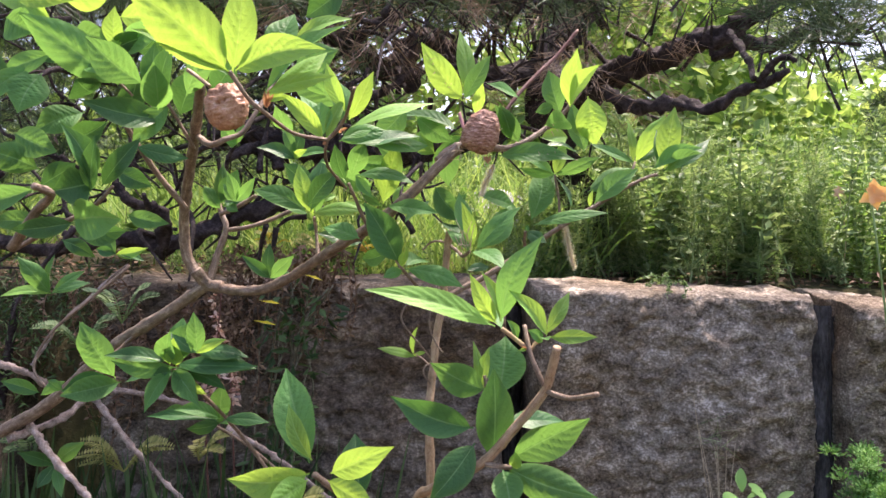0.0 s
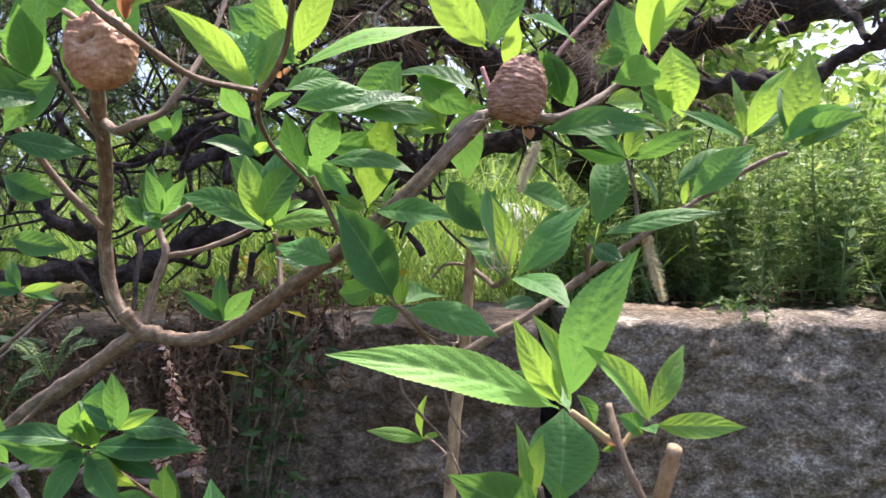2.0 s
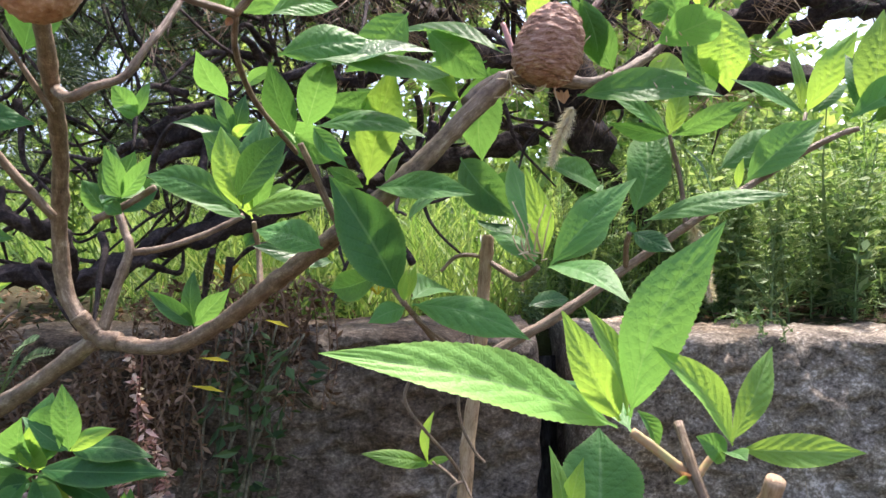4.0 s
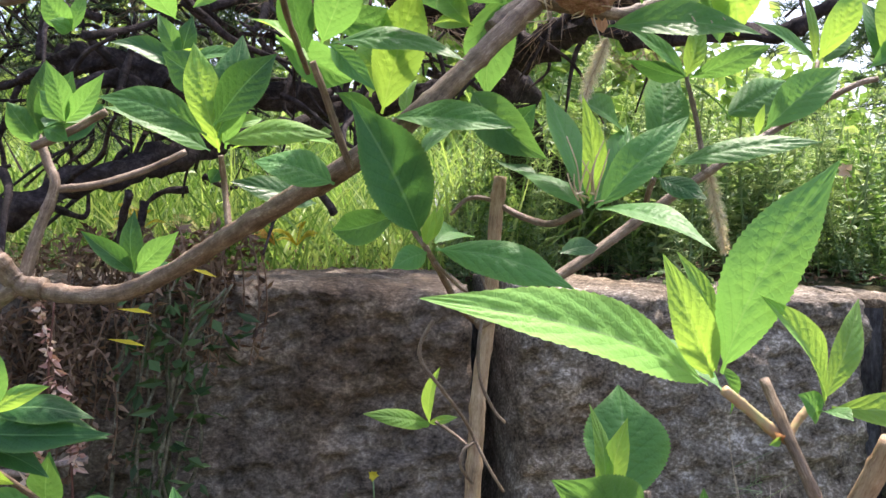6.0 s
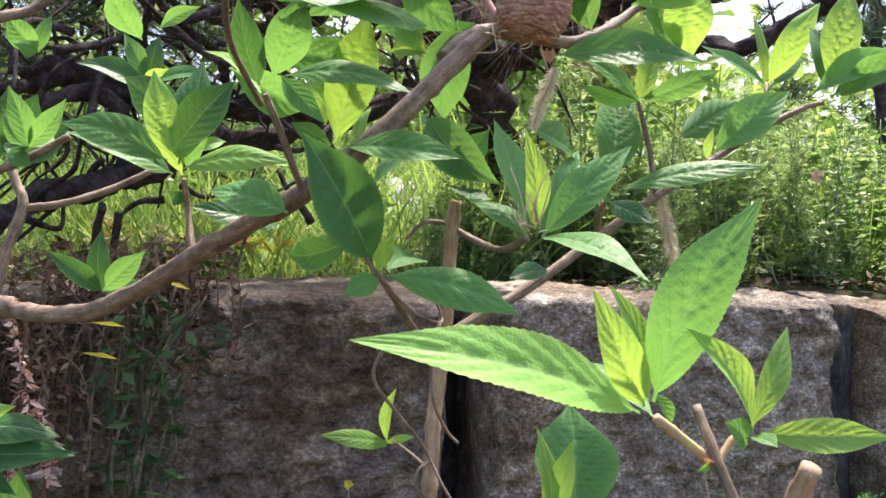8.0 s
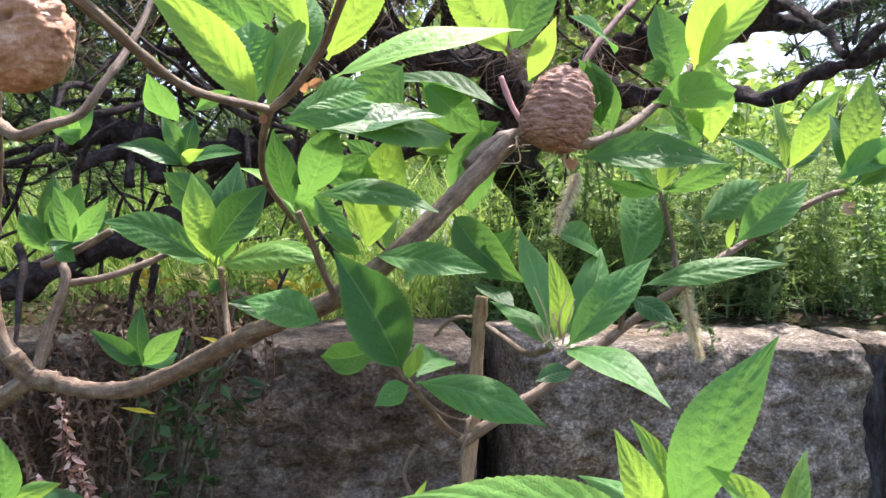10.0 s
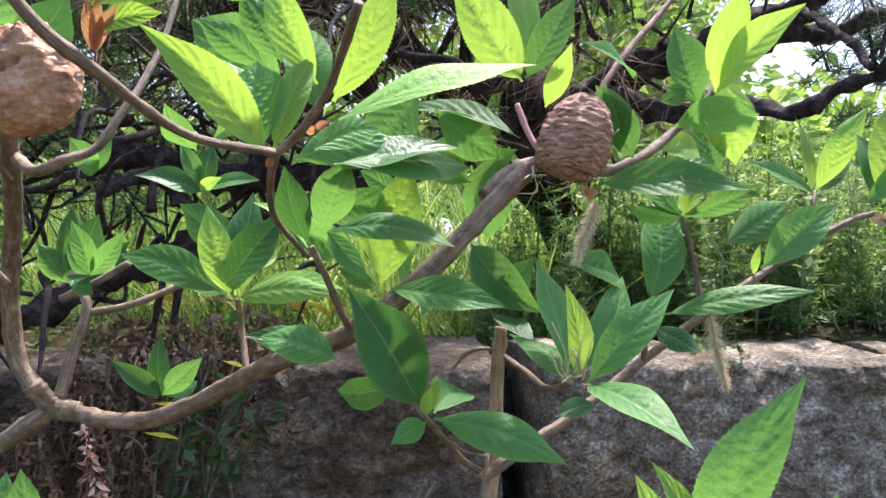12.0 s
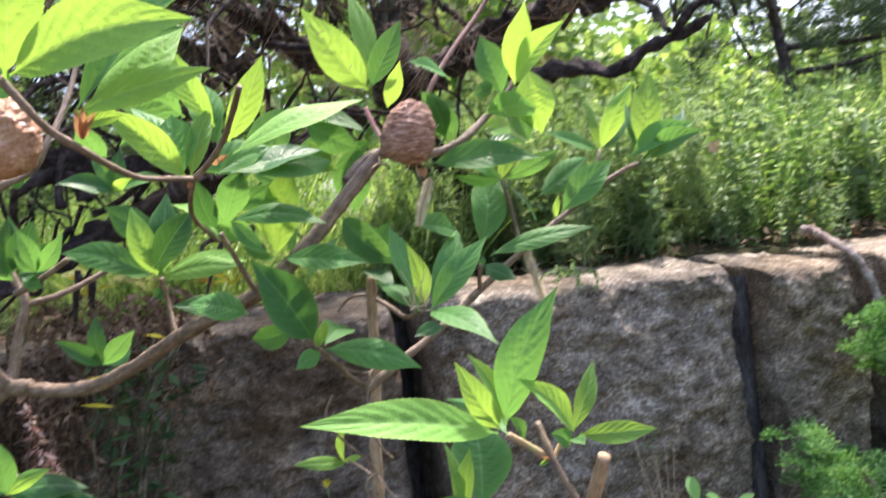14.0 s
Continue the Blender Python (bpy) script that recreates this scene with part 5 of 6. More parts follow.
# ---- egg cases ----
def egg_case(at, size, lean, ridged, mat, label, seed):
    rings, sides = 110, 72
    verts, faces = [], []
    rot = Euler([radians(v) for v in lean]).to_matrix()
    for k in range(rings + 1):
        v = k / rings
        for j in range(sides):
            a = 2 * math.pi * j / sides
            r = math.sin(math.pi * v) ** (0.62 if ridged else 0.8)
            r *= (1.08 - 0.46 * v ** 1.7) if ridged else (1.0 - 0.12 * (1 - v))
            p = Vector((math.cos(a) * r, math.sin(a) * r, -math.cos(math.pi * v)))
            q = p * 1.3 + Vector((seed, 0, seed * 2))
            if ridged:
                wob = 0.10 * noise.noise(q * 1.6) + 0.05 * math.sin(a * 2 + 1)
                groove = abs(math.sin(math.pi * 17 * (v + wob * 0.6 + 0.02 * noise.noise(q * 6)))) ** 0.6 * (0.55 + 0.6 * noise.noise(q * 5 + Vector((3, 3, 0))))
                d = 1 + 0.085 * groove + 0.05 * noise.fractal(q * 2.5, 0.8, 2.0, 4) + 0.02 * noise.noise(q * 14)
            else:
                rough = 0.35 + 0.65 * max(0.0, min(1.0, p.z * 1.6 + 0.3))
                d = 1 + 0.15 * rough * noise.fractal(q * 2.6, 0.7, 2.1, 5) + 0.05 * abs(noise.noise(q * 5))
                hole = (p - Vector((-0.15, -0.93, 0.15))).length
                d -= 0.34 * math.exp(-(hole / 0.12) ** 4)
                hole = (p - Vector((0.12, -0.95, 0.22))).length
                d -= 0.28 * math.exp(-(hole / 0.09) ** 4)
                cut = (p - Vector((0.35, -0.8, -0.35))).length
                d -= 0.08 * math.exp(-(cut / 0.2) ** 2)
            p = Vector((p.x * size[0], p.y * size[1], p.z * size[2])) * d
            verts.append(Vector(at) + rot @ p)
    for k in range(rings):
        for j in range(sides):
            i = k * sides
            faces.append((i + j, i + (j + 1) % sides, i + sides + (j + 1) % sides, i + sides + j))
    top = empty("insect_egg_case", at, label, "egg case", "egg cases on the shrub")
    top.matrix_world = Matrix.Identity(4)
    under(mesh_object("case", verts, faces, mat), top)
    return top


ridged_case = egg_case((0.0330, 0.6920, 0.7585), (0.0148, 0.0138, 0.0167), (0, 20, 0), True, egg_mat, "ridged brown foam insect egg case on a branch", 2.0)
holed_case = egg_case((-0.1535, 0.625, 0.7660), (0.0162, 0.0155, 0.0158), (0, -8, 0), False, egg_mat_tan, "wrinkled tan foam insect egg case with holes", 5.0)
wisps = random.Random(77)
for k in range(13):  # dry fibres about the foot of the ridged case
    foot = Vector((0.014 + wisps.uniform(0, 0.03), 0.694 + wisps.uniform(-0.003, 0.004), 0.7425 + wisps.uniform(-0.003, 0.004)))
    d = Vector((wisps.gauss(-0.3, 0.8), wisps.gauss(-0.3, 0.3), wisps.gauss(0.1, 0.7))).normalized() * wisps.uniform(0.008, 0.02)
    tube("fibre", [foot, foot + d * 0.5 + ball(0.002), foot + d], 0.0004, 0.0002, straw_mat, ridged_case, "dry straw-coloured fibre", sides=5, lump=0.0)
for k in range(3):
    foot = Vector((0.034 + 0.003 * k, 0.694, 0.7395))
    v, f = [], []
    leaflet(v, f, foot, foot + Vector((0.004 - 0.003 * k, -0.003, -0.007)), 0.0016, Vector((0, -1, 0.3)))
    under(mesh_object("bud_scale", v, f, LEAF["bud"]), ridged_case, "pinkish bud scale")
for k in range(5):
    foot = Vector((-0.147 + 0.0035 * k, 0.6125, 0.774 - 0.003 * k))
    v, f = [], []
    leaflet(v, f, foot, foot + Vector((0.0034, -0.0012, -0.002 + 0.0008 * k)), 0.0012, Vector((0.2, -0.5, 1)))
    under(mesh_object("flake", v, f, flake_mat), holed_case, "pale peeling flake")


# ---- pine ----
pine = empty("pine_tree", (0.25, 1.65, 0.6), "old spreading pine with gnarled dark branches", "tree")
pine.matrix_world = Matrix.Identity(4)


def limb(r0, r1, points):
    steps = 9
    line = spline(points, steps)
    for k, c in enumerate(line):
        c += Vector((noise.noise(c * 16), noise.noise(c * 16 + Vector((9, 0, 0))), noise.noise(c * 16 + Vector((0, 9, 0))))) * 0.012
    v, f = tube_data(line, r0 * 0.72, r1 * 0.72, 18, 1.0, 55.0, 0.25)
    under(mesh_object("limb", v, f, bark_pine), pine)


def gnarl(points, amount):
    return [c + Vector((noise.noise(c * 13), noise.noise(c * 13 + Vector((9, 0, 0))), noise.noise(c * 13 + Vector((0, 9, 0))))) * amount for c in spline(points, 8)]


v, f = tube_data(gnarl([(0.33, 1.80, 0.55), (0.29, 1.70, 0.75), (0.20, 1.60, 0.92), (0.26, 1.72, 1.12), (0.45, 1.85, 1.45), (0.40, 1.9, 1.9)], 0.05), 0.034, 0.022, 22, 0.9, 30.0, 0.1)
under(mesh_object("trunk", v, f, bark_pine), pine)
limb(.014, .026, [(0.5349, 1.2500, 1.0552), (0.4355, 1.2000, 0.9925), (0.3808, 1.2000, 0.9610), (0.3314, 1.2500, 0.9445), (0.2808, 1.3200, 0.9339), (0.2369, 1.4200, 0.9213), (0.1974, 1.5500, 0.9139)])
limb(.006, .015, [(0.3961, 1.0000, 0.8699), (0.3775, 1.0200, 0.8625), (0.3578, 1.0600, 0.8507), (0.3426, 1.1000, 0.8417), (0.3129, 1.1500, 0.8615), (0.2760, 1.2200, 0.8619), (0.2464, 1.3200, 0.8993), (0.2109, 1.5000, 0.9109)])
limb(.005, .006, [(0.3695, 1.0200, 0.8672), (0.3769, 1.0800, 0.9071), (0.3912, 1.1700, 0.9614)])
limb(.004, .006, [(0.3946, 0.9800, 0.8754), (0.3863, 1.0000, 0.8829), (0.3742, 1.0200, 0.8639)])
limb(.015, .030, [(-0.1924, 1.3000, 1.0010), (-0.1468, 1.3500, 0.9786), (-0.0880, 1.4000, 0.9536), (-0.0248, 1.4500, 1.0115), (0.0532, 1.5000, 0.9547), (0.1824, 1.6000, 0.9847)])
limb(.008, .014, [(-0.1445, 1.3300, 0.9740), (-0.1071, 1.3000, 1.0012), (-0.0560, 1.3000, 1.0183), (0.0124, 1.3500, 1.0673)])
limb(.008, .010, [(-0.0763, 1.3600, 0.9365), (-0.0435, 1.3200, 0.8984), (-0.0344, 1.3000, 0.9333)])
limb(.011, .020, [(-0.6504, 1.2000, 0.6708), (-0.5396, 1.2000, 0.6578), (-0.4606, 1.2000, 0.6715), (-0.3816, 1.2000, 0.6662), (-0.3239, 1.2200, 0.6905), (-0.2722, 1.2400, 0.7130), (-0.1994, 1.3500, 0.7571), (-0.0843, 1.5000, 0.8067), (0.1198, 1.6000, 0.8796)])
limb(.008, .012, [(-0.4214, 1.1000, 0.7400), (-0.3889, 1.1000, 0.7148), (-0.3678, 1.1300, 0.6991), (-0.3813, 1.1800, 0.6601)])
limb(.004, .005, [(-0.4128, 1.1000, 0.7487), (-0.4055, 1.1000, 0.7256), (-0.3853, 1.1000, 0.7127)])
limb(.004, .005, [(-0.3746, 1.0800, 0.7282), (-0.3766, 1.1000, 0.7112), (-0.3740, 1.1200, 0.7032)])
limb(.015, .022, [(-0.3352, 1.2500, 0.8149), (-0.2981, 1.2500, 0.8272), (-0.2605, 1.2500, 0.8199), (-0.1936, 1.2800, 0.8092), (-0.1354, 1.3500, 0.8180), (-0.0591, 1.4500, 0.8202)])
limb(.009, .010, [(-0.3046, 1.2000, 0.7811), (-0.2745, 1.2000, 0.7952), (-0.2388, 1.2000, 0.7972), (-0.2305, 1.2000, 0.7749)])
limb(.005, .007, [(-0.2137, 1.2000, 0.9124), (-0.1896, 1.2500, 0.8822), (-0.1616, 1.3000, 0.8709), (-0.1355, 1.3500, 0.8309)])
limb(.005, .010, [(-0.0228, 1.3000, 0.9506), (-0.0595, 1.3000, 0.9117), (-0.1151, 1.3200, 0.8893), (-0.1735, 1.3500, 0.9194)])
limb(.012, .014, [(0.5852, 1.3000, 0.9960), (0.5007, 1.3000, 0.9722), (0.4722, 1.3500, 0.9894), (0.4450, 1.4000, 0.9743)])



def tuft(rows, at, way, count, length, spread):
    for _ in range(count):
        d = (way + ball(spread)).normalized()
        root = at + ball(0.006)
        l = length * random.uniform(0.6, 1.1)
        rows.append((root, root + d * l, l * random.uniform(0, 0.12), 0.00085))


def pine_needles():
    rows, dry, shoots, twigs = [], [], [], ([], [])
    rnd = random.Random(4)
    spots = []
    for _ in range(380):  # low edge of the crown
        x, y = rnd.uniform(-1.4, 0.75), rnd.uniform(1.05, 2.2)
        z = 0.95 + 0.19 * (y - 1.1) + rnd.uniform(0.0, 0.30) + 0.04 * math.sin(x * 7)
        if x > 0.45 and z < 1.0 + 0.2 * (y - 1.1) or x > -0.2 and y > 1.55:
            continue
        spots.append(Vector((x, y, z)))
    for _ in range(230):  # upper crown
        x, y, z = rnd.uniform(0.15, 1.05), rnd.uniform(0.95, 1.85), rnd.uniform(1.35, 2.2)
        if x < 0.16 + 0.36 * (z - 1.5):
            continue
        spots.append(Vector((x, y, z)))
    for _ in range(300):  # tufts among the dark limbs
        spots.append(Vector((rnd.uniform(-0.95, -0.12), rnd.uniform(1.25, 1.9), rnd.uniform(0.78, 1.1))))
    for _ in range(26):
        spots.append(Vector((rnd.uniform(0.30, 0.52), rnd.uniform(1.0, 1.3), rnd.uniform(0.95, 1.1))))
    for _ in range(520):  # thick fringe along the crown's lower edge
        x, y = rnd.uniform(-0.75, 0.26), rnd.uniform(1.12, 1.75)
        spots.append(Vector((x, y, 0.985 + 0.19 * (y - 1.1) + 0.10 * rnd.random())))
    for _ in range(70):
        spots.append(Vector((rnd.uniform(0.56, 1.0), rnd.uniform(1.15, 1.6), rnd.uniform(1.03, 1.12))))
    for _ in range(12):  # tufts at the limb's forked end
        spots.append(Vector((rnd.uniform(0.40, 0.50), rnd.uniform(1.0, 1.12), rnd.uniform(0.90, 0.97))))
    for at in spots:
        way = Vector((rnd.uniform(-0.7, 0.7), rnd.uniform(-0.8, 0.3), rnd.uniform(0.0, 0.9)))
        tuft(rows, at, way, 44, 0.10, 0.55)
        shoots.append((at - way.normalized() * 0.09, at, 0.0, 0.0035))
    for _ in range(130):  # dead hanging needles
        at = Vector((rnd.uniform(-0.35, 0.38), rnd.uniform(1.15, 1.5), rnd.uniform(0.88, 1.06)))
        tuft(dry, at, Vector((rnd.uniform(-1, 1), -0.4, -0.6)), 14, 0.075, 0.4)
    for k in range(270):  # bare twigs
        if k % 3 == 0:
            at = Vector((rnd.uniform(-0.30, 0.36), rnd.uniform(1.2, 1.6), rnd.uniform(0.84, 1.08)))
        else:
            at = Vector((rnd.uniform(-0.75, 0.0), rnd.uniform(1.12, 1.5), rnd.uniform(0.68, 1.0)))
        d = ball().normalized() * rnd.uniform(0.06, 0.16)
        a, b = tube_data(gnarl([at, at + d * 0.5 + ball(0.012), at + d], 0.012), rnd.uniform(0.002, 0.0055), 0.0012, 6, 0.3, 80.0)
        i = len(twigs[0])
        twigs[0].extend(a)
        twigs[1].extend(tuple(j + i for j in q) for q in b)
    for name, some, mat in (("needles", rows, needle_mat), ("dry_needles", dry, dry_needle_mat), ("shoot_bark", shoots, bark_pine)):
        tagged(blades(name, some, mat, pine, bends=1), kind="stuff")
    tagged(under(mesh_object("brushwood", *twigs, bark_pine), pine), kind="stuff")


pine_needles()


# ---- growth behind the wall ----
def grass_field():
    rnd = random.Random(8)
    rows = []
    for _ in range(30000):
        y = 1.53 + 4.6 * rnd.random() ** 1.5
        x = rnd.uniform(-0.6, 0.68) * (y - 0.1) * 1.3 + 0.15
        if noise.noise(Vector((x * 2.3, y * 2.3, 7))) < -0.12 or (x > 0.32 and y < 2.5 and rnd.random() < 0.35):
            continue
        z = ground_height(x, y)
        h = rnd.uniform(0.08, 0.40) * (0.5 + 0.5 * min(1, (y - 1.55) / 0.5))
        lean = Vector((rnd.gauss(0, 0.38), rnd.gauss(0, 0.38), 1)) * h
        root = Vector((x, y, z - 0.01))
        rows.append((root, root + lean, h * rnd.uniform(0.0, 0.45), rnd.uniform(0.0008, 0.0020)))
    for k in range(26000):  # out to the sides, and short on the ground before the wall
        x, y = rnd.uniform(-7, 8), (1.6 + 6 * rnd.random() if k % 2 else 0.95 - 5 * rnd.random())
        if k % 2 and -0.75 < (x - 0.15) / y < 0.85 or noise.noise(Vector((x * 1.3, y * 1.3, 2))) < -0.15:
            continue
        h = rnd.uniform(0.10, 0.34) if k % 2 else rnd.uniform(0.03, 0.09)
        root = Vector((x, y, ground_height(x, y) - 0.01))
        rows.append((root, root + Vector((rnd.gauss(0, 0.4), rnd.gauss(0, 0.4), 1)) * h, h * rnd.uniform(0, 0.45), rnd.uniform(0.004, 0.009)))
    tagged(blades("grass", rows, grass_mat), "uncut green grass growing behind the wall", "grass", kind="stuff")


grass_field()


def weed(kind, seed, mat, label):
    """One upright weed: stems and many small leaves."""
    rnd = random.Random(seed)
    top = empty("weed", (0, 0, 0), label, "weed", "weeds behind the wall")
    verts, faces = [], []
    for s in range(rnd.randint(4, 7)):
        h = rnd.uniform(0.20, 0.36)
        lean = Vector((rnd.gauss(0, 0.20), rnd.gauss(0, 0.20), 1)) * h
        root = Vector((rnd.gauss(0, 0.03), rnd.gauss(0, 0.03), 0))
        line = [root, root + lean * 0.5 + Vector((rnd.gauss(0, 0.01), rnd.gauss(0, 0.01), 0)), root + lean]
        a, b = tube_data(spline(line, 4), 0.0018, 0.0008, 5, 0.0)
        under(mesh_object("stem", a, b, mat), top)
        steps = 16 if kind == "feathery" else 11
        for k in range(steps):
            u = 0.12 + 0.88 * k / steps
            at = root + lean * u
            for _ in range(5 if kind == "feathery" else 4):
                d = Vector((rnd.gauss(0, 1), rnd.gauss(0, 1), rnd.uniform(-0.1, 0.8))).normalized()
                if kind == "feathery":
                    l = rnd.uniform(0.025, 0.055) * (1.15 - u * 0.6)
                    half = 0.0014
                    side = d.cross(Vector((0, 0, 1))).normalized()
                    for q in (0.35, 0.6, 0.85):
                        for sg in (-1, 1):
                            leaflet(verts, faces, at + d * l * q, at + d * l * (q + 0.25) + side * sg * l * 0.28, half, Vector((0, 0, 1)))
                else:
                    l = rnd.uniform(0.014, 0.036) * (1.15 - u * 0.5) * (1.5 if kind == "mint" else 1)
                    half = l * (0.30 if kind == "mint" else 0.26)
                leaflet(verts, faces, at, at + d * l, half, Vector((rnd.gauss(0, 0.5), rnd.gauss(0, 0.5), 1)))
    under(tagged(mesh_object("foliage", verts, faces, mat, False), kind="stuff"), top)
    return top


def weeds():
    rnd = random.Random(21)
    kinds = [weed("feathery", 1, weed_mat, "feathery dark green weed behind the stone wall"),
             weed("feathery", 2, weed_mat, "feathery green weed behind the stone wall"),
             weed("broad", 3, weed_mat, "leafy green weed behind the stone wall"),
             weed("broad", 4, grass_mat, "light green leafy weed behind the wall"),
             weed("broad", 5, weed_mat, "bushy green weed behind the stone wall"),
             weed("mint", 6, mint_mat, "pale large-leaved weed behind the stone wall")]
    spots = []
    for _ in range(22):  # the dense clump
        spots.append((rnd.uniform(0.38, 0.72), rnd.uniform(1.50, 1.80), rnd.choice((0, 4, 1, 2)), rnd.uniform(0.7, 1.05)))
    for _ in range(95):
        y = 1.62 + 3.0 * rnd.random() ** 1.3
        spots.append((rnd.uniform(-0.6, 0.72) * y * 1.2 + 0.1, y, rnd.choice((0, 1, 2, 3, 4, 3)), rnd.uniform(0.6, 1.2)))
    for _ in range(18):  # low clump before the trunk
        spots.append((rnd.uniform(0.08, 0.42), rnd.uniform(1.50, 1.66), rnd.choice((1, 2, 3, 3)), rnd.uniform(0.42, 0.66)))
    for _ in range(68):  # mixed leafy weeds in the sun
        spots.append((rnd.uniform(0.60, 1.55), rnd.uniform(1.55, 2.5), rnd.choice((2, 3, 4, 5, 5)), rnd.uniform(0.45, 1.0)))
    for _ in range(16):  # bright young growth by the wall
        spots.append((rnd.uniform(0.80, 1.15), rnd.uniform(1.48, 1.75), 3, rnd.uniform(0.4, 0.75)))
    for _ in range(36):  # low growth along the soil by the wall
        spots.append((rnd.uniform(0.66, 1.5), rnd.uniform(1.49, 1.95), rnd.choice((3, 3, 2, 1)), rnd.uniform(0.25, 0.6)))
    for _ in range(36):
        spots.append((rnd.uniform(-0.5, 1.3), rnd.uniform(1.49, 1.60), rnd.choice((2, 3, 4)), rnd.uniform(0.2, 0.42)))
    for k, w in enumerate(kinds):
        w.location = (0.55 + 0.07 * k, 1.9, ground_height(0.5, 1.9) - 0.01)
    for x, y, k, s in spots:
        c = copy_thing(kinds[k], pose(x, y, ground_height(x, y) - 0.01, 0, 0, rnd.uniform(0, 360)))
        c.scale = (s, s, s)


weeds()


def litter():
    rnd = random.Random(3)
    verts, faces = [], []
    for _ in range(4000):
        x, y = rnd.uniform(-0.9, 1.6), 1.475 + 0.5 * rnd.random() ** 1.4
        at = Vector((x, y, ground_height(x, y) + rnd.uniform(0.004, 0.02)))
        d = Vector((rnd.gauss(0, 1), rnd.gauss(0, 1), rnd.gauss(0, 0.25))).normalized() * rnd.uniform(0.008, 0.022)
        leaflet(verts, faces, at, at + d, rnd.uniform(0.002, 0.005), Vector((rnd.gauss(0, 0.4), rnd.gauss(0, 0.4), 1)))
    for _ in range(3000):  # at the foot of the wall
        at = Vector((rnd.uniform(-2.2, 2.2), 1.24 - 1.5 * rnd.random() ** 1.5, 0.12 + rnd.uniform(0.004, 0.015)))
        d = Vector((rnd.gauss(0, 1), rnd.gauss(0, 1), rnd.gauss(0, 0.2))).normalized() * rnd.uniform(0.012, 0.035)
        leaflet(verts, faces, at, at + d, rnd.uniform(0.003, 0.008), Vector((rnd.gauss(0, 0.4), rnd.gauss(0, 0.4), 1)))
    tagged(mesh_object("leaf_litter", verts, faces, dead_mat, False), "dry brown fallen leaves on the soil", "leaf litter", kind="stuff")


litter()


def far_growth():
    rnd = random.Random(17)
    verts, faces = [], []

    def grow(c, r, count, short, long):
        for _ in range(count):
            p = c + Vector((rnd.gauss(0, r * 0.55), rnd.gauss(0, r * 0.5), rnd.gauss(0, r * 0.42)))
            d = Vector((rnd.gauss(0, 1), rnd.gauss(0, 1), rnd.gauss(0, 0.7))).normalized() * rnd.uniform(short, long)
            leaflet(verts, faces, p, p + d, d.length * 0.32, Vector((rnd.gauss(0, 1), rnd.gauss(0, 1), 1)))

    for k in range(620):
        y = rnd.uniform(5.0, 11.0)
        slope = rnd.uniform(-0.02, 0.46) if k % 3 else rnd.uniform(-0.02, 0.12)
        c = Vector((rnd.uniform(-0.75, 0.95) * y, y, 0.68 + slope * y))
        if k % 5 == 0:
            c.x = rnd.uniform(0.20, 0.45) * y
        lean = c.x / y
        if 0.36 < lean < 0.82 and slope > 0.15:
            continue
        if rnd.random() < 0.12 and slope > 0.15:
            continue
        r = rnd.uniform(0.35, 0.75)
        grow(c, r, 235, 0.060, 0.145)
    for k in range(110):  # the same belt round to both sides
        a = rnd.uniform(0.72, 1.75) * rnd.choice((-1, 1))
        d = rnd.uniform(6.0, 11.0)
        c = Vector((math.sin(a) * d, 0.5 + math.cos(a) * d, 0.5 + rnd.uniform(0, 0.30) * d))
        grow(c, rnd.uniform(0.5, 0.9), 200, 0.09, 0.19)
    tagged(mesh_object("far_bushes", verts, faces, far_mat, False), "sunlit green bushes and trees in the distance", "bushes", kind="stuff")


far_growth()


def conifer_behind():
    """A dark young pine standing in the grass further back."""
    top = empty("young_pine", (1.58, 2.6, 0.65), "dark young pine standing in the grass", "tree")
    top.matrix_world = Matrix.Identity(4)
    tube("trunk", [(1.58, 2.6, 0.62), (1.59, 2.6, 0.95), (1.57, 2.62, 1.3), (1.60, 2.6, 1.7)], 0.022, 0.012, bark_pine, top)
    rnd = random.Random(31)
    rows = []
    for _ in range(420):
        at = Vector((rnd.uniform(1.36, 2.5), rnd.uniform(2.45, 3.0), rnd.uniform(0.90, 1.75)))
        if at.x < 1.62 and at.z < 1.02 + 0.9 * (at.x - 1.36) * 0.2:
            continue
        for _ in range(40):
            d = (Vector((rnd.gauss(0, 0.6), rnd.gauss(0, 0.6), 0.35)) + ball(0.5)).normalized() * rnd.uniform(0.06, 0.11)
            rows.append((at + ball(0.008), at + d, 0.004, 0.0030))
    tagged(blades("needles", rows, needle_mat, top, bends=1), kind="stuff")
    for z, x, y in ((1.0, 2.1, 2.52), (1.08, 2.4, 2.7), (1.2, 1.38, 2.5), (1.3, 2.2, 2.8), (1.45, 1.4, 2.7)):
        tube("branch", [(1.58, 2.6, z), ((1.58 + x) / 2, (2.6 + y) / 2, z + 0.02), (x, y, z + 0.1)], 0.011, 0.004, bark_pine, top)


conifer_behind()


def rock():
    """A rounded grey boulder among the grass."""
    me = bpy.data.meshes.new("boulder")
    bm = bmesh.new()
    bmesh.ops.create_icosphere(bm, subdivisions=4, radius=0.13)
    for v in bm.verts:
        v.co *= 1 + 0.22 * noise.fractal(v.co * 9, 0.8, 2.0, 4)
        v.co.z *= 0.75
    bm.to_mesh(me)
    bm.free()
    me.materials.append(stone_grey)
    me.shade_smooth()
    ob = new("boulder", me)
    ob.location = (BOULDER[0], BOULDER[1], ground_height(*BOULDER) + 0.05)
    tagged(ob, "rounded pale grey boulder among the grass", "rock")


BOULDER = (0.16, 2.6)
rock()


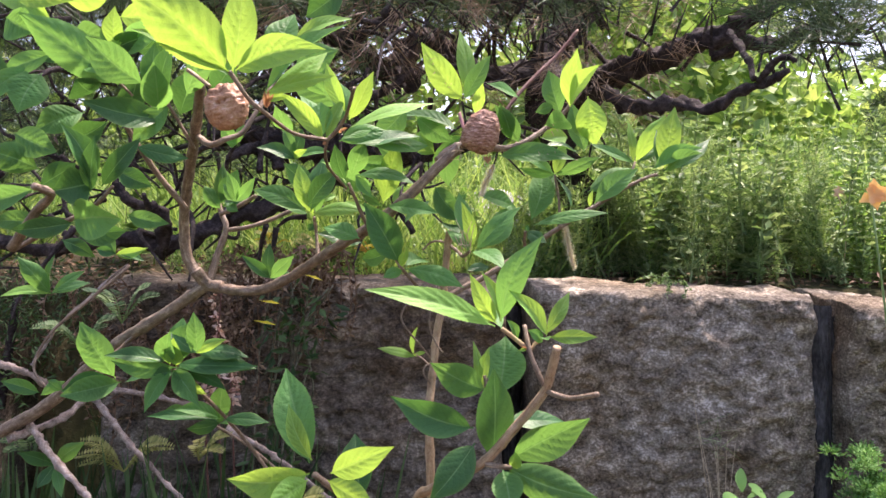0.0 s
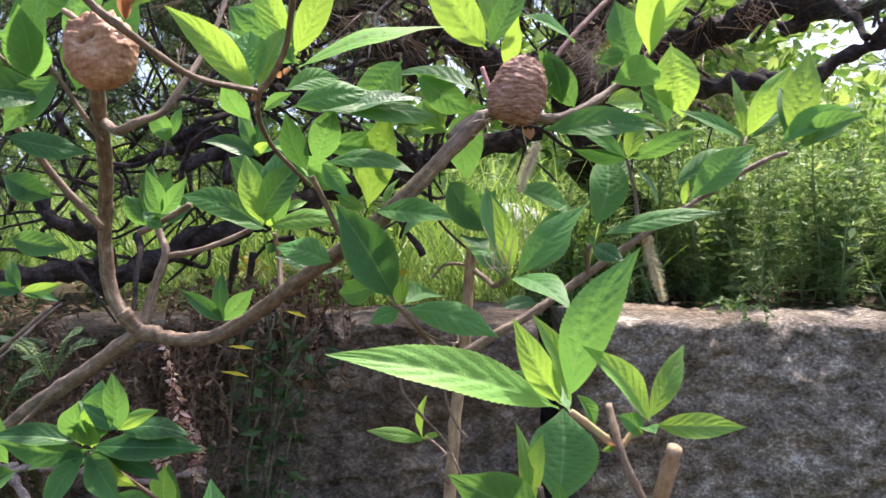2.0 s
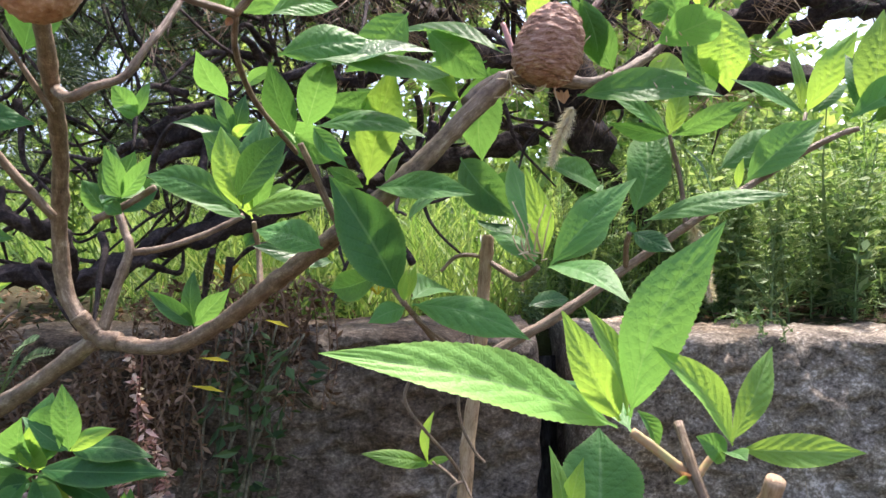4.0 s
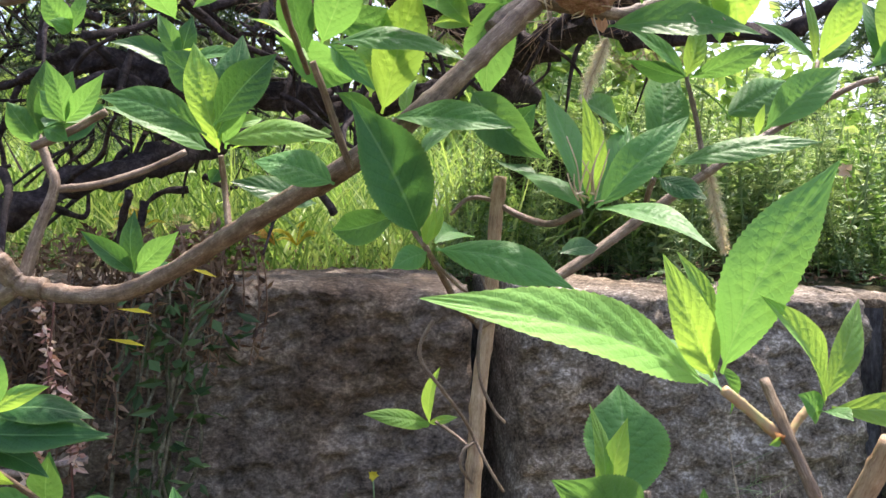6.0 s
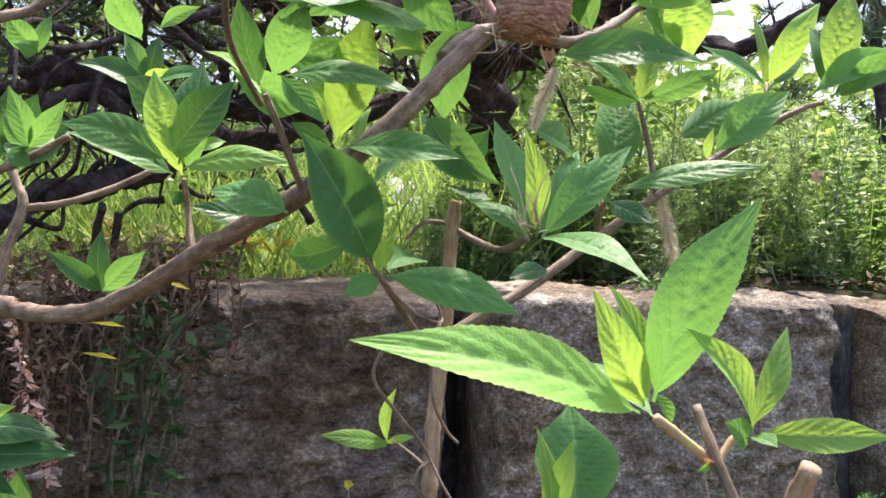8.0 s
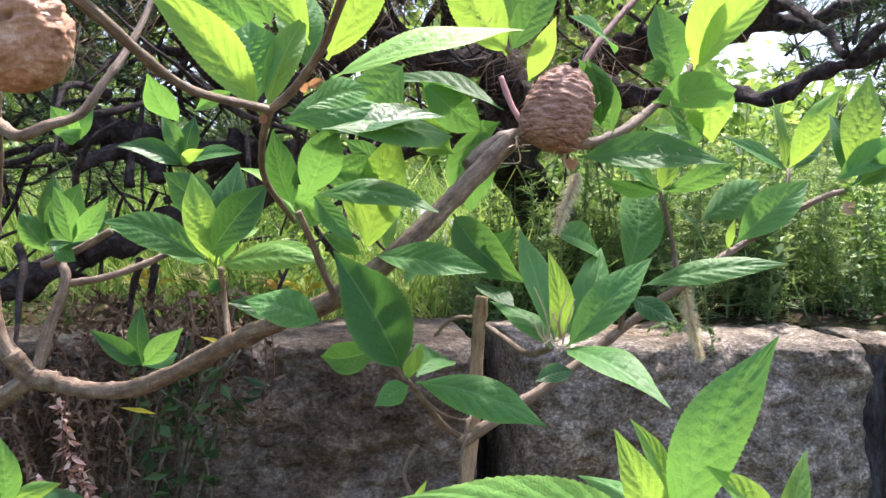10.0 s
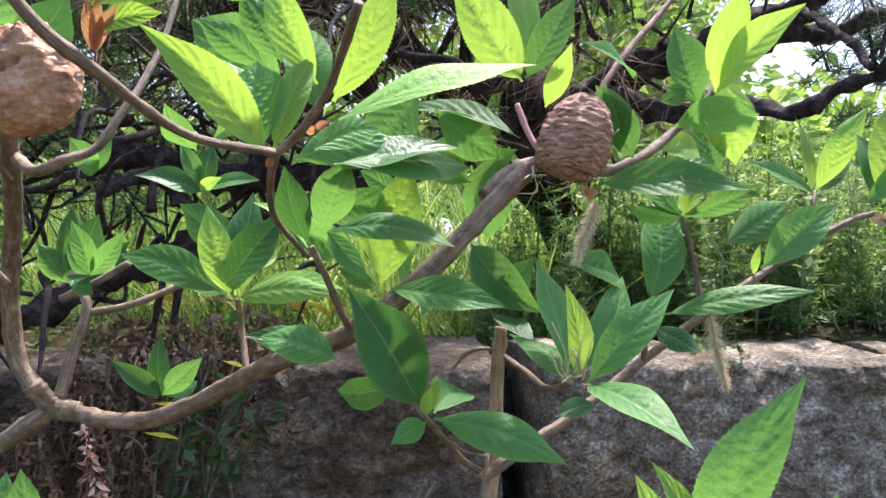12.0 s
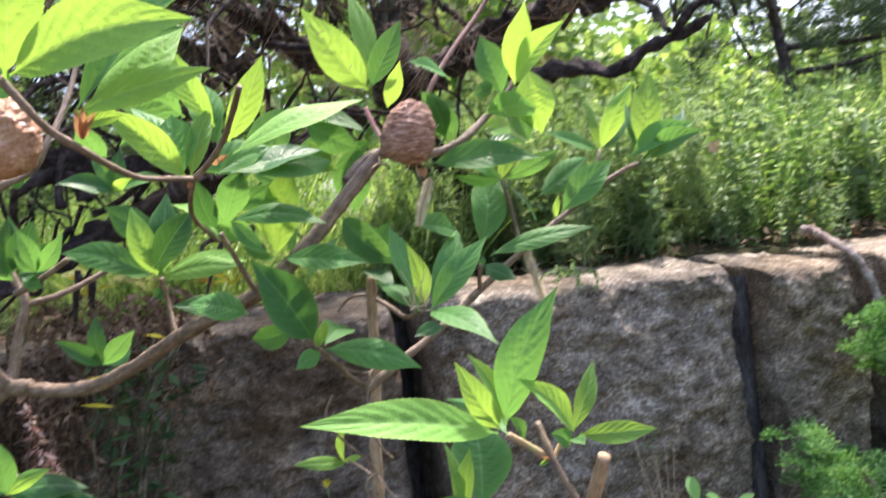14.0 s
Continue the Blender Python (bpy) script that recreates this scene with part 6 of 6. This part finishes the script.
# ---- things in front of the wall ----
def juniper():
    top = empty("juniper", (0.62, 1.12, 0.12), "bright green spreading juniper at the foot of the wall", "shrub")
    top.matrix_world = Matrix.Identity(4)
    rnd = random.Random(12)
    tube("stem", [(0.66, 1.12, 0.10), (0.64, 1.10, 0.24), (0.58, 1.08, 0.36)], 0.008, 0.004, bark, top)
    tube("stem", [(0.66, 1.12, 0.10), (0.70, 1.10, 0.32), (0.68, 1.08, 0.50)], 0.008, 0.003, bark, top)
    verts, faces = [], []
    for k in range(760):
        if k % 3:
            c = Vector((rnd.uniform(0.53, 0.85), rnd.uniform(1.07, 1.2), rnd.uniform(0.12, 0.41)))
            if c.z > 0.395 - 0.5 * abs(c.x - 0.555):
                continue
        else:
            c = Vector((rnd.uniform(0.632, 0.85), rnd.uniform(1.07, 1.18), rnd.uniform(0.44, 0.525)))
            if c.x < 0.632 + 0.7 * abs(c.z - 0.485):
                continue
        for _ in range(130):
            d = ball().normalized()
            d.z = abs(d.z) * 0.9 + 0.1 * d.z
            a = c + d * rnd.uniform(0.004, 0.017)
            leaflet(verts, faces, a, a + (d + ball(0.3)).normalized() * rnd.uniform(0.004, 0.008), 0.0014, ball())
    tagged(under(mesh_object("foliage", verts, faces, juniper_mat, False), top), kind="stuff")


juniper()


def dark_conifer():
    top = empty("yew_bush", (-0.72, 1.35, 0.12), "dark green clipped yew beside the end of the wall", "shrub")
    top.matrix_world = Matrix.Identity(4)
    rnd = random.Random(14)
    tube("stem", [(-0.75, 1.4, 0.10), (-0.72, 1.38, 0.35), (-0.66, 1.33, 0.58)], 0.012, 0.006, bark_pine, top)
    verts, faces = [], []
    for _ in range(3600):
        p = Vector((-0.74 + rnd.gauss(0, 0.13), 1.38 + rnd.gauss(0, 0.07), 0.55 + rnd.gauss(0, 0.07)))
        d = ball().normalized() * rnd.uniform(0.012, 0.022)
        leaflet(verts, faces, p, p + d, 0.0018, ball())
    tagged(under(mesh_object("foliage", verts, faces, dark_shaded_mat, False), top), kind="stuff")


dark_conifer()


def dead_branch(r0, r1, points):
    tagged(tube("dead_branch", gnarl(points, 0.010), r0 * 0.74, r1 * 0.62, bark_grey, steps=2, lump=0.7, lump_scale=110.0, knot=0.4),
           "bare grey dead branch lying below the shrub", "branch", "dead branches below the shrub")


dead_branch(.006, .006, [(-0.5401, 1.0500, 0.5154), (-0.5083, 1.0700, 0.4999), (-0.4866, 1.1000, 0.4779), (-0.4431, 1.1000, 0.4744)])
dead_branch(.0065, .0045, [(-0.5041, 1.0000, 0.4406), (-0.4706, 1.0200, 0.4482), (-0.4384, 1.0800, 0.4723), (-0.3851, 1.1000, 0.4725), (-0.3259, 1.1200, 0.4655), (-0.2643, 1.1400, 0.4568)])
dead_branch(.0055, .004, [(-0.4384, 1.0800, 0.4759), (-0.3952, 1.0600, 0.4378), (-0.3499, 1.0400, 0.3978), (-0.3056, 1.0300, 0.3497)])
dead_branch(.0065, .005, [(-0.4777, 1.0000, 0.4559), (-0.4421, 0.9800, 0.4293), (-0.3939, 0.9500, 0.3931), (-0.3648, 0.9400, 0.3590)])
dead_branch(.005, .004, [(-0.2669, 1.0500, 0.4426), (-0.2289, 1.0500, 0.4151), (-0.1805, 1.0500, 0.3842), (-0.1251, 1.0500, 0.3512)])
dead_branch(.003, .002, [(-0.5228, 1.1000, 0.5082), (-0.5104, 1.1200, 0.5495), (-0.4896, 1.1400, 0.5813), (-0.4220, 1.1600, 0.6372)])

dead_branch(0.008, 0.006, [(0.722, 1.36, 0.622), (0.730, 1.275, 0.598), (0.738, 1.242, 0.555), (0.757, 1.232, 0.497), (0.79, 1.228, 0.43), (0.83, 1.22, 0.28), (0.84, 1.21, 0.11)])


def low_grass():
    rnd = random.Random(5)
    rows = []
    for _ in range(420):
        root = Vector((rnd.uniform(-0.62, -0.10), rnd.uniform(0.98, 1.2), 0.11))
        h = rnd.uniform(0.20, 0.37)
        rows.append((root, root + Vector((rnd.gauss(0, 0.16), rnd.gauss(0, 0.12), 1)) * h, h * rnd.uniform(0, 0.3), rnd.uniform(0.002, 0.0042)))
    tagged(blades("grass_tuft", rows, dark_shaded_mat, bends=4), "green grass blades at the foot of the wall, shade in their colour", "grass", kind="stuff")


low_grass()


def creeper():
    """A leafy climber, its shade put into the leaf colour, and curled dead fronds against the wall."""
    rnd = random.Random(6)
    top = empty("climbing_plant", (-0.23, 1.2, 0.12), "climbing plant with small leaves against the wall, shade in its colour", "plant")
    top.matrix_world = Matrix.Identity(4)
    verts, faces = [], []
    for k in range(13):
        x = -0.225 + rnd.gauss(0, 0.020)
        line = [Vector((x - 0.03, 1.19, 0.10))]
        for z in (0.22, 0.30, 0.38, 0.46, 0.54):
            line.append(Vector((x - 0.035 + 0.11 * (z - 0.1) + rnd.gauss(0, 0.008), 1.185 + rnd.gauss(0, 0.006), z)))
        line.append(Vector((x + 0.03 + rnd.gauss(0, 0.02), 1.17, rnd.uniform(0.56, 0.63))))
        tube("stem", line, rnd.uniform(0.0016, 0.0036), 0.0011, vine_bark, top, lump=0.4, lump_scale=200.0)
        for p in spline(line, 9):
            if p.z < 0.2:
                continue
            for _ in range(rnd.choice((0, 0, 1, 1, 1))):
                d = Vector((rnd.gauss(0.3, 1), rnd.gauss(0, 0.4) - 0.4, rnd.gauss(-0.3, 0.6))).normalized()
                a = p + d * rnd.uniform(0, 0.022)
                leaflet(verts, faces, a, a + d * rnd.uniform(0.010, 0.028), rnd.uniform(0.0024, 0.0055), ball())
    tagged(under(mesh_object("foliage", verts, faces, dark_shaded_mat, False), top), kind="stuff")
    for at, way in (((-0.212, 1.13, 0.588), (-0.030, 0.004, 0.004)), ((-0.217, 1.13, 0.560), (-0.034, 0.006, 0.006)), ((-0.16, 1.15, 0.618), (-0.024, 0, 0.008))):
        v, f = [], []
        leaflet(v, f, at, Vector(at) + Vector(way), 0.0035, Vector((0, -0.5, 1)))
        under(mesh_object("yellow_leaf", v, f, yellow_mat, False), top, "yellowed leaf")


creeper()


def dead_fern(x, y, z, seed):
    """Brown withered fronds curling over."""
    rnd = random.Random(seed)
    top = empty("dead_fern", (x, y, z), "withered brown fern curling in front of the wall", "fern", "withered ferns by the wall")
    top.matrix_world = Matrix.Identity(4)
    for _ in range(6):
        d = Vector((rnd.gauss(0, 1), rnd.gauss(0, 0.3) - 0.2, 0)).normalized()
        r, h = rnd.uniform(0.02, 0.05), rnd.uniform(0.02, 0.06)
        root = Vector((x + rnd.gauss(0, 0.015), y + rnd.gauss(0, 0.01), z))
        line = [root, root + d * r * 0.5 + Vector((0, 0, h)), root + d * r + Vector((0, 0, h * 0.7)), root + d * r * 1.15 + Vector((0, 0, -h * 0.3)), root + d * r * 0.9 + Vector((0, 0, -h * 1.2))]
        verts, faces = tube_data(spline(line, 5), 0.0010, 0.0006, 5, 0.0)
        for p in spline(line, 6):
            for _ in range(2):
                q = ball().normalized() * rnd.uniform(0.006, 0.015)
                leaflet(verts, faces, p, p + q, 0.0022, ball())
        under(mesh_object("frond", verts, faces, dead_mat, False), top)


withered = random.Random(55)
for k in range(14):
    x = withered.uniform(-0.50, -0.14)
    low = withered.random() if x < -0.25 else 0.0
    dead_fern(x, 1.215 - 0.03 * low + withered.uniform(-0.02, 0.02), 0.61 - 0.16 * low + withered.uniform(-0.02, 0.02), 40 + k)


def fern(at, count, size, mat, label, seed):
    """A small fern: each frond a rib with paired leaflets."""
    rnd = random.Random(seed)
    top = empty("fern", at, label, "fern", "ferns below the wall")
    top.matrix_world = Matrix.Identity(4)
    at = Vector(at)
    for k in range(count):
        a = rnd.uniform(0, 6.28)
        d = Vector((math.cos(a), -abs(math.sin(a)) * 0.5, rnd.uniform(0.3, 1.0))).normalized()
        l = size * rnd.uniform(0.7, 1.1)
        line = spline([at, at + d * l * 0.5 + Vector((0, 0, l * 0.12)), at + d * l - Vector((0, 0, l * 0.12))], 8)
        verts, faces = tube_data(line, 0.0009, 0.0004, 5, 0.0)
        n = len(line)
        for j, p in enumerate(line[2:]):
            side = d.cross(Vector((0, -0.4, 1))).normalized()
            w = l * 0.20 * math.sin(math.pi * (0.2 + 0.78 * j / n))
            for sg in (-1, 1):
                leaflet(verts, faces, p, p + side * sg * w + d * w * 0.4, w * 0.16, Vector((0, -0.5, 1)))
        under(mesh_object("frond", verts, faces, mat, False), top)


fern((-0.41, 1.10, 0.565), 6, 0.075, weed_mat, "pale green fern growing by the wall", 1)
fern((-0.47, 1.12, 0.53), 5, 0.07, weed_mat, "pale green fern growing by the wall", 2)
fern((-0.18, 1.02, 0.335), 6, 0.07, fern_mat, "yellowing fern in front of the wall", 3)
fern((-0.30, 1.06, 0.40), 6, 0.06, fern_mat, "yellowing fern in front of the wall", 4)
fern((-0.40, 1.08, 0.38), 6, 0.07, fern_mat, "yellowing fern in front of the wall", 5)
fern((-0.10, 1.48, 0.645), 8, 0.038, yellow_mat, "bright yellow fern leaves on the soil behind the wall", 7)
fern((-0.13, 1.52, 0.645), 5, 0.035, orange_leaf, "orange withered fern behind the wall", 17)
fern((-0.27, 1.36, 0.66), 6, 0.04, yellow_mat, "bright yellow fern leaves on the soil behind the wall", 18)
fern((-0.22, 1.56, 0.64), 7, 0.08, fern_mat, "yellowing fern on the soil behind the wall", 8)
fern((-0.30, 1.62, 0.645), 7, 0.08, fern_mat, "yellowing fern on the soil behind the wall", 9)
fern((-0.50, 1.05, 0.40), 5, 0.06, weed_mat, "pale green fern growing by the wall", 6)


def dried_spike(x, y, z0, z1, seed):
    rnd = random.Random(seed)
    top = empty("dried_flower_spike", (x, y, 0.12), "dried pinkish flower spike on a thin stalk", "dried flower", "dried flower spikes")
    top.matrix_world = Matrix.Identity(4)
    tube("stalk", [(x + 0.01, y + 0.02, 0.10), (x, y, z0), (x + rnd.gauss(0, 0.006), y, z1)], 0.0014, 0.0007, dry_bark, top)
    verts, faces = [], []
    for k in range(80):
        u = k / 80
        p = Vector((x + 0.006 * math.sin(u * 5), y, z0 + (z1 - z0) * u))
        d = Vector((rnd.gauss(0, 1), rnd.gauss(0, 1), rnd.gauss(-0.3, 0.5))).normalized() * rnd.uniform(0.008, 0.017) * (1.1 - 0.6 * u)
        leaflet(verts, faces, p, p + d, 0.0024, ball())
    tagged(under(mesh_object("petals", verts, faces, pinkish_mat, False), top), kind="stuff")


dry_bark = bark_red
for k, (x, y, z0, z1) in enumerate(((-0.287, 1.10, 0.49, 0.605), (-0.272, 1.11, 0.46, 0.53), (-0.30, 1.09, 0.45, 0.52))):
    dried_spike(x, y, z0, z1, 70 + k)


def foxtail(points, width, label, seed):
    """A hanging bristly seed head."""
    rnd = random.Random(seed)
    top = empty("seed_head", points[0], label, "seed head", "dry seed heads caught on the shrub")
    top.matrix_world = Matrix.Identity(4)
    line = spline(points, 14)
    v, f = tube_data(line, width * 0.09, width * 0.06, 7, 0.5, 400.0)
    under(mesh_object("core", v, f, straw_mat), top)
    rows = []
    for k, p in enumerate(line):
        along = (line[min(k + 1, len(line) - 1)] - line[max(0, k - 1)]).normalized()
        size = width * (0.5 + 0.5 * math.sin(math.pi * min(1, 0.15 + 0.85 * k / len(line))))
        for _ in range(34):
            d = ball().normalized()
            d = (d - along * d.dot(along)).normalized() + along * 0.7
            rows.append((p, p + d.normalized() * size * rnd.uniform(0.4, 0.85), 0, 0.00026))
    tagged(blades("bristles", rows, straw_pale, top, bends=1), kind="stuff")


straw_pale = thin_material("bristle", [(0.55, 0.47, 0.36), (0.76, 0.68, 0.56), (0.88, 0.82, 0.73)], 0.7, 0.30, 30)
foxtail([(0.043, 0.700, 0.733), (0.040, 0.699, 0.726), (0.036, 0.698, 0.717), (0.033, 0.698, 0.708)], 0.0075, "dry straw-coloured seed head hanging below the egg case", 1)
foxtail([(0.1060, 0.7420, 0.6860), (0.1085, 0.7425, 0.6740), (0.1115, 0.7430, 0.6610), (0.1150, 0.7440, 0.6480)], 0.0085, "pale bristly grass seed head hanging from a twig", 2)


def small_plant(at, count, size, mat, name, label, flat=0.5, seed=1):
    rnd = random.Random(seed)
    top = empty(name, at, label, "weed")
    top.matrix_world = Matrix.Identity(4)
    at = Vector(at)
    for _ in range(count):
        d = Vector((rnd.gauss(0, 1), rnd.gauss(0, 0.6) - 0.3, rnd.uniform(0.1, 1.2))).normalized()
        l = size * rnd.uniform(0.6, 1.1)
        v, f = [], []
        base = at + d * l * 0.3
        n = 6
        for k in range(n):
            s = k / (n - 1)
            c = base + d * l * s - Vector((0, 0, 0.15 * l * s * s))
            w = d.cross(Vector((0, -0.6, 0.8))).normalized() * l * 0.20 * math.sin(math.pi * (0.06 + 0.9 * s))
            v += [c - w + Vector((0, 0, 0.04 * l)), c, c + w + Vector((0, 0, 0.04 * l))]
        for k in range(n - 1):
            i = 3 * k
            f += [(i, i + 1, i + 4, i + 3), (i + 1, i + 2, i + 5, i + 4)]
        under(mesh_object("leaf", v, f, mat), top)
    tube("stem", [(at.x, at.y + 0.02, 0.11), tuple(at)], 0.0016, 0.001, mat, top)


small_plant((0.392, 1.12, 0.335), 5, 0.042, juniper_mat, "seedling", "fresh green seedling in front of the wall", seed=3)
small_plant((0.425, 1.11, 0.335), 4, 0.040, juniper_mat, "seedling", "fresh green seedling in front of the wall", seed=5)


def ledge_weed():
    rnd = random.Random(9)
    top = empty("ledge_weed", (0.336, 1.26, 0.61), "small green weed trailing over the wall edge", "weed")
    top.matrix_world = Matrix.Identity(4)
    for _ in range(7):
        root = Vector((0.336 + rnd.gauss(0, 0.015), 1.28, 0.612))
        tip = root + Vector((rnd.gauss(0, 0.03), -0.035, rnd.uniform(-0.02, 0.03)))
        line = spline([root, (root + tip) / 2 + Vector((0, 0, 0.008)), tip], 6)
        verts, faces = tube_data(line, 0.0008, 0.0005, 5, 0.0)
        for p in line:
            for _ in range(2):
                leaflet(verts, faces, p, p + ball().normalized() * rnd.uniform(0.004, 0.009), 0.0018, ball())
        under(mesh_object("sprig", verts, faces, weed_mat, False), top)


ledge_weed()


def dry_stalks():
    rnd = random.Random(19)
    top = empty("dry_weed", (0.39, 1.22, 0.12), "thin straw-coloured dry weed before the wall", "weed")
    top.matrix_world = Matrix.Identity(4)
    for _ in range(7):
        tip = Vector((0.39 + rnd.gauss(0, 0.035), 1.215, 0.40 + rnd.uniform(-0.04, 0.05)))
        tube("stalk", [(0.395 + rnd.gauss(0, 0.01), 1.22, 0.10), ((0.395 + tip.x) / 2, 1.21, 0.30), tuple(tip)], 0.0006, 0.0004, straw_mat, top, sides=5)
    rows = [(Vector((0.39, 1.215, 0.39)) + ball(0.012), Vector((0.39, 1.215, 0.39)) + ball(0.03), 0, 0.0006) for _ in range(24)]
    tagged(blades("bristles", rows, weed_mat, top, bends=1), kind="stuff")


dry_stalks()


def flower(name, at, petals, size, mat, stalk_mat, foot, label, seed):
    rnd = random.Random(seed)
    top = empty(name, at, label, "flower")
    top.matrix_world = Matrix.Identity(4)
    at = Vector(at)
    for k in range(petals):
        a = 2 * math.pi * k / petals + rnd.uniform(-0.2, 0.2)
        d = Vector((math.cos(a), rnd.uniform(-0.5, 0.1), math.sin(a))).normalized() * size * rnd.uniform(0.7, 1.1)
        v, f = [], []
        leaflet(v, f, at, at + d, size * 0.38, Vector((0, -1, 0.2)))
        under(mesh_object("petal", v, f, mat), top)
    tube("stalk", [foot, ((foot[0] + at.x) / 2 + 0.01, (foot[1] + at.y) / 2, (foot[2] + at.z) / 2), tuple(at + Vector((0, 0.004, 0)))], 0.0011, 0.0008, stalk_mat, top)


flower("yellow_flower", (-0.017, 1.222, 0.418), 7, 0.0062, yellow_mat, weed_mat, (-0.02, 1.225, 0.11), "tiny yellow flower in front of the wall", 1)
flower("orange_flower", (0.334, 0.67, 0.708), 9, 0.0125, orange_mat, weed_mat, (0.40, 0.70, 0.11), "withered orange flower on a thin stalk", 4)
flower("dried_flower", (0.735, 1.60, 0.765), 7, 0.016, pinkish_mat, straw_mat, (0.74, 1.60, 0.60), "dried pinkish flower head on a stalk", 6)
white_mat = thin_material("pale_petal", [(0.55, 0.60, 0.50), (0.75, 0.78, 0.70)], 0.6, 0.4, 40)
for k, (x, y, z) in enumerate(((0.922, 1.60, 0.66), (0.945, 1.62, 0.67), (0.80, 1.58, 0.64))):
    flower("white_flower", (x, y, z), 8, 0.017, white_mat, weed_mat, (x + 0.01, y + 0.01, 0.60), "pale white flower among weeds behind the wall", 20 + k)
